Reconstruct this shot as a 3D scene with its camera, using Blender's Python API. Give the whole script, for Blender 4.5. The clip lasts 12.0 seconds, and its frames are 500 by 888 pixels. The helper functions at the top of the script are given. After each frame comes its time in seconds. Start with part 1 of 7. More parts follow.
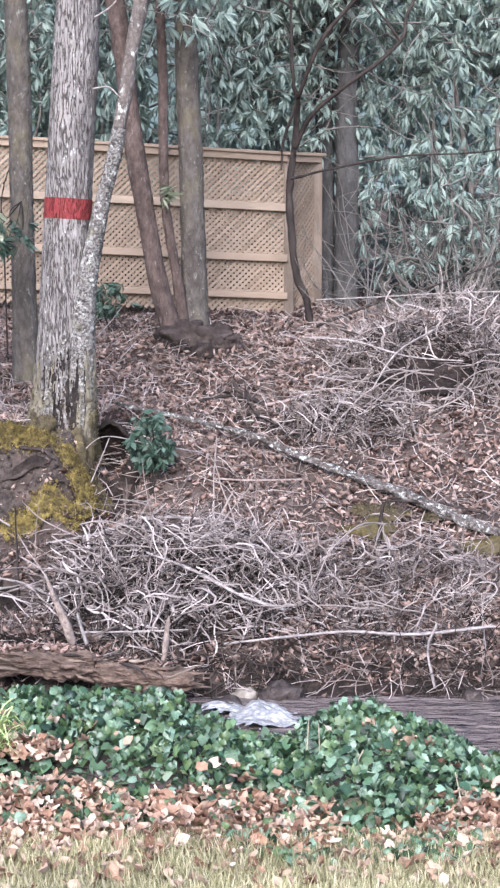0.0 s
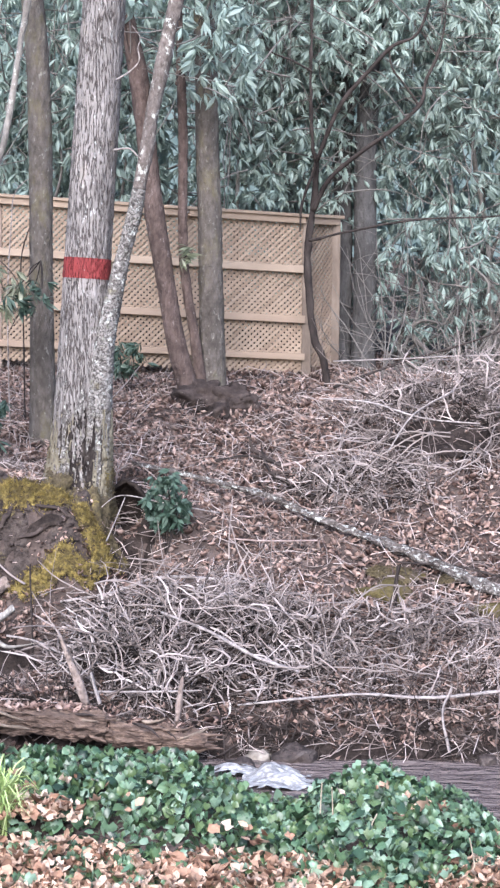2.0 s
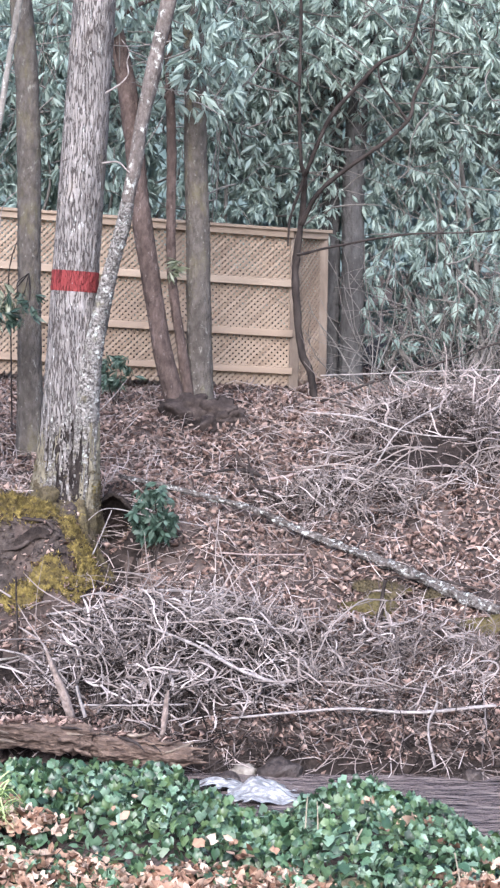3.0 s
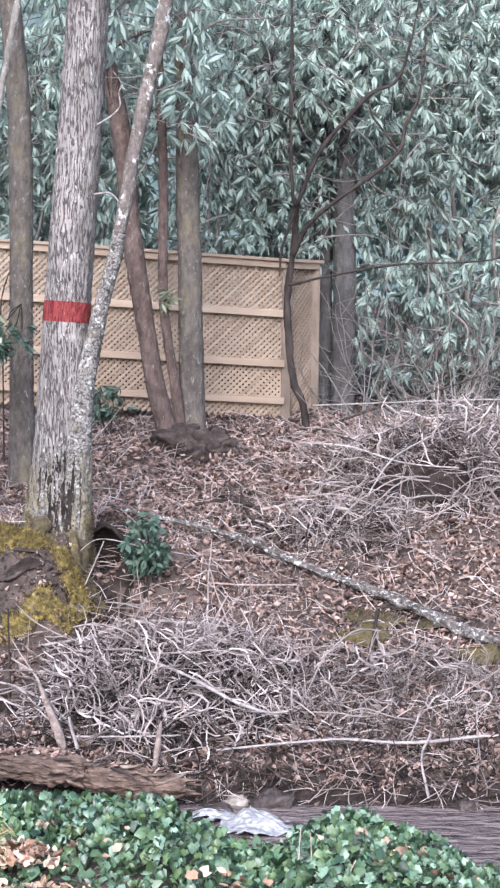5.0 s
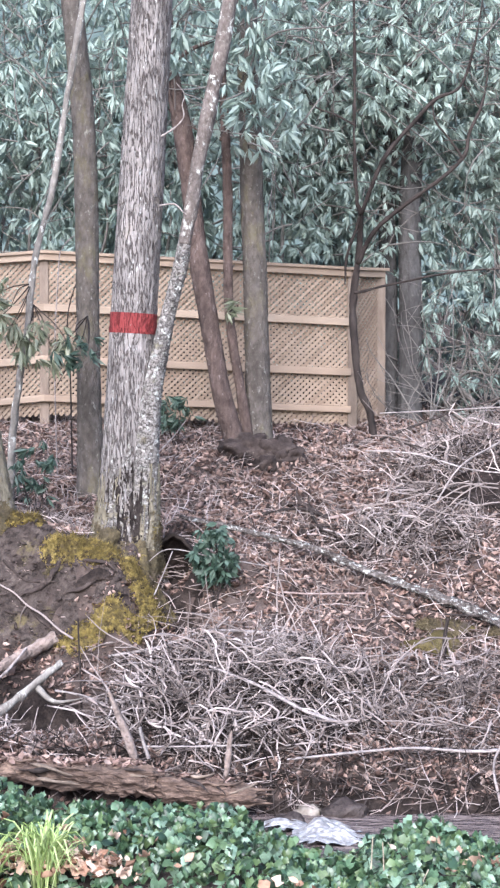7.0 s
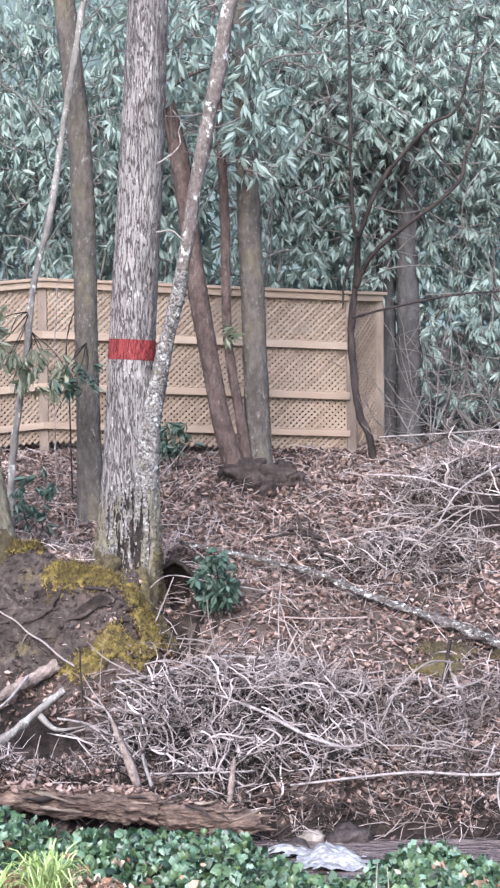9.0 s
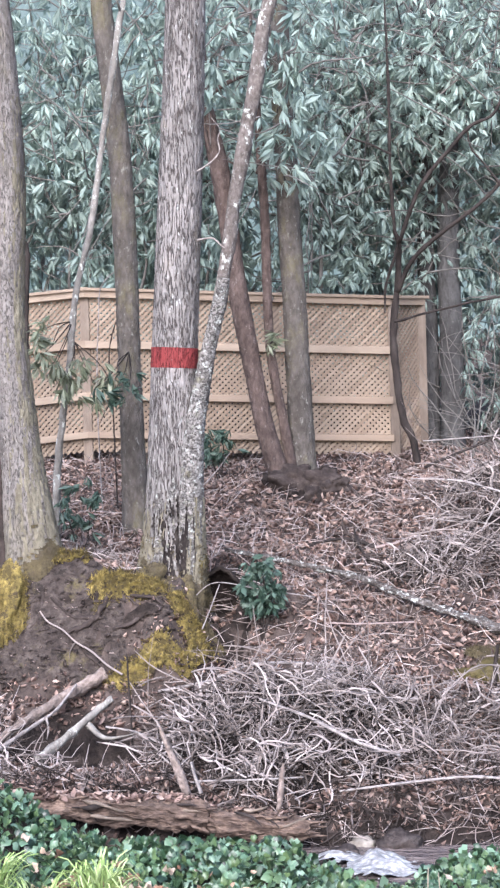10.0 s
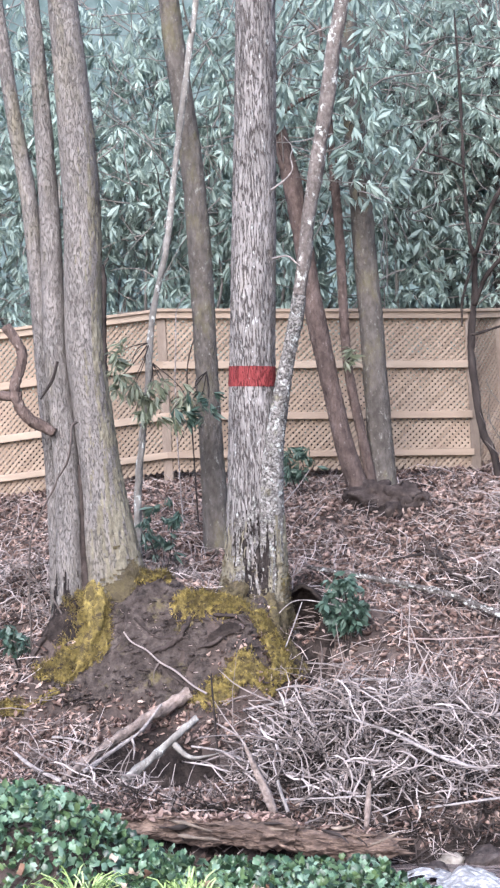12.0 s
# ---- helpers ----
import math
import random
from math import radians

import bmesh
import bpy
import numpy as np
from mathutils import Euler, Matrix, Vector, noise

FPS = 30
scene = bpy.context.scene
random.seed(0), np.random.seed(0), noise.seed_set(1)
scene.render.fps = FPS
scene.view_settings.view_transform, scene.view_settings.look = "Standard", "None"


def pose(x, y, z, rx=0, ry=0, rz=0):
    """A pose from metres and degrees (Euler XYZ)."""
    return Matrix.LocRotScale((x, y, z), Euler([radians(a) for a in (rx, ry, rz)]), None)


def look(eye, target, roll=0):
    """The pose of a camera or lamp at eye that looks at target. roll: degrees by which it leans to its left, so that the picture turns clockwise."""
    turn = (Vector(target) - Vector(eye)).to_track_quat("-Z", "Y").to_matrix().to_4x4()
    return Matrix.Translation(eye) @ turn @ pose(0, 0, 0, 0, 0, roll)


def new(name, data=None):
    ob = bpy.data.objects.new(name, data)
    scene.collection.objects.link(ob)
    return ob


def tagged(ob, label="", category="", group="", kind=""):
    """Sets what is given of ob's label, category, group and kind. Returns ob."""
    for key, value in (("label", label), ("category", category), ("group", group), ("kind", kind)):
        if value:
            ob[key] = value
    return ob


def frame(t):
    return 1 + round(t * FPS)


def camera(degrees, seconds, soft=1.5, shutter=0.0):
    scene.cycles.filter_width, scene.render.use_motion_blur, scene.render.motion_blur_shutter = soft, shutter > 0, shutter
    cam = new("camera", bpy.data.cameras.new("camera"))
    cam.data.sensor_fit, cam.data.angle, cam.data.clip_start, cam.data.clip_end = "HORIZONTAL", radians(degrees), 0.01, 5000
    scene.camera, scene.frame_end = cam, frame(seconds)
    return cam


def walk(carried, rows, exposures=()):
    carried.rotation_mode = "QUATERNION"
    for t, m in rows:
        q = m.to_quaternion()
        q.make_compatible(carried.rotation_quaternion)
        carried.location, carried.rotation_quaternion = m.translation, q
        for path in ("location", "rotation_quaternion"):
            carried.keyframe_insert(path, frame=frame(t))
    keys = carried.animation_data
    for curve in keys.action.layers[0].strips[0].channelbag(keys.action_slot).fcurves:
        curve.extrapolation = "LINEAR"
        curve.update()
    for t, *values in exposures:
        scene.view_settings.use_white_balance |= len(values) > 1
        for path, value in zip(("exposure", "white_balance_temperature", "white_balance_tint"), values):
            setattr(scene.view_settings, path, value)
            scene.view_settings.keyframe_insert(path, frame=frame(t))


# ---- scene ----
cam = camera(16.75, 12.0, soft=2.4)
EYE = (0.0, 0.0, 2.8)
# seconds, yaw, pitch, roll: a zoomed hand-held view that turns where it stands
ROWS = [
    (0.0, 0.000, -6.400, -0.000),
    (0.5, 0.952, -5.045, 0.094),
    (1.0, 0.402, -4.666, -0.361),
    (1.5, 0.347, -4.442, -0.490),
    (2.0, 0.596, -4.365, -0.543),
    (2.5, 0.623, -4.254, -0.640),
    (3.0, 0.180, -3.896, -0.863),
    (5.0, -0.089, -2.879, -0.737),
    (5.5, 0.649, -2.785, -0.423),
    (6.0, 1.749, -2.919, 0.229),
    (6.5, 2.306, -3.104, 0.276),
    (7.0, 2.142, -2.585, 0.035),
    (7.2, 1.890, -2.346, -0.199),
    (8.8, 2.337, -1.253, 0.034),
    (9.0, 2.109, -1.736, 0.668),
    (9.5, 3.490, -2.239, 1.967),
    (10.0, 3.562, -1.492, 1.606),
    (10.5, 3.964, -1.377, 1.579),
    (11.0, 3.247, -1.335, 0.939),
    (11.5, 4.221, -1.601, 1.817),
    (12.0, 6.211, -0.793, 2.900),
]
walk(cam, [(t, pose(*EYE, 90 + pitch, roll, yaw)) for t, yaw, pitch, roll in ROWS],
     exposures=[(0.0, 1.52, 5790, 13.0), (2.0, 1.57, 5790, 13.0), (6.0, 1.60, 5790, 13.0), (7.0, 1.64, 5790, 13.0), (9.5, 1.58, 5790, 13.0), (12.0, 1.58, 5790, 13.0)])

# ---- light: a bright overcast winter sky ----
world = bpy.data.worlds.new("overcast_sky")
scene.world = world
world.use_nodes = True
wn = world.node_tree.nodes
sky = wn.new("ShaderNodeTexSky")
sky.sky_type = "NISHITA"
sky.sun_disc = False
sky.sun_elevation, sky.sun_rotation = radians(38), radians(190)
sky.air_density, sky.dust_density, sky.ozone_density = 1.0, 3.0, 1.0
world.node_tree.links.new(sky.outputs[0], wn["Background"].inputs[0])
wn["Background"].inputs[1].default_value = 0.15
sun = new("sun", bpy.data.lights.new("sun", "SUN"))
sun.data.energy, sun.data.angle, sun.data.color = 2.0, radians(50), (1.0, 0.98, 0.96)
sun.matrix_world = look((0, 0, 0), (0.2, 1.0, -0.80))

# ---- materials ----


def links(m):
    return m.node_tree.nodes, m.node_tree.links


def surface(name, stops, scale=6.0, stretch=(1, 1, 1), rough=0.8, bump=0.3, grain=60.0, vary=0.0, by="island",
            patch=None, patch_scale=3.0, patch_at=0.6, patch_soft=0.05, moss=None, crack=None, gloss=0.4, leaf=False, depth=0.01):
    """A procedural surface: noise through a ramp of colours, a slower stain, grain relief, patches and cracks."""
    m = bpy.data.materials.new(name)
    m.use_nodes = True
    n, l = links(m)
    bsdf = n["Principled BSDF"]
    co = n.new("ShaderNodeTexCoord")
    mp = n.new("ShaderNodeMapping")
    mp.inputs["Scale"].default_value = stretch
    l.new(co.outputs["Object"], mp.inputs["Vector"])
    n1 = n.new("ShaderNodeTexNoise")
    n1.inputs["Scale"].default_value, n1.inputs["Detail"].default_value, n1.inputs["Roughness"].default_value = scale, 7, 0.65
    l.new(mp.outputs[0], n1.inputs["Vector"])
    fac = n1.outputs["Fac"]
    rnd = None
    if vary:
        if by == "island":
            g = n.new("ShaderNodeNewGeometry")
            rnd = g.outputs["Random Per Island"]
        else:
            g = n.new("ShaderNodeObjectInfo")
            rnd = g.outputs["Random"]
        mx = n.new("ShaderNodeMath")
        mx.operation = "MULTIPLY_ADD"
        mx.inputs[1].default_value = vary
        l.new(rnd, mx.inputs[0])
        sh = n.new("ShaderNodeMath")
        sh.operation = "MULTIPLY_ADD"
        sh.inputs[1].default_value, sh.inputs[2].default_value = 1 - vary, 0
        l.new(fac, sh.inputs[0])
        l.new(sh.outputs[0], mx.inputs[2])
        fac = mx.outputs[0]
    ramp = n.new("ShaderNodeValToRGB")
    e = ramp.color_ramp.elements
    lo, hi = (0.28, 0.72) if not vary else (0.12, 0.88)
    for i, c in enumerate(stops):
        at = lo + (hi - lo) * i / (len(stops) - 1)
        if i < 2:
            e[i].position = at
            e[i].color = (*c, 1)
        else:
            x = e.new(at)
            x.color = (*c, 1)
    if len(stops) > 2:
        e[1].position = lo + (hi - lo) / (len(stops) - 1)
    l.new(fac, ramp.inputs[0])
    col = ramp.outputs[0]
    n2 = n.new("ShaderNodeTexNoise")
    n2.inputs["Scale"].default_value, n2.inputs["Detail"].default_value = scale * 0.17, 3
    l.new(mp.outputs[0], n2.inputs["Vector"])
    st = n.new("ShaderNodeMapRange")
    st.inputs["From Min"].default_value, st.inputs["From Max"].default_value = 0.3, 0.7
    st.inputs["To Min"].default_value, st.inputs["To Max"].default_value = 0.72, 1.22
    l.new(n2.outputs["Fac"], st.inputs["Value"])
    hsv = n.new("ShaderNodeHueSaturation")
    l.new(st.outputs[0], hsv.inputs["Value"])
    l.new(col, hsv.inputs["Color"])
    col = hsv.outputs[0]
    height = None
    if crack:
        tint, cscale, cstretch, width = crack
        m2 = n.new("ShaderNodeMapping")
        m2.inputs["Scale"].default_value = cstretch
        wob = n.new("ShaderNodeMixRGB")
        wob.blend_type = "LINEAR_LIGHT"
        wob.inputs[0].default_value = 0.01
        l.new(co.outputs["Object"], wob.inputs[1])
        l.new(n1.outputs["Color"], wob.inputs[2])
        l.new(wob.outputs[0], m2.inputs["Vector"])
        vo = n.new("ShaderNodeTexNoise")
        vo.inputs["Scale"].default_value, vo.inputs["Detail"].default_value, vo.inputs["Roughness"].default_value = cscale, 3, 0.6
        l.new(m2.outputs[0], vo.inputs["Vector"])
        cr = n.new("ShaderNodeMapRange")
        cr.inputs["From Min"].default_value, cr.inputs["From Max"].default_value = 0.004, width
        off = n.new("ShaderNodeMath")
        off.operation = "SUBTRACT"
        off.inputs[1].default_value = 0.5
        l.new(vo.outputs["Fac"], off.inputs[0])
        ab = n.new("ShaderNodeMath")
        ab.operation = "ABSOLUTE"
        l.new(off.outputs[0], ab.inputs[0])
        l.new(ab.outputs[0], cr.inputs["Value"])
        mix = n.new("ShaderNodeMixRGB")
        mix.inputs[1].default_value = (*tint, 1)
        l.new(cr.outputs[0], mix.inputs[0])
        l.new(col, mix.inputs[2])
        col = mix.outputs[0]
        height = cr.outputs[0]
    if patch:
        n3 = n.new("ShaderNodeTexNoise")
        n3.inputs["Scale"].default_value, n3.inputs["Detail"].default_value, n3.inputs["Roughness"].default_value = patch_scale, 8, 0.72
        l.new(mp.outputs[0], n3.inputs["Vector"])
        ps = n.new("ShaderNodeMapRange")
        ps.inputs["From Min"].default_value, ps.inputs["From Max"].default_value = patch_at, patch_at + patch_soft
        l.new(n3.outputs["Fac"], ps.inputs["Value"])
        mix = n.new("ShaderNodeMixRGB")
        mix.inputs[2].default_value = (*patch, 1)
        l.new(ps.outputs[0], mix.inputs[0])
        l.new(col, mix.inputs[1])
        col = mix.outputs[0]
    if moss:
        tint, mscale, mat_at, msoft = moss
        n4 = n.new("ShaderNodeTexNoise")
        n4.inputs["Scale"].default_value, n4.inputs["Detail"].default_value, n4.inputs["Roughness"].default_value = mscale, 9, 0.75
        l.new(mp.outputs[0], n4.inputs["Vector"])
        ps = n.new("ShaderNodeMapRange")
        ps.inputs["From Min"].default_value, ps.inputs["From Max"].default_value = mat_at, mat_at + msoft
        ps.inputs["To Max"].default_value = 0.85
        l.new(n4.outputs["Fac"], ps.inputs["Value"])
        mix = n.new("ShaderNodeMixRGB")
        mix.inputs[2].default_value = (*tint, 1)
        l.new(ps.outputs[0], mix.inputs[0])
        l.new(col, mix.inputs[1])
        col = mix.outputs[0]
    l.new(col, bsdf.inputs["Base Color"])
    bsdf.inputs["Roughness"].default_value = rough
    bsdf.inputs["Specular IOR Level"].default_value = gloss
    if bump:
        nb = n.new("ShaderNodeTexNoise")
        nb.inputs["Scale"].default_value, nb.inputs["Detail"].default_value = grain, 4
        l.new(mp.outputs[0], nb.inputs["Vector"])
        b = n.new("ShaderNodeBump")
        b.inputs["Strength"].default_value, b.inputs["Distance"].default_value = bump, depth
        l.new(nb.outputs["Fac"], b.inputs["Height"])
        if height is not None:
            b2 = n.new("ShaderNodeBump")
            b2.inputs["Strength"].default_value, b2.inputs["Distance"].default_value = 0.9, 0.015
            l.new(height, b2.inputs["Height"])
            l.new(b.outputs[0], b2.inputs["Normal"])
            b = b2
        l.new(b.outputs[0], bsdf.inputs["Normal"])
    if leaf:
        bsdf.inputs["Subsurface Weight"].default_value = 0.0
        tr = n.new("ShaderNodeBsdfTranslucent")
        l.new(col, tr.inputs["Color"])
        ms = n.new("ShaderNodeMixShader")
        ms.inputs[0].default_value = 0.28 if leaf is True else leaf
        l.new(bsdf.outputs[0], ms.inputs[1])
        l.new(tr.outputs[0], ms.inputs[2])
        l.new(ms.outputs[0], n["Material Output"].inputs["Surface"])
    return m


M_SOIL = surface("forest_soil", [(0.022, 0.017, 0.015), (0.058, 0.044, 0.039), (0.115, 0.088, 0.078)], 5, bump=0.9, grain=22, rough=0.95, depth=0.03, gloss=0.1)
M_LITTER = surface("dead_leaves", [(0.060, 0.034, 0.028), (0.185, 0.120, 0.099), (0.345, 0.240, 0.203), (0.54, 0.42, 0.365)], 14, rough=0.75, bump=0.5, grain=90, vary=0.65, gloss=0.35, leaf=0.2)
M_DRYLEAF = surface("pale_dead_leaves", [(0.13, 0.065, 0.040), (0.34, 0.205, 0.14), (0.53, 0.37, 0.275), (0.68, 0.53, 0.43)], 14, rough=0.7, bump=0.5, grain=110, vary=0.75, gloss=0.35, leaf=True)
M_TWIG = surface("grey_twigs", [(0.066, 0.049, 0.043), (0.187, 0.145, 0.131), (0.341, 0.279, 0.259), (0.550, 0.470, 0.448)], 12, rough=0.8, bump=0.4, grain=80, vary=0.75)
M_STICK = surface("weathered_sticks", [(0.055, 0.042, 0.036), (0.135, 0.108, 0.099), (0.27, 0.225, 0.212), (0.45, 0.388, 0.370)], 14, rough=0.8, bump=0.5, grain=70, vary=0.75, by="object")
M_DARKWOOD = surface("dark_wet_wood", [(0.013, 0.011, 0.010), (0.034, 0.027, 0.025), (0.060, 0.049, 0.045)], 9, stretch=(1, 1, 0.4), rough=0.8, bump=0.7, grain=50, gloss=0.12)
M_LOG = surface("rotten_log", [(0.038, 0.025, 0.020), (0.108, 0.073, 0.057), (0.235, 0.168, 0.130)], 16, stretch=(0.5, 1.7, 1.7), rough=0.9, bump=1.0, grain=26, depth=0.04, patch=(0.060, 0.044, 0.035), patch_scale=7, patch_at=0.57, patch_soft=0.12)
M_BARK = surface("grey_lichened_bark", [(0.130, 0.116, 0.112), (0.195, 0.178, 0.173), (0.258, 0.240, 0.236)], 26, stretch=(1, 1, 0.4), rough=0.9, bump=0.9, grain=70,
                 patch=(0.47, 0.478, 0.465), patch_scale=34, patch_at=0.60, patch_soft=0.06, moss=((0.19, 0.158, 0.122), 2.2, 0.56, 0.12), crack=((0.072, 0.060, 0.057), 38, (1, 1, 0.13), 0.05), gloss=0.15)
M_BARK_PALE = surface("pale_mottled_bark", [(0.112, 0.097, 0.090), (0.168, 0.150, 0.141), (0.225, 0.205, 0.195)], 40, stretch=(1, 1, 0.35), rough=0.9, bump=0.9, grain=80,
                      patch=(0.285, 0.275, 0.26), patch_scale=60, patch_at=0.575, patch_soft=0.09, moss=((0.165, 0.145, 0.105), 1.5, 0.52, 0.14), crack=((0.125, 0.108, 0.099), 60, (1, 1, 0.22), 0.03), gloss=0.15)
M_LICHEN = surface("lichen_crusted_bark", [(0.085, 0.076, 0.070), (0.185, 0.170, 0.162), (0.30, 0.290, 0.278)], 26, stretch=(1, 1, 1.1), rough=0.95, bump=0.9, grain=60,
                   patch=(0.47, 0.49, 0.465), patch_scale=20, patch_at=0.56, moss=((0.13, 0.115, 0.075), 5, 0.56, 0.08), crack=((0.06, 0.052, 0.048), 26, (1, 1, 1.2), 0.04), gloss=0.15)
M_BARK_BROWN = surface("red_brown_bark", [(0.047, 0.032, 0.028), (0.089, 0.064, 0.056), (0.140, 0.104, 0.092)], 18, stretch=(1, 1, 0.5), rough=0.9, bump=1.0, grain=45, gloss=0.2, depth=0.02,
                       patch=(0.235, 0.20, 0.185), patch_scale=26, patch_at=0.60, patch_soft=0.08)
M_BARK_GREY = surface("dull_grey_bark", [(0.059, 0.049, 0.043), (0.102, 0.088, 0.078), (0.149, 0.132, 0.119)], 18, stretch=(1, 1, 0.5), rough=0.9, bump=1.0, grain=45, gloss=0.15, depth=0.02,
                      patch=(0.235, 0.225, 0.20), patch_scale=26, patch_at=0.58, patch_soft=0.08, moss=((0.125, 0.11, 0.06), 3.0, 0.52, 0.14))
M_BARK_DARK = surface("dark_damp_bark", [(0.048, 0.045, 0.044), (0.080, 0.076, 0.075), (0.112, 0.108, 0.106)], 16, stretch=(1, 1, 0.4), rough=0.9, bump=1.0, grain=45, depth=0.02,
                      patch=(0.145, 0.142, 0.132), patch_scale=24, patch_at=0.60, patch_soft=0.08, gloss=0.1)
M_MOSSROOT = surface("mossy_root", [(0.055, 0.044, 0.034), (0.118, 0.096, 0.058), (0.19, 0.155, 0.080)], 18, rough=1.0, bump=1.0, grain=100, depth=0.03, gloss=0.05,
                      patch=(0.30, 0.235, 0.080), patch_scale=6, patch_at=0.56, patch_soft=0.14, moss=((0.085, 0.070, 0.060), 9, 0.49, 0.12))
M_RED = surface("red_marking_paint", [(0.10, 0.017, 0.018), (0.165, 0.027, 0.028), (0.22, 0.05, 0.048)], 16, stretch=(1, 1, 0.4), rough=0.75, bump=0.9, grain=60,
                patch=(0.17, 0.10, 0.09), patch_scale=24, patch_at=0.62, crack=((0.125, 0.024, 0.024), 40, (1, 1, 0.16), 0.03), gloss=0.2)
M_MOSS = surface("yellow_moss", [(0.085, 0.066, 0.036), (0.265, 0.205, 0.072), (0.54, 0.415, 0.130)], 13, rough=1.0, bump=1.0, grain=120, depth=0.03, gloss=0.05,
                 patch=(0.125, 0.098, 0.045), patch_scale=9, patch_at=0.50, patch_soft=0.10, moss=((0.062, 0.048, 0.040), 14, 0.50, 0.10))
M_MOSS_DULL = surface("olive_moss", [(0.045, 0.036, 0.020), (0.105, 0.085, 0.038), (0.20, 0.165, 0.070)], 14, rough=1.0, bump=1.0, grain=90, depth=0.03, gloss=0.05,
                      patch=(0.10, 0.080, 0.065), patch_scale=7, patch_at=0.52, patch_soft=0.1)
M_PINE = surface("new_pine_boards", [(0.231, 0.169, 0.125), (0.296, 0.226, 0.171), (0.351, 0.279, 0.218)], 3, stretch=(1, 1, 5), rough=0.7, bump=0.25, grain=50, vary=0.35, by="object", gloss=0.3)
# greyer post wood, with the posts' shade worked into its darker tone
M_POST = surface("shaded_post_wood", [(0.125, 0.096, 0.077), (0.175, 0.138, 0.112), (0.225, 0.182, 0.150)], 8, stretch=(1, 1, 0.3), rough=0.85, bump=0.5, grain=50, gloss=0.15)
M_LATTICE = surface("pine_lattice", [(0.189, 0.136, 0.100), (0.253, 0.191, 0.142), (0.306, 0.240, 0.184)], 4, rough=0.75, bump=0.25, grain=60, vary=0.45, by="object", gloss=0.3)
# leaf colours raised to carry haze; the pale copy stands for brighter light
M_RHODO = surface("rhododendron_leaf", [(0.215, 0.282, 0.254), (0.295, 0.372, 0.335), (0.37, 0.448, 0.402)], 3, rough=0.58, bump=0.1, grain=40, vary=0.7, gloss=0.45, leaf=0.38)
M_RHODO_PALE = surface("haze_pale_leaf", [(0.275, 0.345, 0.306), (0.355, 0.433, 0.386), (0.43, 0.51, 0.452)], 3, rough=0.58, bump=0.1, grain=40, vary=0.7, gloss=0.4, leaf=0.4)
M_IVY = surface("ivy_leaf", [(0.013, 0.028, 0.014), (0.046, 0.092, 0.048), (0.095, 0.142, 0.058), (0.085, 0.155, 0.088), (0.185, 0.270, 0.192)], 25, rough=0.34, bump=0.25, grain=60, vary=0.85, leaf=0.10, gloss=0.55)
M_IVY_ONE = surface("ivy_leaf_single", [(0.013, 0.028, 0.014), (0.046, 0.092, 0.048), (0.095, 0.142, 0.058), (0.085, 0.155, 0.088), (0.185, 0.270, 0.192)], 25, rough=0.34, bump=0.25, grain=60, vary=0.85, by="object", leaf=0.10, gloss=0.55)
M_DRY_ONE = surface("pale_dead_leaf_single", [(0.15, 0.075, 0.045), (0.36, 0.215, 0.145), (0.53, 0.37, 0.275), (0.66, 0.51, 0.41)], 14, rough=0.7, bump=0.5, grain=110, vary=0.75, by="object", gloss=0.35, leaf=True)
M_GRASS = surface("winter_grass", [(0.19, 0.19, 0.085), (0.40, 0.37, 0.21), (0.64, 0.57, 0.40)], 6, rough=0.7, bump=0.0, vary=0.8, leaf=True)
M_LILY = surface("fresh_green_blades", [(0.22, 0.31, 0.09), (0.37, 0.475, 0.18), (0.57, 0.66, 0.34)], 6, rough=0.5, bump=0.0, vary=0.7, by="object", leaf=True)
M_ROCK = surface("wet_stream_stone", [(0.014, 0.011, 0.010), (0.045, 0.034, 0.031), (0.10, 0.083, 0.075)], 9, rough=0.6, bump=0.9, grain=30, depth=0.03, gloss=0.25)
M_CHIP = surface("split_yellow_wood", [(0.08, 0.06, 0.046), (0.16, 0.123, 0.096), (0.25, 0.20, 0.16)], 7, stretch=(2, 2, 0.5), rough=0.8, bump=0.5, grain=50)
M_POLE = surface("mottled_pole_bark", [(0.025, 0.020, 0.018), (0.105, 0.090, 0.083), (0.27, 0.245, 0.230)], 30, rough=0.95, bump=1.0, grain=60, depth=0.03,
                 patch=(0.42, 0.425, 0.40), patch_scale=22, patch_at=0.55, patch_soft=0.04, moss=((0.035, 0.028, 0.026), 9, 0.54, 0.05), gloss=0.1)
M_CHIPGREY = surface("bleached_branch", [(0.13, 0.108, 0.10), (0.25, 0.218, 0.208), (0.40, 0.36, 0.348)], 20, rough=0.85, bump=0.8, grain=60, patch=(0.10, 0.083, 0.077), patch_scale=14, patch_at=0.56, patch_soft=0.08)
M_TWIG1 = surface("brown_branch", [(0.12, 0.085, 0.075), (0.24, 0.18, 0.165), (0.36, 0.29, 0.27)], 12, rough=0.85, bump=0.6, grain=60)
M_SPROUT = surface("yellowish_leaf", [(0.13, 0.15, 0.085), (0.26, 0.285, 0.19), (0.44, 0.455, 0.34)], 5, rough=0.45, bump=0.1, grain=40, vary=0.8, gloss=0.5, leaf=True)
# near-black twig colour that stands for the shade deep in brush and under the bank
M_SHADE_BRUSH = surface("shade_dark_brush", [(0.010, 0.008, 0.007), (0.022, 0.017, 0.015), (0.045, 0.036, 0.033), (0.085, 0.069, 0.063)], 12, rough=0.85, bump=0.4, grain=80, vary=0.75, gloss=0.1)
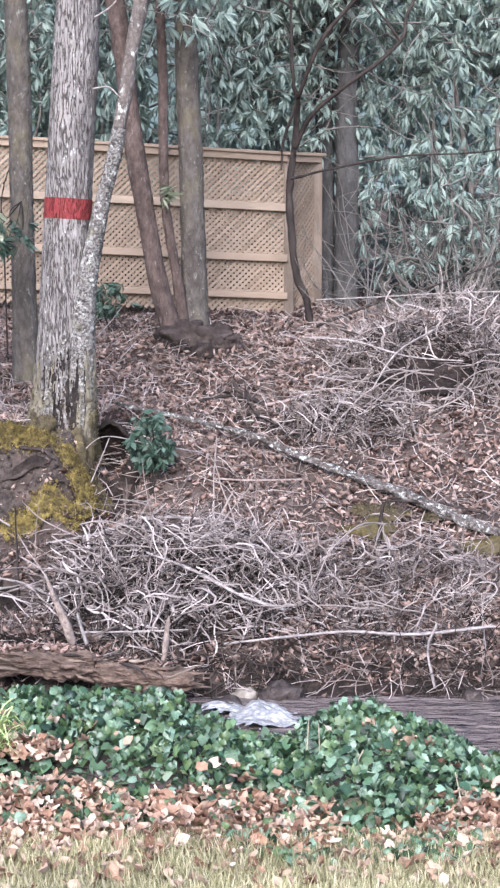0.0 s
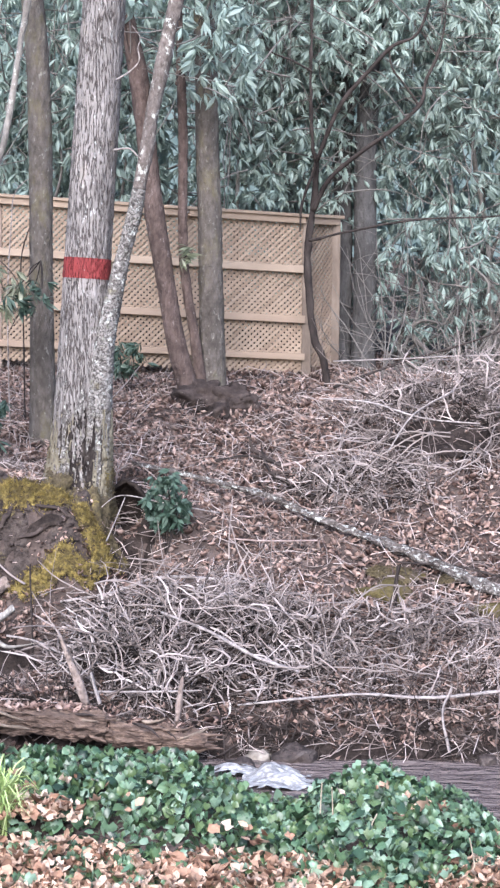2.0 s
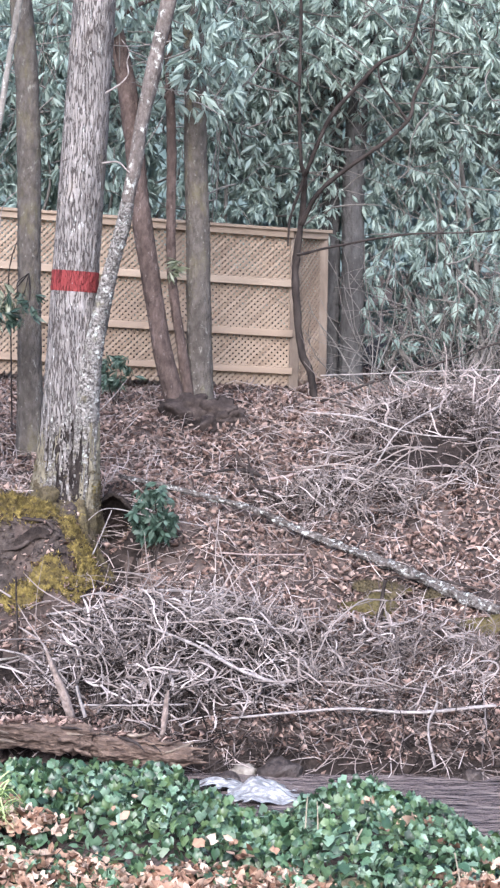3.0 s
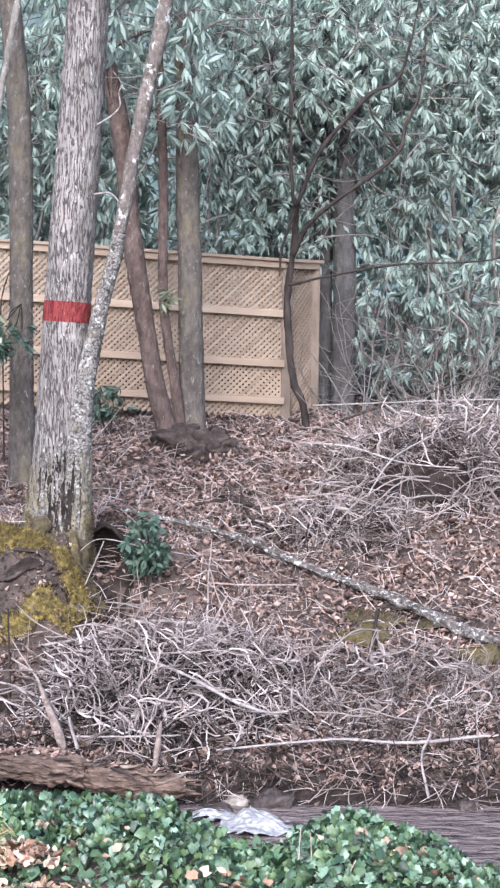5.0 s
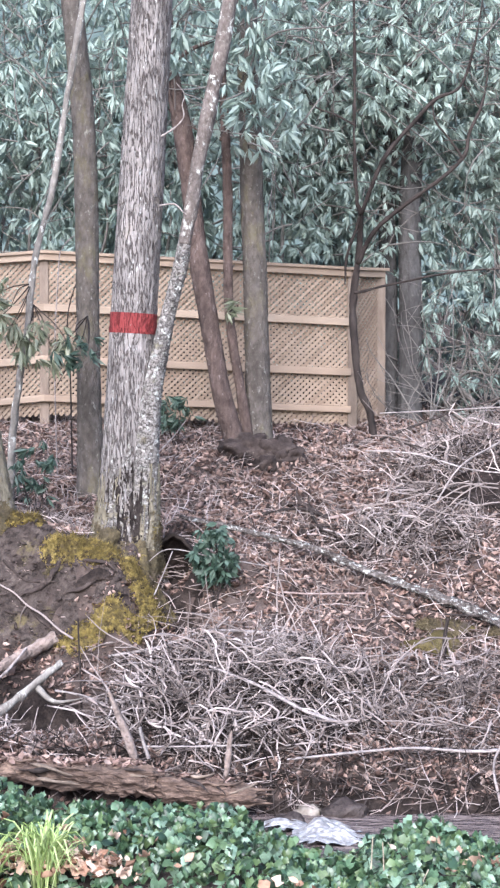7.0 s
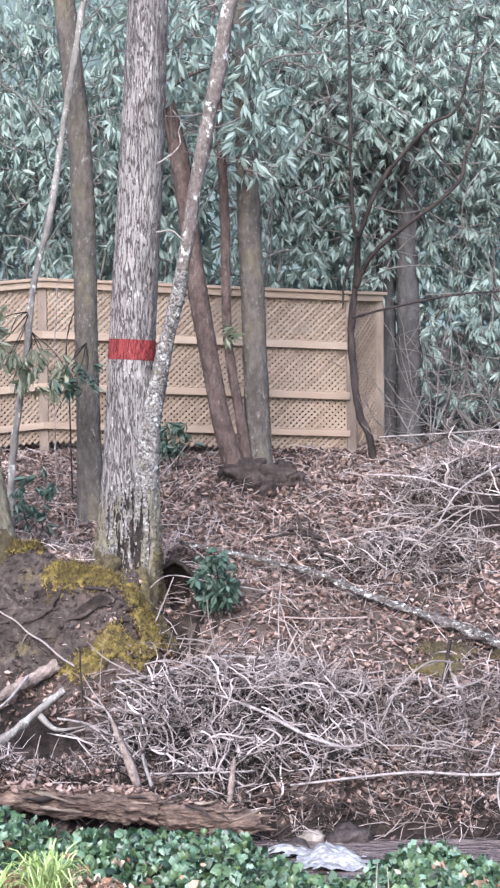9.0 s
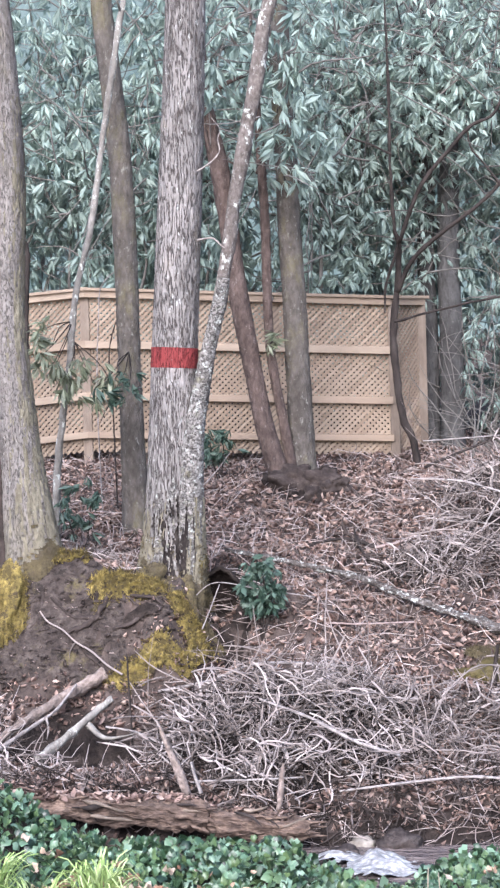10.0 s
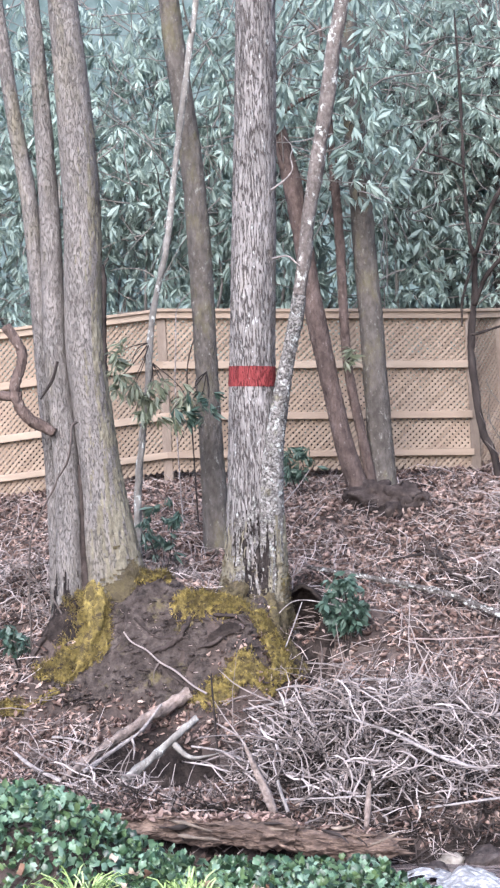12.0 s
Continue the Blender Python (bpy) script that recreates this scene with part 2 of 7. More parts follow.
M_LAWN = surface("worn_winter_lawn", [(0.16, 0.13, 0.075), (0.29, 0.245, 0.15), (0.42, 0.36, 0.25)], 9, rough=0.95, bump=0.8, grain=60, depth=0.02, gloss=0.1, patch=(0.20, 0.13, 0.085), patch_scale=4, patch_at=0.58)
M_BIRCH = surface("whitish_sapling_bark", [(0.10, 0.088, 0.076), (0.20, 0.182, 0.165), (0.31, 0.29, 0.265)], 16, stretch=(1, 1, 0.6), rough=0.9, bump=0.8, grain=50, patch=(0.50, 0.50, 0.47), patch_scale=15, patch_at=0.57, patch_soft=0.05)
M_STALK = surface("dry_stalk", [(0.20, 0.165, 0.12), (0.32, 0.275, 0.21), (0.42, 0.375, 0.30)], 14, rough=0.8, bump=0.3)
M_LICHEN_DARK = surface("brown_bark_with_lichen", [(0.055, 0.045, 0.041), (0.110, 0.093, 0.086), (0.175, 0.154, 0.145)], 30, stretch=(1, 1, 0.7), rough=0.95, bump=0.9, grain=60,
                        patch=(0.42, 0.43, 0.41), patch_scale=12, patch_at=0.565, patch_soft=0.05, moss=((0.20, 0.185, 0.175), 26, 0.56, 0.06), gloss=0.15)
M_ALGAE = surface("olive_algae_on_bark", [(0.092, 0.080, 0.060), (0.148, 0.131, 0.098), (0.205, 0.185, 0.142)], 30, stretch=(1, 1, 0.5), rough=0.95, bump=0.9, grain=80, patch=(0.26, 0.25, 0.21), patch_scale=50, patch_at=0.58, patch_soft=0.1, gloss=0.1)
M_DARKROOT = surface("black_wet_roots", [(0.018, 0.014, 0.013), (0.042, 0.032, 0.029), (0.08, 0.063, 0.057)], 14, rough=0.8, bump=0.9, grain=40, patch=(0.12, 0.10, 0.09), patch_scale=18, patch_at=0.62, gloss=0.12)
# earth colour taken near black so that it carries the shade of cavities
M_SHADE_EARTH = surface("shade_dark_earth", [(0.008, 0.006, 0.006), (0.022, 0.017, 0.015), (0.05, 0.038, 0.034)], 9, rough=0.85, bump=1.0, grain=30, depth=0.03, patch=(0.04, 0.031, 0.028), patch_scale=14, patch_at=0.6, gloss=0.08)
M_STEMS = surface("grey_brown_stems", [(0.085, 0.076, 0.070), (0.145, 0.132, 0.122), (0.21, 0.193, 0.180)], 9, rough=0.85, bump=0.6, grain=50)
M_BUSH = surface("dark_evergreen_leaf", [(0.03, 0.06, 0.042), (0.065, 0.11, 0.08), (0.13, 0.185, 0.145)], 5, rough=0.45, bump=0.1, grain=40, vary=0.75, gloss=0.6, leaf=True)


def water_surface():
    m = bpy.data.materials.new("stream_water")
    m.use_nodes = True
    n, l = links(m)
    b = n["Principled BSDF"]
    b.inputs["Base Color"].default_value = (0.115, 0.092, 0.088, 1)
    b.inputs["Roughness"].default_value = 0.22
    b.inputs["IOR"].default_value = 1.33
    co = n.new("ShaderNodeTexCoord")
    mp = n.new("ShaderNodeMapping")
    mp.inputs["Scale"].default_value = (1.0, 2.6, 1)
    l.new(co.outputs["Object"], mp.inputs[0])
    t = n.new("ShaderNodeTexNoise")
    t.inputs["Scale"].default_value, t.inputs["Detail"].default_value = 5, 4
    l.new(mp.outputs[0], t.inputs[0])
    bp = n.new("ShaderNodeBump")
    bp.inputs["Strength"].default_value, bp.inputs["Distance"].default_value = 1.0, 0.16
    l.new(t.outputs["Fac"], bp.inputs["Height"])
    l.new(bp.outputs[0], b.inputs["Normal"])
    return m


M_WATER = water_surface()
M_FOAM = surface("white_foam", [(0.10, 0.090, 0.090), (0.25, 0.245, 0.25), (0.62, 0.635, 0.65)], 30, stretch=(0.7, 1.6, 1), rough=0.3, bump=0.8, grain=25, depth=0.03)


def glowing_woods():
    """A plain far backdrop: grey-green winter woods that glow, with haze in the colour."""
    m = bpy.data.materials.new("glowing_woods")
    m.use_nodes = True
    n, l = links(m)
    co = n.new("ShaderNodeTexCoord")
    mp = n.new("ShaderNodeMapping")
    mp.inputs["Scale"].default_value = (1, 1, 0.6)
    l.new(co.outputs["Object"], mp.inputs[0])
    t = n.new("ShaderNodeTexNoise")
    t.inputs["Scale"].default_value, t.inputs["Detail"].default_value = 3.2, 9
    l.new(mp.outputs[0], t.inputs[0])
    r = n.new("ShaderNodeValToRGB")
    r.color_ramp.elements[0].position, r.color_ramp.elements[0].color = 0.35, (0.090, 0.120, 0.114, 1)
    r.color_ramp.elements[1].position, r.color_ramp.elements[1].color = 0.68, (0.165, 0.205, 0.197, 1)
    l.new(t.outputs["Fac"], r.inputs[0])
    # emission lifts the gaps between leaves; the woods are no light source
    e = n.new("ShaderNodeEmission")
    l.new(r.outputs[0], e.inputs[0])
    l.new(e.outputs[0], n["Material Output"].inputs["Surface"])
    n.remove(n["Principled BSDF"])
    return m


M_WOODS_GLOW = glowing_woods()
M_DEADWOOD = surface("flaking_dead_wood", [(0.07, 0.052, 0.044), (0.20, 0.155, 0.135), (0.36, 0.295, 0.262)], 16, rough=0.9, bump=1.0, grain=40, depth=0.02, patch=(0.05, 0.038, 0.033), patch_scale=8, patch_at=0.57, patch_soft=0.08)
M_BANK = surface("mossy_bank_earth", [(0.022, 0.017, 0.016), (0.062, 0.049, 0.044), (0.135, 0.110, 0.099)], 13, rough=0.95, bump=1.0, grain=34, depth=0.04, gloss=0.1,
                 patch=(0.115, 0.095, 0.048), patch_scale=4.2, patch_at=0.55, patch_soft=0.14, moss=((0.016, 0.013, 0.012), 6.5, 0.54, 0.08))

M_LOOSE = surface("loose_pale_sticks", [(0.055, 0.041, 0.036), (0.150, 0.120, 0.110), (0.265, 0.222, 0.208), (0.43, 0.372, 0.354)], 14, rough=0.8, bump=0.5, grain=70, vary=0.75)
M_PALESTONE = surface("pale_stream_stone", [(0.10, 0.085, 0.072), (0.20, 0.175, 0.15), (0.30, 0.27, 0.235)], 12, rough=0.7, bump=0.8, grain=40, gloss=0.3)
M_SCAR = surface("rotten_scar_wood", [(0.008, 0.006, 0.006), (0.022, 0.018, 0.017), (0.055, 0.046, 0.042)], 18, stretch=(1, 1, 0.5), rough=0.9, bump=1.0, grain=40, depth=0.02, gloss=0.08)

# ---- helpers for building ----
rng = np.random.default_rng(7)
BASE = {}


def link_mesh(name, V, F, material, smooth=True):
    me = bpy.data.meshes.new(name)
    V = np.asarray(V, dtype=np.float32)
    if isinstance(F, np.ndarray):
        k = F.shape[1]
        me.vertices.add(len(V))
        me.vertices.foreach_set("co", V.ravel())
        me.loops.add(F.size)
        me.loops.foreach_set("vertex_index", F.ravel().astype(np.int32))
        me.polygons.add(len(F))
        me.polygons.foreach_set("loop_start", np.arange(0, F.size, k, dtype=np.int32))
        me.update(calc_edges=True)
        me.validate()
    else:
        me.from_pydata(V.tolist(), [], F)
    if smooth:
        me.polygons.foreach_set("use_smooth", np.ones(len(me.polygons), dtype=bool))
    me.materials.append(material)
    return me


def thing(name, base, label, category, group="", kind=""):
    """An empty at the thing's base that will parent its parts."""
    ob = new(name)
    ob.location = base
    ob.empty_display_size = 0.1
    BASE[ob] = Vector(base)
    return tagged(ob, label, category, group, kind)


def part(name, V, F, material, parent, label="", smooth=True):
    """One mesh, given in world coordinates, under a thing or a part."""
    o = np.array(BASE[parent], dtype=np.float32)
    ob = new(name, link_mesh(name, np.asarray(V, dtype=np.float32) - o, F, material, smooth))
    ob.parent = parent
    BASE[ob] = BASE[parent]
    return tagged(ob, label)


def solid(name, V, F, material, label, category, group="", kind="", smooth=True, base=None):
    """A top-level thing of one mesh."""
    b = Vector(base if base is not None else np.asarray(V, dtype=np.float32).mean(axis=0).tolist())
    ob = new(name, link_mesh(name, np.asarray(V, dtype=np.float32) - np.array(b, dtype=np.float32), F, material, smooth))
    ob.location = b
    BASE[ob] = b
    return tagged(ob, label, category, group, kind)


def spline(pts, n):
    """n points along a smooth curve through pts (rows of any width)."""
    p = np.asarray(pts, dtype=float)
    if len(p) == 2:
        p = np.array([p[0], p[0] * 0.67 + p[1] * 0.33, p[0] * 0.33 + p[1] * 0.67, p[1]])
    q = np.vstack([2 * p[0] - p[1], p, 2 * p[-1] - p[-2]])
    u = np.linspace(0, len(p) - 1 - 1e-9, n)
    i = u.astype(int)
    f = (u - i)[:, None]
    a, b, c, d = q[i], q[i + 1], q[i + 2], q[i + 3]
    return 0.5 * (2 * b + (c - a) * f + (2 * a - 5 * b + 4 * c - d) * f ** 2 + (3 * b - 3 * c + d - a) * f ** 3)


def tube(P, R, sides=6, relief=None, cap=True):
    """Vertices and quads of a tube along P with radii R."""
    P, R = np.asarray(P, float), np.asarray(R, float)
    n = len(P)
    T = np.gradient(P, axis=0)
    T /= np.linalg.norm(T, axis=1)[:, None] + 1e-9
    ref = np.array([1.0, 0, 0]) if abs(T[:, 0]).mean() < 0.75 else np.array([0, 0, 1.0])
    A = np.cross(T, ref)
    A /= np.linalg.norm(A, axis=1)[:, None] + 1e-9
    B = np.cross(T, A)
    ang = np.linspace(0, 2 * np.pi, sides, endpoint=False)
    rad = np.repeat(R[:, None], sides, 1)
    if relief is not None:
        rad = rad + relief(ang, P, R)
    V = P[:, None, :] + rad[:, :, None] * (np.cos(ang)[None, :, None] * A[:, None, :] + np.sin(ang)[None, :, None] * B[:, None, :])
    V = V.reshape(-1, 3)
    i, j = np.meshgrid(np.arange(n - 1), np.arange(sides), indexing="ij")
    k = (j + 1) % sides
    F = np.stack([i * sides + j, i * sides + k, (i + 1) * sides + k, (i + 1) * sides + j], -1).reshape(-1, 4)
    if cap:
        V = np.vstack([V, P[0], P[-1]])
        c0, c1 = len(V) - 2, len(V) - 1
        j = np.arange(sides)
        k = (j + 1) % sides
        F = np.vstack([F, np.stack([k, j, np.full(sides, c0), np.full(sides, c0)], -1),
                       np.stack([(n - 1) * sides + j, (n - 1) * sides + k, np.full(sides, c1), np.full(sides, c1)], -1)])
    return V, F


def join(parts):
    """Several (V, F) of quads as one; capped rows stay as they are."""
    VV, FF, o = [], [], 0
    for V, F in parts:
        VV.append(V)
        FF.append(np.asarray(F) + o)
        o += len(V)
    return np.vstack(VV), np.vstack(FF)


def faces(F):
    """Quads whose last two corners agree become triangles."""
    return [tuple(f[:3]) if f[2] == f[3] else tuple(f) for f in np.asarray(F).tolist()]


def spread(tv, tf, place, turn, size):
    """Copies of a small template: tv (k,3), tf (m,c), place (n,3), turn (n,3,3), size (n,) or (n,3)."""
    size = np.asarray(size, float)
    if size.ndim == 1:
        size = size[:, None]
    V = np.einsum("nij,nkj->nki", turn, tv[None] * size[:, None, :]) + place[:, None, :]
    F = tf[None] + (np.arange(len(place)) * len(tv))[:, None, None]
    return V.reshape(-1, 3), F.reshape(-1, tf.shape[1])


def turns(yaw, tilt, roll):
    """Rotation matrices Rz(yaw) Rx(tilt) Ry(roll)."""
    cy, sy, ct, st, cr, sr = np.cos(yaw), np.sin(yaw), np.cos(tilt), np.sin(tilt), np.cos(roll), np.sin(roll)
    z, o = np.zeros_like(cy), np.ones_like(cy)
    Z = np.stack([np.stack([cy, -sy, z], -1), np.stack([sy, cy, z], -1), np.stack([z, z, o], -1)], 1)
    X = np.stack([np.stack([o, z, z], -1), np.stack([z, ct, -st], -1), np.stack([z, st, ct], -1)], 1)
    Y = np.stack([np.stack([cr, z, sr], -1), np.stack([z, o, z], -1), np.stack([-sr, z, cr], -1)], 1)
    return Z @ X @ Y


def ease(a, b, v):
    u = np.clip((v - a) / (b - a), 0, 1)
    return u * u * (3 - 2 * u)


def waves(x, y, seed, k):
    """A cheap smooth noise of about unit size."""
    r = np.random.default_rng(seed)
    out = 0
    for i in range(7):
        a, p, s = r.uniform(0, 6.28), r.uniform(0, 6.28), k * r.uniform(0.6, 1.8)
        out = out + np.sin((x * np.cos(a) + y * np.sin(a)) * s + p)
    return out / 3.5


def hump(x, y, cx, cy, rx, ry):
    return np.exp(-(((x - cx) / rx) ** 2 + ((y - cy) / ry) ** 2))


FAR_Y = [11.6, 11.95, 12.05, 12.25, 12.9, 14.0, 15.3, 17.5, 19.2, 21.5, 24.0, 30.0, 50.0, 300.0]
FAR_Z = [-0.62, -0.55, -0.38, -0.10, 0.20, 0.68, 1.24, 1.78, 2.10, 2.25, 2.5, 2.9, 4.5, 12.0]
CREST_X = [-9, -3.2, -2.5, -2.2, -2.0, -1.83, -1.72, -1.6, -1.4, -0.46, -0.32, -0.17, -0.03, 0.11, 0.25, 0.33, 0.5, 0.73, 0.91, 1.13, 1.32, 2.0, 9]
CREST_Z = [0.80, 0.76, 0.67, 0.63, 0.52, 0.38, 0.31, 0.27, 0.20, 0.20, 0.12, 0.03, -0.04, -0.07, -0.05, 0.03, 0.12, 0.115, 0.045, -0.025, -0.17, -0.25, -0.2]


def ground_z(x, y):
    """Height of the ground: lawn, ivy bank, stream bed, wooded slope and hillside."""
    x, y = np.asarray(x, float), np.asarray(y, float)
    lawn = np.where(y < 7.2, np.clip(1.2 * (1 - y / 7.2), 0, 1.2), 0.0) + 0.012 * waves(x, y, 3, 3)
    crest = np.interp(x, CREST_X, CREST_Z)
    near = lawn + (crest - lawn) * ease(8.0, 9.15, y)
    near = near + 0.10 * hump(x, y, 0.55, 8.45, 0.4, 0.4)
    near = near + (-0.62 - near) * ease(9.45, 10.3, y)
    far = np.interp(y, FAR_Y, FAR_Z)
    far = far + 0.05 * waves(x, y, 4, 1.6) * ease(12.2, 13.2, y) + 0.018 * waves(x, y, 5, 7) * ease(12.1, 12.6, y)
    far = far + 0.12 * hump(x, y, -0.7, 17.7, 0.6, 0.4)
    far = far - 0.32 * hump(x, y, -1.08, 14.08, 0.17, 0.17) - 0.40 * hump(x, y, -1.17, 14.62, 0.13, 0.24) + 0.34 * hump(x, y, -0.78, 14.45, 0.55, 0.36) - 0.26 * hump(x, y, -2.05, 12.92, 0.5, 0.22)
    # steep root bank that carries the two big trees
    lift = ease(13.42, 14.02, y + 0.07 * waves(x, y, 8, 5) + 0.08 * np.sin(3.1 * x)) * (1 - ease(14.7, 15.8, y)) * ease(-3.8, -3.1, x) * (1 - ease(-1.6, -1.2, x))
    top = np.interp(x, [-3.5, -3.0, -2.6, -2.3, -1.9, -1.6, -1.3], [1.22, 1.34, 1.46, 1.42, 1.28, 1.18, 1.08])
    far = far + lift * np.maximum(top - far, 0)
    s = np.clip(((x + 2.92) * -0.78 + (y - 14.0) * -0.5) / 0.858, 0, 1)
    far = far + 0.11 * np.exp(-(((x + 2.92 + 0.78 * s) ** 2 + (y - 14.0 + 0.5 * s) ** 2) / 0.0110)) * (1 - 0.5 * s)
    s = np.clip(((x + 1.5) * 0.18 + (y - 14.25) * -0.45) / 0.235, 0, 1)
    far = far + 0.12 * np.exp(-(((x + 1.5 - 0.18 * s) ** 2 + (y - 14.25 + 0.45 * s) ** 2) / 0.0120)) * (1 - 0.4 * s)
    # leaf-filled shelf behind the log
    far = far + 0.24 * np.exp(-((y - 12.14) / 0.13) ** 2) * ease(-3.0, -2.5, x) * (1 - ease(-1.35, -0.9, x))
    far = far + 0.30 * hump(x, y, 1.9, 16.6, 1.2, 0.8)
    w = ease(10.3, 11.6, y)
    return near * (1 - w) + far * w


def gz(x, y):
    return float(ground_z(x, y))


# ---- ground: one sheet to the horizon ----


def ground_sheet():
    xs = np.concatenate([[-400, -200, -100, -50, -25, -14], np.arange(-9, 6.01, 0.07), [9, 16, 30, 60, 120, 220, 400]])
    ys = np.concatenate([[-300, -120, -50, -20, -8, -2, 1, 3, 5, 6], np.arange(6.8, 22.5, 0.07), np.arange(22.6, 34, 0.5), [36, 40, 50, 70, 110, 180, 300]])
    X, Y = np.meshgrid(xs, ys, indexing="ij")
    Z = ground_z(X, Y)
    fine = (X > -9) & (X < 6) & (Y > 12) & (Y < 22)
    Z = Z + np.where(fine, rng.normal(0, 0.012, X.shape), 0)
    V = np.stack([X, Y, Z], -1).reshape(-1, 3)
    a, b = len(xs), len(ys)
    i, j = np.meshgrid(np.arange(a - 1), np.arange(b - 1), indexing="ij")
    F = np.stack([i * b + j, (i + 1) * b + j, (i + 1) * b + j + 1, i * b + j + 1], -1).reshape(-1, 4)
    g = solid("ground", V, F, M_SOIL, "dark forest soil of a stream bank and wooded slope", "ground", kind="structure", base=(0, 0, 0))
    g.data.materials.append(M_LAWN)
    mid = ys[:-1] * 0.5 + ys[1:] * 0.5
    g.data.polygons.foreach_set("material_index", np.tile((mid < 8.3).astype(np.int32), a - 1))


ground_sheet()


def stream():
    xs, ys = np.arange(-14, 14.01, 0.05), np.arange(9.7, 12.3, 0.05)
    X, Y = np.meshgrid(xs, ys, indexing="ij")
    Z = -0.385 + 0.010 * waves(X * 0.6, Y * 2.2, 11, 7) + 0.004 * waves(X, Y * 2, 12, 22)
    V = np.stack([X, Y, Z], -1).reshape(-1, 3)
    a, b = len(xs), len(ys)
    i, j = np.meshgrid(np.arange(a - 1), np.arange(b - 1), indexing="ij")
    F = np.stack([i * b + j, (i + 1) * b + j, (i + 1) * b + j + 1, i * b + j + 1], -1).reshape(-1, 4)
    solid("water", V, F, M_WATER, "shallow brown rippling stream water", "water", kind="structure", base=(0, 11, -0.385))
    # foaming riffle over a stone
    xs, ys = np.linspace(-0.6, 0.6, 200), np.linspace(10.9, 12.0, 190)
    X, Y = np.meshgrid(xs, ys, indexing="ij")
    d = np.minimum(1, hump(X, Y, 0.10, 11.38, 0.25, 0.26) + 0.62 * hump(X, Y, -0.22, 11.6, 0.28, 0.15))
    Z = -0.392 + 0.075 * d + 0.034 * waves(X * 0.7, Y * 1.4, 21, 16) * d + 0.016 * waves(X, Y, 22, 45) * d
    V = np.stack([X, Y, Z], -1).reshape(-1, 3)
    a, b = len(xs), len(ys)
    lace = d + 0.22 * waves(X * 0.7, Y * 1.6, 23, 13) + 0.16 * waves(X, Y * 1.6, 24, 34) + 0.12 * waves(X, Y, 25, 80)
    F = [(i * b + j, (i + 1) * b + j, (i + 1) * b + j + 1, i * b + j + 1) for i in range(a - 1) for j in range(b - 1) if lace[i, j] > 0.46]
    solid("water_foam", V, F, M_FOAM, "white foam of water tumbling over a stone in the stream", "water", kind="structure", base=(0, 11.2, -0.38))


stream()


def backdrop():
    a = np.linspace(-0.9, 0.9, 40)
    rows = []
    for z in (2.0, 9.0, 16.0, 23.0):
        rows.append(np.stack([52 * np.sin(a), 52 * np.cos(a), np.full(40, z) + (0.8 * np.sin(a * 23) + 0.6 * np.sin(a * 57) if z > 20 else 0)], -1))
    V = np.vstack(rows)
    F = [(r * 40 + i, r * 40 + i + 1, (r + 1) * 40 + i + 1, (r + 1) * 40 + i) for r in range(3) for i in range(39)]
    solid("backdrop", V, F, M_WOODS_GLOW, "self-lit grey-green backdrop of far winter woods with painted haze", "backdrop", kind="structure", base=(0, 0, 0))


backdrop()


# ---- fence ----


def bar(p, q, wide, thick, up=(0, 0, 1), bevel=0.004):
    """A board from p to q: wide along up, thick across."""
    p, q, up = np.array(p, float), np.array(q, float), np.array(up, float)
    t = (q - p) / np.linalg.norm(q - p)
    s = np.cross(t, up)
    s /= np.linalg.norm(s)
    u = np.cross(s, t)
    w, h, b = wide / 2, thick / 2, bevel
    ring = [(w, h - b), (w - b, h), (-w + b, h), (-w, h - b), (-w, -h + b), (-w + b, -h), (w - b, -h), (w, -h + b)]
    V = [e + u * a + s * c for e in (p, q) for a, c in ring]
    F = [tuple(range(8)), tuple(range(15, 7, -1))] + [(i, i + 8, (i + 1) % 8 + 8, (i + 1) % 8) for i in range(8)]
    return np.array(V), F


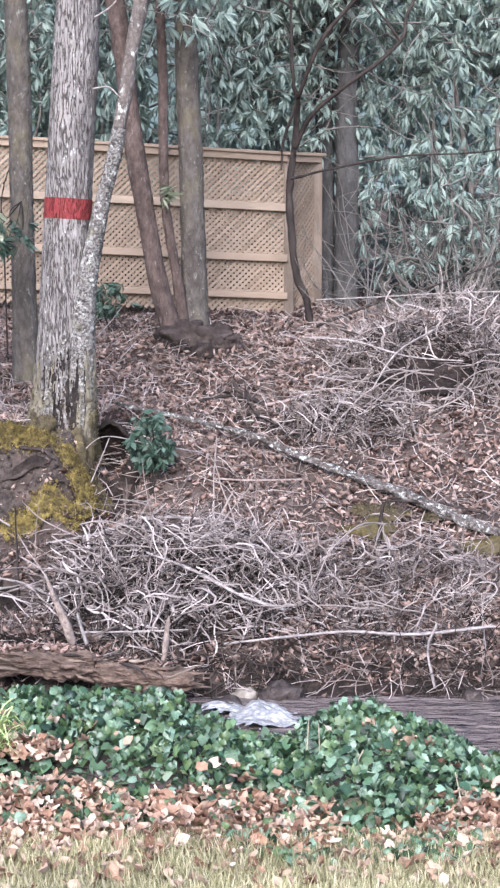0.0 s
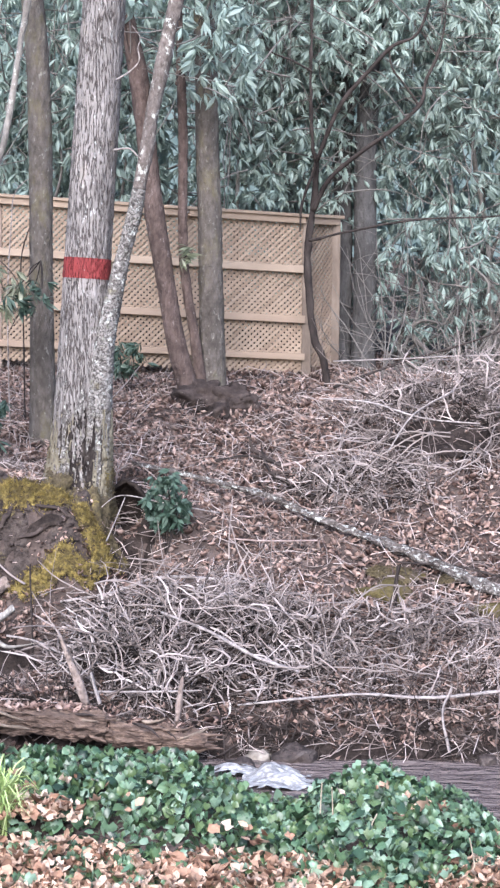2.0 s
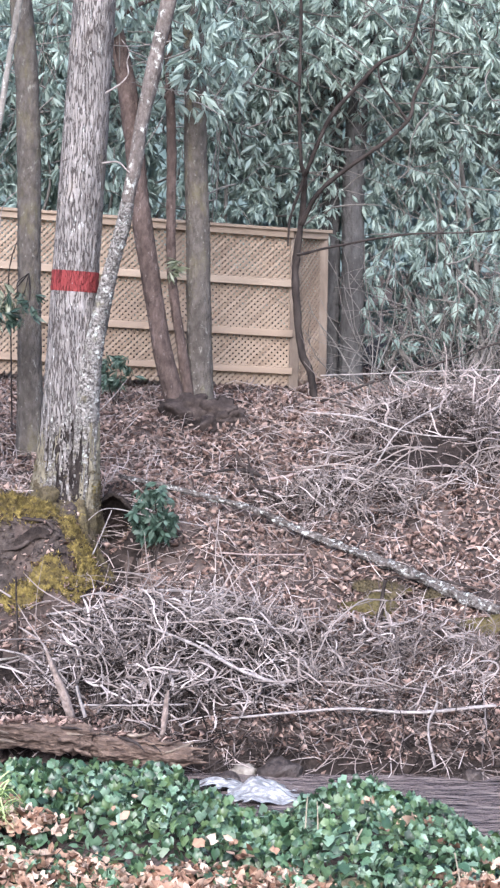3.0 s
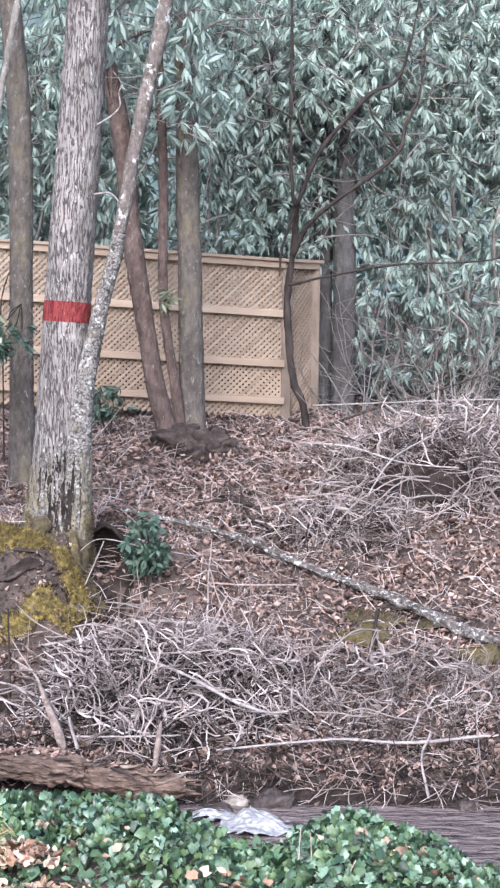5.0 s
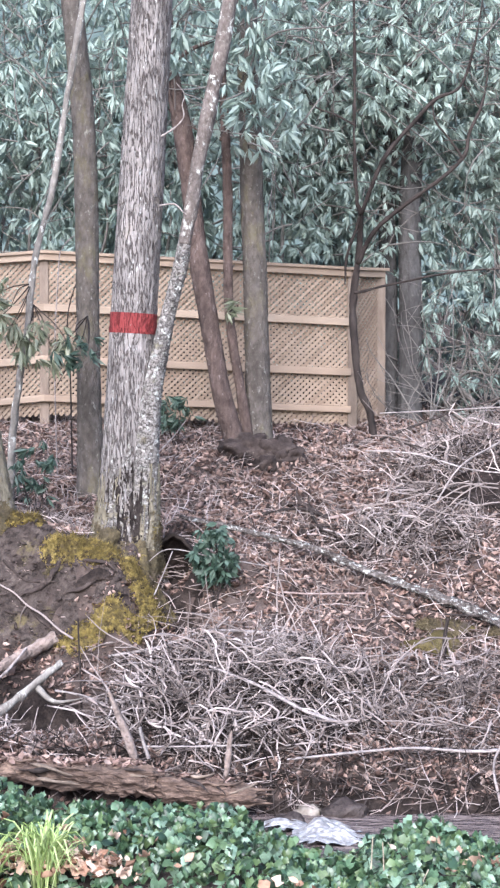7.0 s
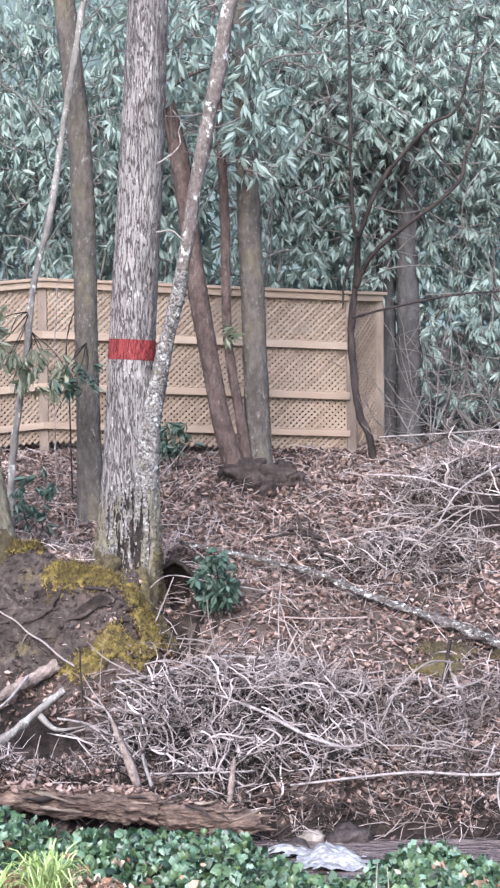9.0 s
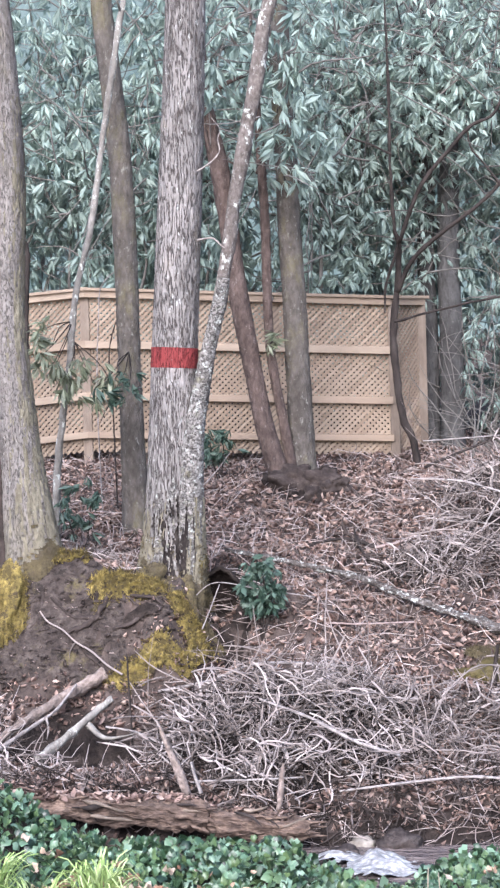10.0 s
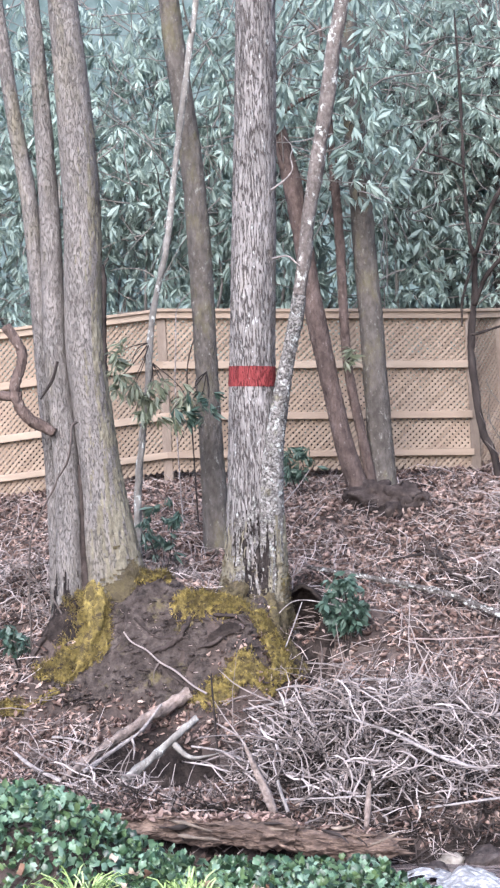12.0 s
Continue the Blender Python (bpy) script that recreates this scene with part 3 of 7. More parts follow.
def lattice_section(fence, a, b, drop_a, drop_b, toward, rails=True):
    """Rails, cap and crossed slats from post a to post b (points at the top of the fence); toward: the side that shows the rails."""
    a, b, toward = np.array(a, float), np.array(b, float), np.array(toward, float)
    run = np.linalg.norm((b - a)[:2])
    e = (b - a) / run
    n = toward / np.linalg.norm(toward)

    def at(s, down, out):
        f = s / run
        low = drop_a * (1 - f) + drop_b * f
        return a + e * s + np.array([0, 0, -down * low]) + n * out
    part("cap", *bar(at(-0.04, -0.005, 0.025), at(run + 0.04, -0.005, 0.025), 0.035, 0.15, (0, 0, 1)), M_PINE, fence, smooth=False)
    for k, down in enumerate((0.022, 0.335, 0.655, 0.895) if rails else (0.022,)):
        wide = 0.085 if k != 3 else 0.075
        part("rail", *bar(at(0, down, 0.042), at(run, down, 0.042), wide, 0.06), M_PINE, fence, smooth=False)
    # slats: strips at 45 degrees, cut at the panel's edges
    H = 0.5 * (drop_a + drop_b)
    pitch = 0.068
    rest = []
    for sgn, out in ((1, 0.006), (-1, -0.004)):
        s = -H if sgn > 0 else 0.0
        while s < run + (0 if sgn > 0 else H):
            x0, x1 = s, s + sgn * H
            f0, f1 = 0.0, 1.0
            for lim in (0.03, run - 0.03):
                g = (lim - x0) / (x1 - x0)
                if (lim == 0.03) == (sgn > 0):
                    f0 = max(f0, g)
                else:
                    f1 = min(f1, g)
            if f1 - f0 > 0.04:
                up = np.cross(e * 1.0 + np.array([0, 0, 1.0]) * sgn, n)
                p, q = at(x0 + f0 * (x1 - x0), 1 - f0, out), at(x0 + f1 * (x1 - x0), 1 - f1, out)
                board = bar(p, q, 0.031, 0.008, up, 0.001)
                if 0.5 * (p + q)[0] < -4.3:
                    rest.append(board)
                else:
                    part("slat", *board, M_LATTICE, fence, smooth=False)
            s += pitch
    if rest:
        F = [tuple(i + 16 * k for i in f) for k, (_, fs) in enumerate(rest) for f in fs]
        part("lattice", np.vstack([v for v, _ in rest]), F, M_LATTICE, fence, smooth=False)["kind"] = "stuff"


def post(fence, x, y, top, low, size=0.1):
    part("post", *bar((x, y, low), (x, y, top), size, size, (0, 1, 0), 0.008), M_POST, fence, "greyish weathered post", smooth=False)


def lattice_fence():
    f = thing("lattice_fence", (-1.3, 19.25, 2.1), "new unpainted pine lattice privacy fence with horizontal rails on the slope", "fence")
    A, C, B, R = (-5.9, 18.75, 3.86), (-3.06, 19.25, 4.10), (0.42, 19.25, 3.90), (0.77, 19.65, 3.91)
    lattice_section(f, C, B, 1.84, 1.76, (0, -1, 0))
    lattice_section(f, A, C, 1.86, 1.84, (0.17, -1, 0))
    lattice_section(f, B, R, 1.76, 1.72, (0.75, -0.66, 0), False)
    for x, y, t in ((-5.9, 18.78, 3.85), (-3.06, 19.28, 4.08), (-0.9, 19.30, 3.95), (0.44, 19.27, 3.88), (0.77, 19.65, 3.9)):
        post(f, x, y, t, gz(x, y) - 0.1, 0.11)


# ---- trees ----


def bark_relief(amount, cells, seed, ridge=0.22):
    def relief(ang, P, R):
        out = np.zeros((len(P), len(ang)))
        for i, p in enumerate(P):
            for j, a in enumerate(ang):
                v = Vector((math.cos(a) * R[i] * cells + seed, math.sin(a) * R[i] * cells, p[2] * cells * ridge))
                w = 1 - 2.2 * abs(noise.noise(v))
                out[i, j] = amount * (w - 0.5 + 0.5 * noise.noise(v * 2.3))
        return out
    return relief


def stem(path, n, sides, relief=None):
    """path rows: x, y, z, radius."""
    q = spline(path, n)
    return tube(q[:, :3], np.maximum(q[:, 3], 0.002), sides, relief)


def bare_limbs(tree, path, count, material, seed, low=0.55, span=1.6):
    """Bare side limbs along the upper trunk."""
    r = np.random.default_rng(seed)
    q = spline(path, 60)
    for k in range(count):
        i = int(60 * (low + (0.97 - low) * (k + r.uniform(0, 0.6)) / count))
        i = min(i, 58)
        p, rad = q[i, :3], q[i, 3]
        a = r.uniform(0, 6.28)
        d = np.array([math.cos(a), math.sin(a), r.uniform(0.3, 0.9)])
        ln = span * r.uniform(0.5, 1.0)
        pts = [np.append(p + d * ln * f + np.array([0, 0, 0.25 * ln * f * f]) + r.normal(0, 0.05 * ln, 3) * f, max(0.004, rad * 0.45 * (1 - f))) for f in (0, 0.3, 0.6, 1)]
        V, F = stem(pts, 10, 6)
        part("limb", V, faces(F), material, tree)


def flared(relief, low, high, amount, seed):
    """Bark relief that widens into root lobes towards the foot."""
    def out(ang, P, R):
        u = np.clip((high - P[:, 2]) / (high - low), 0, 1)[:, None] ** 2
        lobes = 0.55 + 0.45 * np.sin(4 * ang + seed)[None, :] + 0.25 * np.sin(7 * ang + 2 * seed)[None, :]
        return relief(ang, P, R) + amount * u * lobes
    return out


def moss_sleeve(tree, rows, relief, sides, low, high, seed, cover, aim):
    """Ragged moss that clings to the bark near the ground, thickest towards the angle aim."""
    rows = rows[(rows[:, 2] > low) & (rows[:, 2] < high)]
    rows = spline(rows, 70)
    V, F = tube(rows[:, :3], rows[:, 3], sides, lambda ang, P, R: relief(ang, P, R) + 0.010 + 0.008 * waves(ang[None, :] * 2, P[:, 2:3] * 3, seed, 6), cap=False)
    c = V[F].mean(axis=1)
    mid = np.array([rows[:, 0].mean(), rows[:, 1].mean()])
    side = np.cos(np.arctan2(c[:, 1] - mid[1], c[:, 0] - mid[0]) - aim)
    r = np.random.default_rng(seed)
    score = waves(c[:, 0] * 1.5 + c[:, 1], c[:, 2] * 0.7, seed + 1, 11) + 0.5 * waves(c[:, 0], c[:, 2], seed + 2, 30) + 2.2 * (high - c[:, 2]) / (high - low) + 0.7 * side + r.normal(0, 0.18, len(c))
    F = F[score > 2.3 - 2 * cover]
    m = 1500
    pick = F[r.integers(0, len(F), m), 0]
    tv = np.array([(-0.5, 0, 0), (0.5, 0, 0), (0.1, 0.2, 1.0), (0.1, 0.2, 1.0)], float)
    SV, SF = spread(tv, np.array([[0, 1, 2, 3]]), V[pick] + r.normal(0, 0.008, (m, 3)), turns(r.uniform(0, 6.28, m), r.normal(-0.4, 0.7, m), r.normal(0, 0.7, m)), np.c_[np.full(m, 0.010), np.full(m, 0.012), r.uniform(0.010, 0.028, m)])
    V, F = np.vstack([V, SV]), np.vstack([F, SF + len(V)])
    part("moss_sleeve", V, F, M_MOSSROOT, tree, "ragged yellow moss on the bark near the ground")


def moss_root(tree, path, seed, material=M_MOSSROOT):
    """A thick root that leaves the trunk's foot, lumpy and grown over with moss."""
    r = np.random.default_rng(seed)
    q = spline(path, 70)
    V, F = tube(q[:, :3], q[:, 3], 44, lambda ang, P, R: R[:, None] * (0.20 * waves(ang[None, :] * 1.3, P[:, 2:3] * 4 + P[:, 0:1] * 4, seed, 3.2) + 0.10 * waves(ang[None, :] * 3, P[:, 1:2] * 9, seed + 1, 6)) + r.normal(0, 0.004, (len(P), len(ang))))
    m = 1600
    pick = r.integers(0, len(V), m)
    tv = np.array([(-0.5, 0, 0), (0.5, 0, 0), (0.1, 0.2, 1.0), (0.1, 0.2, 1.0)], float)
    SV, SF = spread(tv, np.array([[0, 1, 2, 3]]), V[pick] + r.normal(0, 0.008, (m, 3)), turns(r.uniform(0, 6.28, m), r.normal(-0.3, 0.7, m), r.normal(0, 0.7, m)), np.c_[np.full(m, 0.009), np.full(m, 0.011), r.uniform(0.010, 0.03, m)])
    V, F = np.vstack([V, SV]), np.vstack([F, SF + len(V)])
    part("root", V, faces(F), material, tree, "thick root grown over with yellow moss")


def bark_patches(tree, rows, relief, sides, low, high, seed, cover, aim, material, lift, label, name="flaking_bark"):
    """Ragged plates that stand a little proud of the bark, upright in shape, thickest towards the angle aim."""
    rows = spline(rows[(rows[:, 2] > low) & (rows[:, 2] < high)], 110)
    V, F = tube(rows[:, :3], rows[:, 3], sides * 2, lambda ang, P, R: relief(ang, P, R) + lift + 0.004 * waves(ang[None, :] * 5, P[:, 2:3] * 4, seed, 9), cap=False)
    c = V[F].mean(axis=1)
    mid = np.array([rows[:, 0].mean(), rows[:, 1].mean()])
    a = np.arctan2(c[:, 1] - mid[1], c[:, 0] - mid[0])
    w = (c[:, 2] - low) / (high - low)
    score = 0.8 * waves(a * 2.2, c[:, 2] * 1.3, seed + 1, 5) + 0.6 * waves(a * 4, c[:, 2] * 2, seed + 2, 9) + 0.3 * waves(a * 8, c[:, 2] * 9, seed + 3, 8) + 1.6 * (np.cos(a - aim) - 1) - 2.0 * np.clip(w - 0.6, 0, 1)
    F = F[score > 1.0 - 1.6 * cover]
    used, back = np.unique(F, return_inverse=True)
    part(name, V[used], back.reshape(-1, 4), material, tree, label)


def moss_mat(name, x, y, rx, ry, seed, material, parent, lift=0.03):
    """A cushion of moss that follows the ground, with a ragged rim and short tufts."""
    r = np.random.default_rng(seed)
    n = 46
    u = np.linspace(-1, 1, n)
    U, Vv = np.meshgrid(u, u, indexing="ij")
    X, Y = x + U * rx, y + Vv * ry
    rad = np.sqrt(U ** 2 + Vv ** 2) + 0.22 * waves(X, Y, seed, 6)
    Z = ground_z(X, Y) + lift + 0.06 * np.clip(0.9 - rad, -0.9, 0.5) + 0.02 * waves(X, Y, seed + 1, 18) + r.normal(0, 0.004, X.shape)
    P = np.stack([X, Y, Z], -1).reshape(-1, 3)
    F = []
    ok = rad < 0.85
    for i in range(n - 1):
        for j in range(n - 1):
            if ok[i, j] and ok[i + 1, j] and ok[i, j + 1]:
                F.append((i * n + j, (i + 1) * n + j, (i + 1) * n + j + 1, i * n + j + 1))
    used = sorted({k for f in F for k in f})
    idx = {k: i for i, k in enumerate(used)}
    Vn = P[used]
    Fn = [tuple(idx[k] for k in f) for f in F]
    pick = r.integers(0, len(Vn), 900)
    tv = np.array([(-0.5, 0, 0), (0.5, 0, 0), (0.1, 0.2, 1.0)], float)
    tf = np.array([[0, 1, 2]])
    SV, SF = spread(tv, tf, Vn[pick] + r.normal(0, 0.006, (900, 3)), turns(r.uniform(0, 6.28, 900), r.normal(0, 0.6, 900), r.normal(0, 0.6, 900)), np.c_[np.full(900, 0.008), np.full(900, 0.01), r.uniform(0.012, 0.035, 900)])
    allV = np.vstack([Vn, SV])
    allF = Fn + [tuple(f) for f in (SF + len(Vn)).tolist()]
    if parent is None:
        return solid(name, allV, allF, material, "cushion of yellow-green moss on the bank", "moss", kind="stuff")
    return part(name, allV, allF, material, parent, "cushion of yellow-green moss")


TRUNK_A = [(-1.66, 14.62, 0.75, 0.34), (-1.64, 14.6, 1.14, 0.29), (-1.63, 14.6, 1.54, 0.245), (-1.60, 14.6, 2.2, 0.215), (-1.55, 14.6, 3.18, 0.198), (-1.47, 14.6, 4.47, 0.19),
           (-1.41, 14.6, 5.44, 0.18), (-1.36, 14.6, 6.41, 0.168), (-1.3, 14.65, 8.0, 0.14), (-1.22, 14.7, 10.0, 0.09), (-1.2, 14.7, 12.0, 0.02)]


DEAD_TWIGS = [[(-1.29, 14.42, 4.75, 0.016), (-1.18, 14.42, 4.82, 0.0128), (-1.1, 14.42, 4.91, 0.0096), (-1.11, 14.42, 5.02, 0.0064), (-1.09, 14.42, 5.1, 0.0032), (-1.16, 14.42, 5.2, 0.0)], [(-1.31, 14.42, 4.17, 0.015), (-1.18, 14.42, 4.18, 0.012), (-1.11, 14.42, 4.12, 0.009), (-1.06, 14.42, 4.08, 0.006)]]


def tree_banded():
    t = thing("tree", (-1.64, 14.6, gz(-1.64, 14.6)), "grey ridged tree with lichen, a red paint band and mossy foot", "tree")
    relief = flared(bark_relief(0.008, 42, 3.0, 0.14), 0.9, 1.75, 0.12, 1.0)
    q = spline(TRUNK_A, 330)
    V, F = tube(q[:, :3], q[:, 3], 84, relief)
    trunk = part("trunk", V, faces(F), M_BARK, t)
    i0, i1 = [int(np.argmin(abs(q[:, 2] - z))) for z in (3.09, 3.275)]
    band = q[i0:i1 + 1].copy()
    band = spline(band, 14)
    V, F = tube(band[:, :3], band[:, 3] + 0.004, 84, relief, cap=False)
    part("paint_band", V, F, M_RED, trunk, "band of dull red paint round the trunk")
    path2 = [(-1.50, 14.5, 0.8, 0.19), (-1.47, 14.48, 1.3, 0.15), (-1.44, 14.46, 1.7, 0.125), (-1.42, 14.45, 2.1, 0.104), (-1.38, 14.45, 2.55, 0.086), (-1.275, 14.46, 3.09, 0.070), (-1.20, 14.47, 3.4, 0.060), (-1.13, 14.47, 3.67, 0.064), (-1.09, 14.47, 3.9, 0.054),
             (-1.03, 14.47, 4.2, 0.060), (-0.99, 14.5, 4.5, 0.056), (-0.90, 14.5, 4.92, 0.066), (-0.845, 14.5, 5.2, 0.058), (-0.77, 14.5, 5.54, 0.066), (-0.70, 14.5, 5.97, 0.060), (-0.61, 14.5, 6.35, 0.06), (-0.3, 14.5, 8.2, 0.03), (-0.1, 14.5, 9.6, 0.008)]
    q2 = spline(path2, 200)
    cut = int(np.argmin(abs(q2[:, 2] - 3.85)))
    V, F = tube(q2[:cut + 1, :3], q2[:cut + 1, 3], 30, bark_relief(0.007, 30, 9.0, 0.6))
    side = part("side_stem", V, faces(F), M_LICHEN, t, "thin leaning stem crusted with pale lichen")
    V, F = tube(q2[cut:, :3], q2[cut:, 3], 30, bark_relief(0.007, 30, 9.0, 0.6))
    part("upper_side_stem", V, faces(F), M_LICHEN_DARK, t, "brown upper stem with scattered lichen")
    moss_sleeve(trunk, q, relief, 84, 1.0, 1.65, 5, 0.45, -2.6)
    moss_sleeve(side, q2, bark_relief(0.007, 30, 9.0, 0.6), 40, 0.95, 1.6, 25, 0.45, -0.7)
    # peeling bark and rotten wood low on the front of the trunk
    side_relief = bark_relief(0.007, 30, 9.0, 0.6)
    bark_patches(trunk, q, relief, 84, 1.1, 2.05, 51, 0.95, -1.15, M_SCAR, 0.006, "rotten dark wood between peeling bark")
    bark_patches(trunk, q, relief, 84, 1.2, 2.5, 54, 0.42, -1.9, M_LICHEN, 0.012, "pale flaking bark plates")
    bark_patches(side, q2, side_relief, 40, 1.1, 2.0, 57, 0.75, -2.0, M_SCAR, 0.005, "rotten dark wood between peeling bark")
    bark_patches(side, q2, side_relief, 40, 0.95, 2.0, 64, 1.0, -0.5, M_ALGAE, 0.006, "olive film of algae on the bark", "algae")
    bark_patches(trunk, q, relief, 84, 1.05, 2.0, 65, 0.9, -2.7, M_ALGAE, 0.006, "olive film of algae on the bark", "algae")
    moss_root(t, [(-1.72, 14.45, 1.38, 0.11), (-1.86, 14.2, 1.24, 0.10), (-2.03, 13.92, 1.16, 0.085), (-2.22, 13.84, 1.07, 0.05)], 141)
    moss_root(t, [(-1.52, 14.42, 1.22, 0.15), (-1.46, 14.15, 1.0, 0.15), (-1.33, 14.1, 0.83, 0.10), (-1.17, 14.1, 0.66, 0.05)], 142)
    moss_root(t, [(-1.66, 14.35, 1.16, 0.13), (-1.62, 13.97, 1.07, 0.12), (-1.70, 13.74, 0.97, 0.06)], 143)
    for path in DEAD_TWIGS:
        V, F = stem([(x, y, z, 0.6 * w) for x, y, z, w in path], 30, 8, bark_relief(0.003, 20, 8.0, 0.8))
        part("dead_twig", V, faces(F), M_CHIPGREY, trunk, "thin pale dead twig")
    bare_limbs(t, TRUNK_A, 7, M_BARK, 4, 0.76)
    return t


def tree_double():
    t = thing("tree", (-3.0, 14.25, gz(-3.0, 14.25)), "pale grey double-stemmed tree with a mossy foot", "tree")
    p1 = [(-2.76, 14.34, 0.9, 0.24), (-2.76, 14.28, 1.3, 0.26), (-2.775, 14.24, 1.6, 0.245), (-2.80, 14.2, 1.95, 0.215), (-2.835, 14.2, 2.36, 0.178), (-2.89, 14.2, 3.0, 0.163), (-2.93, 14.2, 3.57, 0.157), (-2.89, 14.2, 4.6, 0.158), (-2.91, 14.2, 5.5, 0.150), (-2.96, 14.2, 6.44, 0.125),
          (-3.05, 14.2, 8.2, 0.08), (-3.1, 14.2, 10.5, 0.01)]
    p2 = [(-3.15, 14.12, 0.9, 0.19), (-3.14, 14.14, 1.3, 0.145), (-3.135, 14.16, 1.64, 0.122), (-3.13, 14.2, 2.37, 0.112), (-3.16, 14.22, 3.0, 0.105), (-3.19, 14.25, 3.57, 0.098), (-3.19, 14.3, 4.6, 0.088), (-3.21, 14.3, 5.5, 0.075), (-3.25, 14.3, 6.44, 0.062), (-3.4, 14.3, 8.5, 0.03), (-3.5, 14.3, 9.8, 0.008)]
    p3 = [(-3.29, 14.4, 0.9, 0.10), (-3.28, 14.4, 2.2, 0.085), (-3.32, 14.4, 3.2, 0.08), (-3.37, 14.4, 4.6, 0.075), (-3.48, 14.4, 5.5, 0.065), (-3.58, 14.4, 6.5, 0.055), (-3.75, 14.4, 8.5, 0.015)]
    for k, p in enumerate((p1, p2, p3)):
        q = spline(p, 170)
        rel = bark_relief(0.006, 34, 20.0 + k, 0.3)
        if k < 2:
            rel = flared(rel, 1.0, (2.3, 1.8)[k], (0.10, 0.04)[k], (-2.2, 2.0)[k])
        V, F = tube(q[:, :3], q[:, 3], 48 if k < 2 else 20, rel)
        trunk = part("trunk", V, faces(F), M_BARK_PALE, t)
        if k < 2:
            moss_sleeve(trunk, q, rel, 48, 1.0, 1.85 if k == 0 else 1.55, 35 + k, 0.55 if k == 0 else 0.2, -0.7)
        if k == 0:
            bark_patches(trunk, q, rel, 48, 1.3, 2.75, 61, 0.95, -0.6, M_ALGAE, 0.003, "olive film of algae on the bark", "algae")
            bark_patches(trunk, q, rel, 48, 2.6, 5.4, 62, 0.95, -0.1, M_ALGAE, 0.003, "olive film of algae on the bark", "algae")
        if k == 1:
            bark_patches(trunk, q, rel, 48, 1.1, 1.62, 63, 0.8, -2.0, M_SCAR, 0.005, "dark rotten hollow at the foot of the stem", "rot_hollow")
    moss_root(t, [(-2.86, 14.15, 1.50, 0.13), (-2.91, 13.98, 1.30, 0.10), (-2.90, 13.87, 1.10, 0.07), (-3.02, 13.76, 0.83, 0.06), (-3.20, 13.62, 0.65, 0.05), (-3.54, 13.5, 0.50, 0.035)], 144, M_MOSS)
    moss_root(t, [(-2.72, 14.25, 1.50, 0.11), (-2.5, 14.25, 1.45, 0.065), (-2.3, 14.3, 1.42, 0.03)], 145)
    V, F = stem([(-3.114, 13.97, 3.375, 0.012), (-3.162, 13.96, 3.226, 0.014), (-3.225, 13.95, 3.13, 0.012), (-3.272, 13.95, 3.066, 0.006)], 20, 6)
    part("vine", V, faces(F), M_DARKWOOD, t, "thin dark vine on the bark")
    # dark seam where the two stems press together
    V, F = stem([(-2.985, 14.07, 1.35, 0.05), (-2.995, 14.10, 1.7, 0.035), (-3.0, 14.12, 2.1, 0.022), (-3.01, 14.14, 2.5, 0.012)], 30, 12, bark_relief(0.008, 30, 6.0, 0.5))
    part("seam", V, faces(F), M_DARKROOT, t, "dark seam between two stems")
    # crooked dead limb that leaves the stem towards the stream side
    V, F = stem([(-3.2, 14.1, 2.78, 0.045), (-3.42, 14.05, 2.93, 0.05), (-3.5, 14.0, 3.15, 0.045), (-3.42, 14.0, 3.45, 0.042), (-3.55, 14.0, 3.7, 0.04)], 60, 16, bark_relief(0.012, 24, 7.0, 0.8))
    part("limb", V, faces(F), M_BARK_BROWN, t, "crooked brown limb")
    V, F = stem([(-3.45, 14.02, 3.1, 0.045), (-3.65, 14.0, 3.12, 0.04), (-3.95, 13.95, 3.2, 0.03)], 12, 8)
    part("limb", V, faces(F), M_BARK_BROWN, t, "crooked brown limb")
    bare_limbs(t, p1, 5, M_BARK_PALE, 14, 0.8)
    return t


def plain_tree(path, material, label, sides=32, rings=160, relief=0.008, cells=20, limbs=0, seed=0, name="tree", extra=()):
    t = thing(name, (path[0][0], path[0][1], gz(path[0][0], path[0][1])), label, "tree")
    q = spline(path, rings)
    V, F = tube(q[:, :3], q[:, 3], sides, bark_relief(relief, cells, 40.0 + seed, 0.3) if relief else None)
    part("trunk", V, faces(F), material, t)
    for p in extra:
        V, F = stem(p, 60, 9, bark_relief(0.006, 20, 50.0 + seed, 0.8))
        part("limb", V, faces(F), material, t)
    if limbs:
        bare_limbs(t, path, limbs, material, 60 + seed, 0.8, 1.1)
    return t


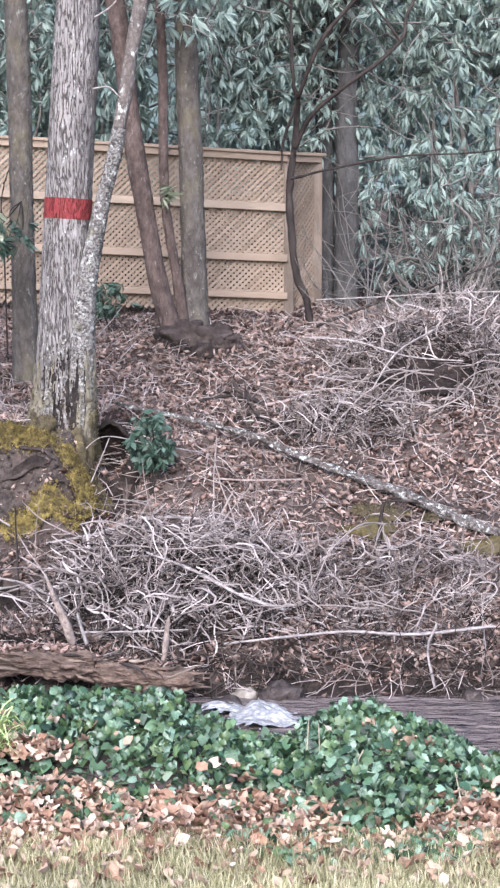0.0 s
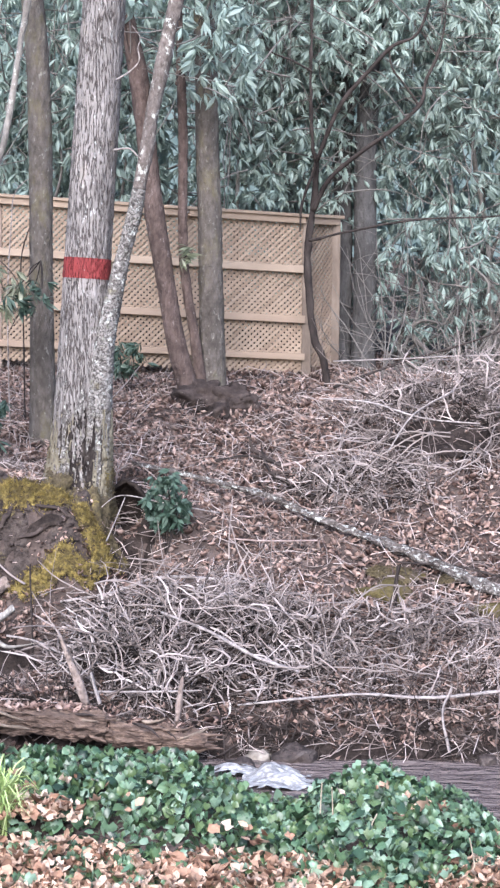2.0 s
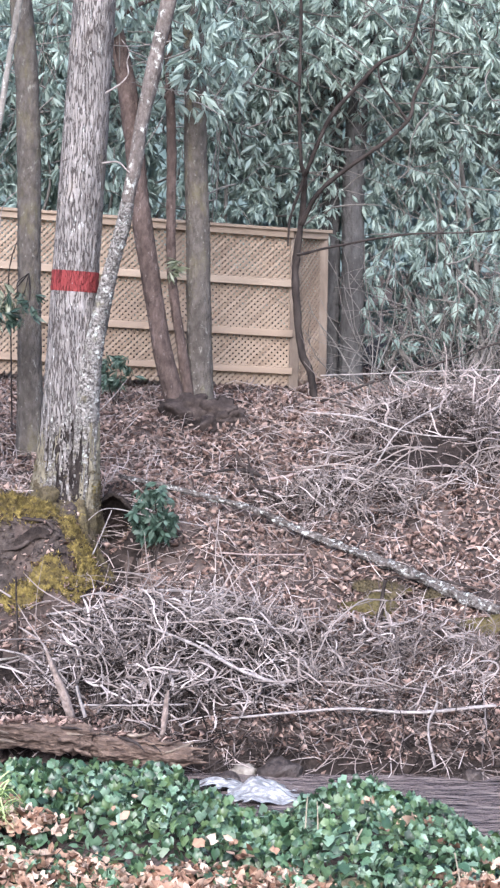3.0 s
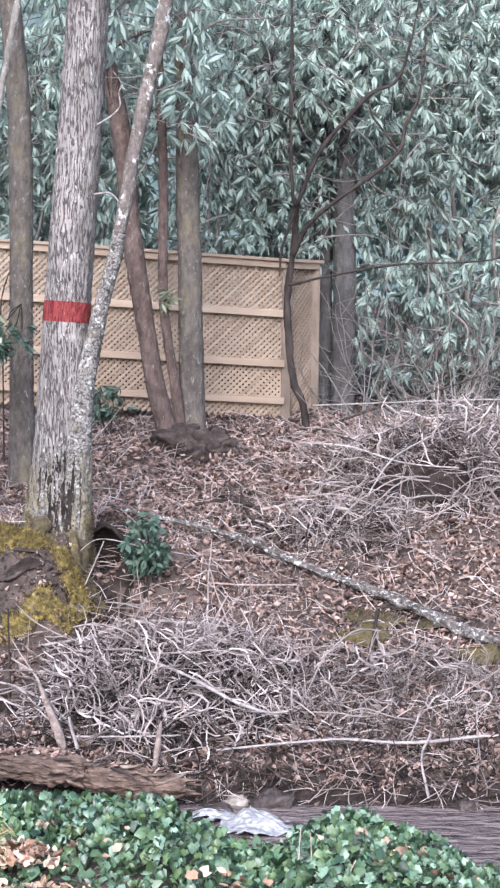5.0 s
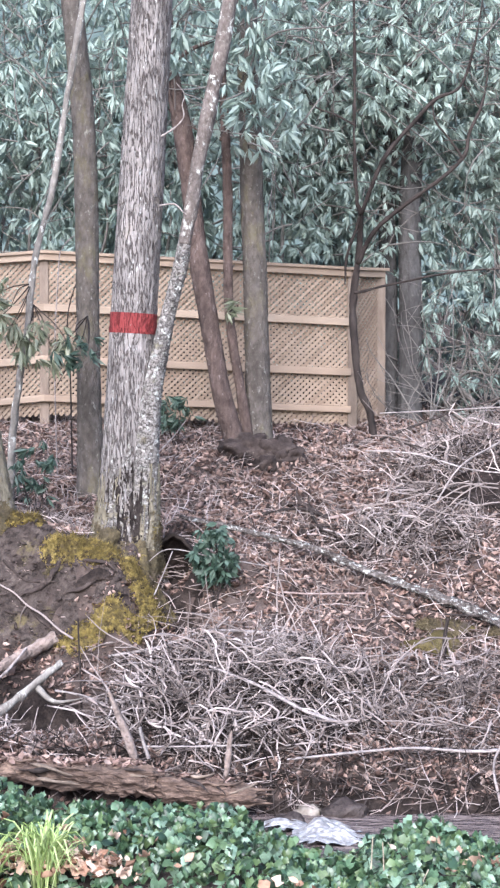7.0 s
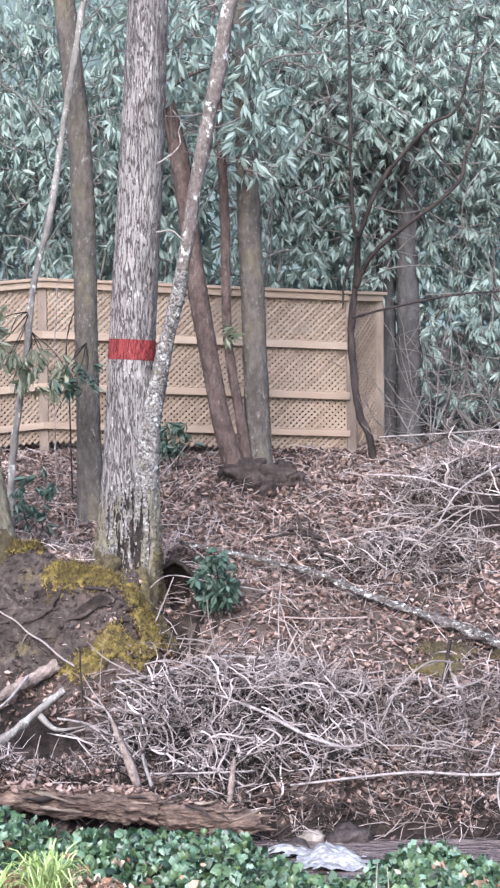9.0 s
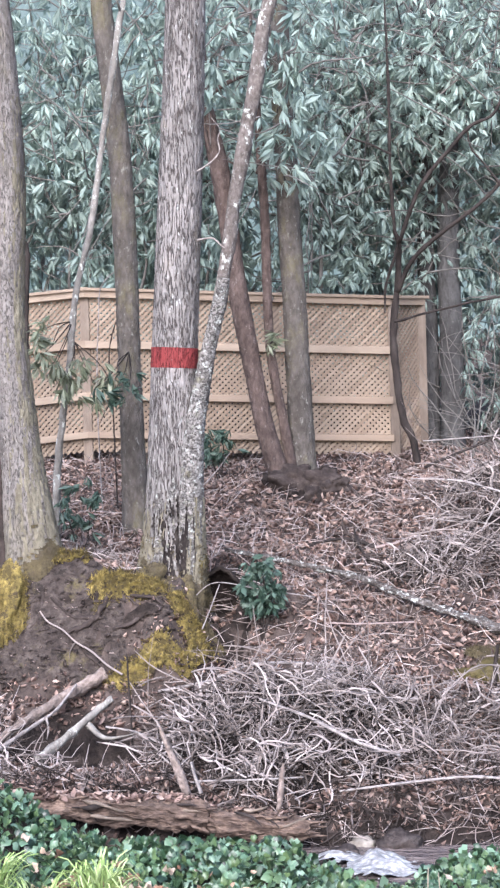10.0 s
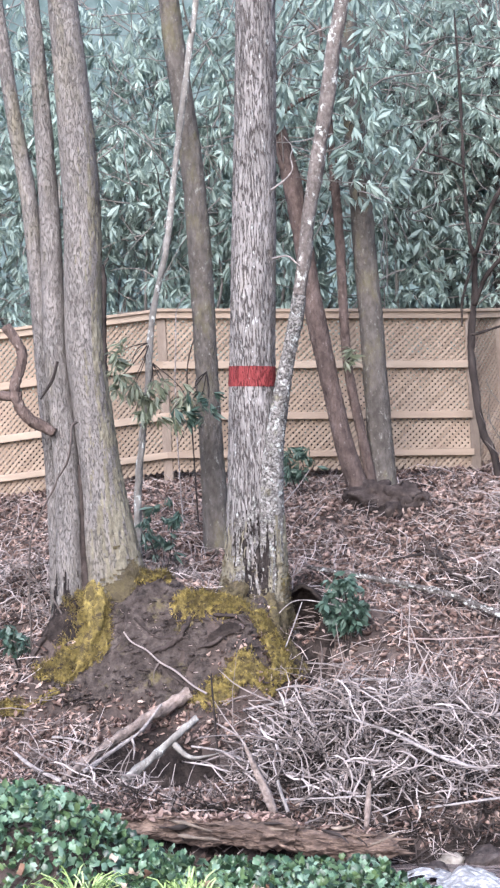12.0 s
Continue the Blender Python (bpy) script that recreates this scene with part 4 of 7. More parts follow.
def add_trees():
    tree_banded()
    tree_double()
    C = [(-2.19, 16.6, 1.4, 0.16), (-2.19, 16.6, 1.75, 0.135), (-2.2, 16.6, 2.5, 0.118), (-2.21, 16.6, 3.34, 0.112), (-2.22, 16.6, 4.45, 0.115), (-2.25, 16.6, 5.29, 0.11), (-2.34, 16.6, 6.24, 0.105), (-2.40, 16.6, 6.97, 0.10), (-2.5, 16.6, 9, 0.06), (-2.55, 16.6, 10.5, 0.01)]
    plain_tree(C, M_BARK_GREY, "slim dark grey tree trunk with dull bark", limbs=4, seed=1)
    D = [(-2.92, 16.2, 1.5, 0.045), (-2.9, 16.2, 1.99, 0.039), (-2.84, 16.2, 2.54, 0.036), (-2.75, 16.2, 3.08, 0.033), (-2.66, 16.2, 3.84, 0.033), (-2.48, 16.2, 4.54, 0.031), (-2.35, 16.2, 5.35, 0.031), (-2.24, 16.2, 5.94, 0.034), (-2.16, 16.2, 6.42, 0.030), (-2.08, 16.2, 6.85, 0.028), (-1.9, 16.2, 8.3, 0.008)]
    plain_tree(D, M_BIRCH, "thin leaning sapling with pale lichened bark", sides=16, relief=0.007, cells=16, rings=160, limbs=3, seed=2)
    Fp = [(-0.76, 17.8, 1.7, 0.14), (-0.82, 17.8, 2.0, 0.115), (-0.95, 17.8, 2.47, 0.10), (-1.05, 17.8, 3.01, 0.095), (-1.11, 17.8, 3.37, 0.10), (-1.19, 17.8, 3.85, 0.102), (-1.25, 17.8, 4.32, 0.098), (-1.30, 17.8, 4.8, 0.10), (-1.37, 17.8, 5.28, 0.10), (-1.44, 17.8, 5.64, 0.085), (-1.5, 17.8, 6.0, 0.075), (-1.6, 17.8, 7.5, 0.03), (-1.65, 17.8, 8.3, 0.006)]
    plain_tree(Fp, M_BARK_BROWN, "crooked leaning tree with red-brown bark", sides=24, limbs=3, seed=3,
               extra=([(-1.36, 17.78, 5.3, 0.03), (-1.46, 17.72, 5.45, 0.025), (-1.5, 17.7, 5.75, 0.016), (-1.42, 17.7, 5.9, 0.008)],))
    Gp = [(-0.70, 17.85, 1.8, 0.075), (-0.70, 17.85, 2.1, 0.062), (-0.79, 17.85, 2.7, 0.052), (-0.85, 17.85, 3.06, 0.05), (-0.89, 17.85, 3.48, 0.05), (-0.90, 17.85, 4.07, 0.05), (-0.90, 17.85, 4.66, 0.05), (-0.93, 17.85, 5.38, 0.046), (-1.0, 17.85, 7.0, 0.01)]
    plain_tree(Gp, M_BARK_BROWN, "thin brown stem beside a larger trunk", sides=18, relief=0.006, limbs=2, seed=4)
    Hp = [(-0.57, 18.0, 1.7, 0.20), (-0.59, 18.0, 2.0, 0.165), (-0.59, 18.0, 2.63, 0.135), (-0.61, 18.0, 3.29, 0.128), (-0.62, 18.0, 3.88, 0.125), (-0.65, 18.0, 4.48, 0.122), (-0.66, 18.0, 5.08, 0.12), (-0.69, 18.0, 5.98, 0.115), (-0.71, 18.0, 6.88, 0.10), (-0.75, 18, 9.5, 0.02)]
    plain_tree(Hp, M_BARK_GREY, "straight grey tree trunk with mossy bark before the fence", limbs=4, seed=5)
    for k, (x, y, r) in enumerate(((0.875, 20.1, 0.105), (1.125, 19.95, 0.135))):
        J = [(x, y, 1.9, r * 1.3), (x, y, 2.4, r * 1.05), (x + 0.01, y, 3.4, r), (x - 0.01, y, 4.45, r * 0.97), (x + 0.02, y, 5.6, r * 0.9), (x - 0.04, y, 6.7, r * 0.8), (x - 0.1, y, 9.8, 0.02)]
        plain_tree(J, M_BARK_DARK, "dark straight trunk behind the end of the fence", limbs=4, seed=6 + k)
    # crooked shrub stem before the fence's end
    main = [(0.66, 18.7, 2.0, 0.041), (0.62, 18.7, 2.3, 0.037), (0.51, 18.7, 2.56, 0.041), (0.45, 18.7, 3.06, 0.042), (0.43, 18.7, 3.43, 0.039), (0.46, 18.7, 3.8, 0.038), (0.50, 18.7, 4.11, 0.034), (0.51, 18.65, 4.48, 0.029), (0.46, 18.6, 4.69, 0.020), (0.44, 18.6, 5.45, 0.018), (0.44, 18.6, 6.24, 0.014), (0.42, 18.6, 7.2, 0.003)]
    b2 = [(0.48, 18.68, 3.92, 0.027), (0.61, 18.6, 4.2, 0.024), (0.76, 18.55, 4.37, 0.023), (1.06, 18.5, 4.6, 0.022), (1.37, 18.45, 4.82, 0.020), (1.6, 18.4, 5.05, 0.019), (1.65, 18.4, 5.28, 0.016), (1.78, 18.4, 5.58, 0.014), (1.84, 18.4, 5.89, 0.008), (1.86, 18.4, 6.3, 0.003)]
    b3 = [(0.51, 18.62, 4.45, 0.023), (0.75, 18.5, 5.03, 0.022), (1.05, 18.45, 5.39, 0.020), (1.29, 18.4, 5.64, 0.018), (1.56, 18.4, 5.79, 0.015), (1.71, 18.4, 6.25, 0.010), (1.8, 18.4, 6.8, 0.003)]
    b4 = [(0.44, 18.66, 3.6, 0.014), (1.01, 18.55, 3.73, 0.012), (1.63, 18.45, 3.83, 0.011), (2.37, 18.4, 3.86, 0.008), (2.9, 18.4, 3.95, 0.003)]
    b5 = [(1.58, 18.4, 5.03, 0.014), (1.42, 18.4, 5.25, 0.010), (1.28, 18.4, 5.45, 0.008), (1.25, 18.4, 5.8, 0.004)]
    b6 = [(0.34, 18.75, 3.7, 0.008), (0.36, 18.72, 4.0, 0.014), (0.46, 18.68, 4.3, 0.015), (0.51, 18.65, 4.48, 0.014)]
    b7 = [(0.45, 18.6, 5.4, 0.010), (0.25, 18.55, 5.5, 0.008), (-0.02, 18.5, 5.62, 0.007), (-0.15, 18.5, 5.95, 0.003)]
    b8 = [(1.6, 18.4, 5.8, 0.010), (1.72, 18.4, 5.6, 0.007), (1.8, 18.4, 5.5, 0.004)]
    thick = lambda rows: [(x_, y_ - 0.15, z_, r_ * 1.12) for x_, y_, z_, r_ in rows]
    b2, b3, b4, b5, b6, b7, b8 = [thick(b) for b in (b2, b3, b4, b5, b6, b7, b8)]
    plain_tree(main, M_DARKWOOD, "crooked dark shrub with twisting bare branches before the fence", sides=14, relief=0.011, cells=16, rings=200, seed=9, name="shrub", extra=(b2, b3, b4, b5, b6, b7, b8))


lattice_fence()
add_trees()

# ---- rhododendron thicket ----


def wander(r, a, d, length, n, bend):
    """A wandering line of n points from a, starting in direction d, with a steady curl."""
    yaw, pit = math.atan2(d[1], d[0]), math.asin(max(-1, min(1, d[2] / (np.linalg.norm(d) + 1e-9))))
    cy, cp = r.normal(0, bend * 0.55), r.normal(0, bend * 0.25)
    P = [np.array(a, float)]
    for i in range(n - 1):
        s = length / (n - 1)
        P.append(P[-1] + s * np.array([math.cos(yaw) * math.cos(pit), math.sin(yaw) * math.cos(pit), math.sin(pit)]))
        yaw += cy + r.normal(0, bend * 0.95)
        pit += cp + r.normal(0, bend * 0.6)
    return np.array(P)


def lance_leaf():
    """A drooping lance-shaped leaf along +x, folded at the midrib; four triangles."""
    V = [(0, 0, 0), (0.52, -0.105, 0.016), (0.52, 0, -0.01), (0.52, 0.105, 0.016), (1.0, 0, -0.13)]
    return np.array(V, float), np.array([(0, 1, 2), (0, 2, 3), (1, 4, 2), (2, 4, 3)])


def whorl(r, n, droop, wide=1.0):
    tv, tf = lance_leaf()
    tv = tv * np.array([1, wide, 1])
    yaw = np.arange(n) * 6.283 / n + r.uniform(-0.35, 0.35, n)
    tilt = np.radians(r.normal(droop, 14, n))
    c, s = np.cos(yaw), np.sin(yaw)
    Ry = np.zeros((n, 3, 3))
    ct, stt = np.cos(tilt), np.sin(tilt)
    Ry[:, 0, 0], Ry[:, 0, 2], Ry[:, 1, 1], Ry[:, 2, 0], Ry[:, 2, 2] = ct, stt, 1, -stt, ct
    Rz = np.zeros((n, 3, 3))
    Rz[:, 0, 0], Rz[:, 0, 1], Rz[:, 1, 0], Rz[:, 1, 1], Rz[:, 2, 2] = c, -s, s, c, 1
    return spread(tv, tf, np.zeros((n, 3)), Rz @ Ry, r.uniform(0.75, 1.15, n))


WHORLS = [whorl(np.random.default_rng(100 + k), 7 + k % 4, (46, 60, 72, 80, 54, 66)[k % 6]) for k in range(12)]

BROAD = [whorl(np.random.default_rng(130 + k), 5 + k % 3, (35, 50, 62, 70, 44, 56)[k % 6], 1.9) for k in range(12)]


def foliage(points, r, size, lean, kinds=None):
    out = []
    kind = r.integers(0, 12, len(points))
    for k in range(12):
        p = points[kind == k]
        if len(p):
            m = len(p)
            out.append(spread(*(kinds or WHORLS)[k], p, turns(r.uniform(0, 6.28, m), r.normal(0, lean, m), r.normal(0, lean, m)), size * r.uniform(0.75, 1.2, m)))
    return join(out)


def rhododendron(x, y, wide, deep, low, high, count, seed, leaf=0.2, stems=6, label="tall rhododendron with drooping grey-green leaves", ground=None, fuzz=0.35, light=0.45):
    r = np.random.default_rng(seed)
    g = gz(x, y) if ground is None else ground
    t = thing("rhododendron", (x, y, g), label, "shrub", "rhododendron thicket")
    pts = []
    while len(pts) < count:
        u, v, w = r.uniform(-1, 1), r.uniform(-1, 1), r.uniform(0, 1)
        shape = 1.0 - 0.35 * abs(2 * w - 1) ** 2
        if u * u + v * v > shape * shape:
            continue
        p = np.array([x + u * wide, y + v * deep, low + (high - low) * w])
        if waves(p[0] * 1.0, p[2], 31, 2.6) + 0.4 * waves(p[1], p[2], 32, 3) < -fuzz * 2.2:
            continue
        pts.append(p)
    pts = np.array(pts)
    pale = r.uniform(0, 1, len(pts)) < light
    V, F = foliage(pts[~pale], r, leaf, 0.45)
    part("foliage", V, F, M_RHODO, t)["kind"] = "stuff"
    V, F = foliage(pts[pale], r, leaf * 0.95, 0.5)
    part("pale_foliage", V, F, M_RHODO_PALE, t, "leaf clusters paled to suggest haze")["kind"] = "stuff"
    for k in range(stems):
        a = pts[r.integers(0, len(pts))]
        bx, by = x + r.uniform(-0.4, 0.4) * wide, y + r.uniform(-0.5, 0.5) * deep
        m = np.array([bx, by, g]) * 0.5 + a * 0.5 + r.normal(0, 0.22, 3)
        path = [(bx, by, min(g, gz(bx, by)) - 0.05, 0.04), ((bx + m[0]) / 2 + r.normal(0, 0.1), (by + m[1]) / 2, (g + m[2]) / 2, 0.034), (*m, 0.026), (*(m * 0.4 + a * 0.6 + r.normal(0, 0.08, 3)), 0.016), (*a, 0.006)]
        V, F = stem(path, 22, 7)
        part("stem", V, faces(F), M_STEMS, t)
    twigs = []
    for k in range(max(10, count // 6)):
        a = pts[r.integers(0, len(pts))]
        P = wander(r, a, (r.normal(0, 1), r.normal(0, 0.4), r.normal(0.3, 0.7)), r.uniform(0.4, 1.3), 8, 0.2)
        twigs.append(tube(P, np.linspace(0.012, 0.004, 8) * r.uniform(0.5, 1.1), 4, cap=False))
    V, F = join(twigs)
    part("brushwood", V, F, M_STEMS, t)["kind"] = "stuff"
    return t


def tangle(x0, x1, y0, y1, z0, z1, n, seed):
    """Bare crooked shrub stems that rise from the ground and cross each other."""
    r = np.random.default_rng(seed)
    for k in range(n):
        x, y = r.uniform(x0, x1), r.uniform(y0, y1)
        t = thing("bare_shrub", (x, y, gz(x, y)), "bare grey shrub with crooked crossing stems", "shrub", "bare shrubs")
        for q in range(4):
            P = wander(r, (x, y, gz(x, y) - 0.03), (r.normal(0, 1.2), r.normal(0, 0.3), 1), r.uniform(0.7, 1) * (z1 - z0) * 1.25, 9, 0.24)
            R = np.linspace(0.011, 0.003, 9)
            out = [tube(P, R, 5, cap=False)]
            for m in range(4):
                i = int(r.integers(2, 8))
                out.append(tube(wander(r, P[i], (r.normal(0, 1), r.normal(0, 0.5), r.normal(0.1, 0.6)), r.uniform(0.3, 0.8), 6, 0.2), np.linspace(R[i] * 0.6, 0.002, 6), 4, cap=False))
            V, F = join(out)
            part("stem", V, F, M_STEMS, t)


def thicket():
    k = 0
    for x in (-6.6, -5.4, -4.3, -3.2, -2.1, -1.0, 0.1, 1.3, 2.4, 3.5, 4.7):
        low = 3.2 if x < 0.6 else 3.75
        # a larger pale share in upper and middle bushes paints in haze and skylight
        rhododendron(x, 20.6 if x < 0.6 else 20.3, 0.95, 0.6, low, 6.6, 560, 200 + k, 0.172, stems=4 if not 0 < x < 2 else 0, light=0.8 if -1.5 < x < 1.2 else (0.42 if x < 0 else 0.2), fuzz=0.9)
        rhododendron(x + 0.5, 20.4, 1.0, 0.6, 5.8, 8.0, 390, 230 + k, 0.18, stems=2 if not -0.6 < x < 2 else 0, light=0.5 if x < -1.5 else 0.85, fuzz=0.75)
        k += 1
    for x in np.arange(-8.5, 7.0, 2.2):
        rhododendron(x, 22.6, 1.2, 0.7, 2.6, 8.4, 330, 260 + k, 0.19, stems=4, fuzz=1.2)
        k += 1
    for x in (-0.3, 0.9, 2.1, 3.3):
        rhododendron(x, 19.9, 0.9, 0.6, 4.9, 8.0, 400, 330 + k, 0.165, stems=0, light=0.9, fuzz=1.3)
        k += 1
    for x, z in ((-2.9, 5.2), (-2.2, 5.6), (-3.6, 5.4), (-1.8, 4.7)):
        rhododendron(x, 20.0, 0.6, 0.35, z - 1.0, z + 1.0, 140, 370 + k, 0.2, stems=1)
        k += 1
    rhododendron(0.3, 19.95, 0.6, 0.3, 4.2, 6.8, 240, 352, 0.165, stems=0, light=0.85, fuzz=1.2)
    rhododendron(0.5, 21.3, 0.5, 0.3, 3.6, 7.5, 200, 351, 0.17, stems=1)
    rhododendron(0.85, 19.2, 0.75, 0.4, 5.6, 8.0, 220, 350, 0.165, stems=0, light=0.95, fuzz=1.2)
    # low, sparse growth right of the fence
    for x in (1.9, 2.8, 3.7, 4.6):
        rhododendron(x, 19.9, 0.7, 0.5, 2.3, 4.1, 150, 300 + k, 0.17, stems=5, light=0.12, label="thin tangled rhododendron with bare grey stems")
        k += 1
    for x in (1.6, 2.7, 3.8, 5.0):
        rhododendron(x, 21.4, 0.9, 0.4, 2.3, 4.6, 190, 310 + k, 0.17, stems=3, light=0.05, fuzz=0.9, label="dense low rhododendron behind the brush")
        k += 1
    tangle(1.2, 3.6, 18.8, 20.2, 2.1, 3.9, 16, 77)
    tangle(3.6, 5.6, 19.0, 20.6, 2.1, 3.9, 6, 78)
    rhododendron(-0.05, 19.7, 0.5, 0.25, 4.3, 6.6, 190, 365, 0.165, stems=0, light=0.8, fuzz=0.9)
    rhododendron(-0.3, 19.65, 0.6, 0.2, 3.8, 5.8, 200, 367, 0.165, stems=0, light=0.95, fuzz=1.3)
    rhododendron(0.6, 19.7, 0.35, 0.15, 3.8, 5.4, 90, 368, 0.16, stems=0, light=0.95, fuzz=1.3)
    # sprays that hang before the trunks by the fence
    rhododendron(-0.52, 17.25, 0.5, 0.3, 4.9, 7.6, 135, 361, 0.2, stems=0, light=0.5, label="overhanging rhododendron spray before the trunks", fuzz=0.5)
    rhododendron(-1.15, 17.2, 0.4, 0.25, 5.8, 7.6, 55, 362, 0.2, stems=0, light=0.4, label="overhanging rhododendron spray before the trunks", fuzz=0.5)
    rhododendron(1.05, 19.1, 0.6, 0.25, 5.35, 7.0, 210, 363, 0.165, stems=0, light=0.95, fuzz=0.9)
    rhododendron(0.15, 19.5, 0.55, 0.2, 4.1, 7.2, 300, 364, 0.165, stems=0, light=0.95, fuzz=0.9)


thicket()


def small_bush(x, y, z, wide, high, count, leaf, seed, label, pale=False, root=None):
    r = np.random.default_rng(seed)
    t = thing("evergreen_bush", (x, y, gz(x, y)), label, "shrub")
    d = r.normal(0, 1, (count, 3))
    d /= np.linalg.norm(d, axis=1)[:, None]
    p = np.array([x, y, z]) + d * np.array([wide, wide * 0.7, high]) * r.uniform(0.35, 1, (count, 1)) ** 0.5
    V, F = foliage(p, r, leaf, 0.7, BROAD if z < 1.6 else None)
    part("foliage", V, F, M_SPROUT if pale else (M_BUSH if z < 3 else M_RHODO), t)["kind"] = "stuff"
    o = np.array(root if root else (x, y, gz(x, y) - 0.03))
    for k in range(5):
        a = p[r.integers(0, count)]
        V, F = stem([(*o, 0.006), (*(0.5 * (a + o) + r.normal(0, 0.03, 3)), 0.005), (*a, 0.003)], 10, 6)
        part("stem", V, faces(F), M_DARKWOOD, t)


small_bush(-0.83, 14.08, 1.27, 0.20, 0.25, 84, 0.105, 1, "small dark evergreen bush on the slope by the tree")
small_bush(-1.50, 18.4, 2.32, 0.22, 0.20, 36, 0.14, 2, "small dark evergreen seedling at the foot of the fence")
small_bush(-2.52, 15.9, 3.02, 0.32, 0.24, 30, 0.16, 3, "rhododendron sprout with long drooping leaves", True, (-2.68, 16.2, 3.4))
small_bush(-2.20, 15.7, 2.98, 0.24, 0.14, 16, 0.16, 4, "rhododendron sprout with long drooping leaves", False, (-2.2, 16.5, 3.3))
small_bush(-2.9, 15.9, 3.35, 0.14, 0.32, 24, 0.16, 5, "rhododendron sprout with long drooping leaves", True, (-2.7, 16.2, 3.6))
small_bush(-2.62, 15.9, 1.85, 0.22, 0.30, 36, 0.13, 6, "dark low evergreen shrub behind the trees")
small_bush(-3.55, 13.9, 1.1, 0.18, 0.16, 24, 0.11, 7, "dark low evergreen shrub below the tree")
small_bush(-0.84, 17.7, 3.42, 0.10, 0.10, 6, 0.15, 8, "pale green sprout on a thin stem", True, (-0.88, 17.82, 3.4))
small_bush(-1.0, 17.4, 5.15, 0.42, 0.2, 16, 0.17, 9, "hanging rhododendron branch with long leaves", False, (-0.7, 18.0, 5.6))
small_bush(-0.5, 17.5, 5.6, 0.5, 0.4, 30, 0.17, 10, "hanging rhododendron branch with long leaves", False, (-0.7, 18.0, 5.9))


# ---- sticks, brush and dead leaves ----


def crooked(r, length, radius, bend=0.2, forks=0, n=8, sides=5, smooth=0):
    """A crooked stick along +x about its middle, with side twigs."""
    P = wander(r, (0, 0, 0), (1, 0, 0), length, n, bend)
    P = spline(P - P.mean(0), smooth or n)
    n = len(P)
    R = np.linspace(radius, radius * 0.55, n)
    R[0] *= 0.75
    R[-1] *= 0.5
    out, roots = [tube(P, R, sides, cap=False)], []
    for k in range(forks):
        i = int(r.integers(1, n - 1))
        d = (P[i + 1] - P[i]) / np.linalg.norm(P[i + 1] - P[i]) + r.normal(0, 0.55, 3)
        Q = wander(r, P[i], d, length * r.uniform(0.2, 0.5), 5, bend)
        out.append(tube(Q, np.linspace(R[i] * 0.65, R[i] * 0.25, 5), 4, cap=False))
        roots.append(i * sides + k % sides)
    V, F = join(out)
    # each fork grows out of the main stem: its first corner is one of the stem's own
    first = len(out[0][0])
    for at, (W, _) in zip(roots, out[1:]):
        F[F == first] = at
        first += len(W)
    return V, F


STICKS = [link_mesh("stick", *crooked(np.random.default_rng(500 + k), 1.0, 0.0082 + 0.0022 * (k % 3), (0.48, 0.60, 0.72)[k % 3], 3 + k % 4, 9, 5, 13), M_STICK) for k in range(24)]


def lay(mounds, n, r, lengths, radius, forks, flat, face=(0.25, 0.55), pts=7, sides=4, bend=0.26):
    """Many crooked sticks in one (V, F), laid over the ground and the mound height mounds(x, y)."""
    out = []
    for k in range(n):
        x, y, up = mounds(r)
        V, F = crooked(r, r.uniform(*lengths), r.uniform(*radius), bend, r.integers(0, forks + 1), pts, sides)
        m = turns(np.array([r.normal(0, flat)]), np.array([r.uniform(0, 6.28)]), np.array([r.normal(0, 0.24)]))[0]
        tiltx = turns(np.array([0.0]), np.array([r.uniform(*face)]), np.array([0.0]))[0]
        out.append((V @ (tiltx @ m).T + np.array([x, y, gz(x, y) + up]), F))
    return join(out)


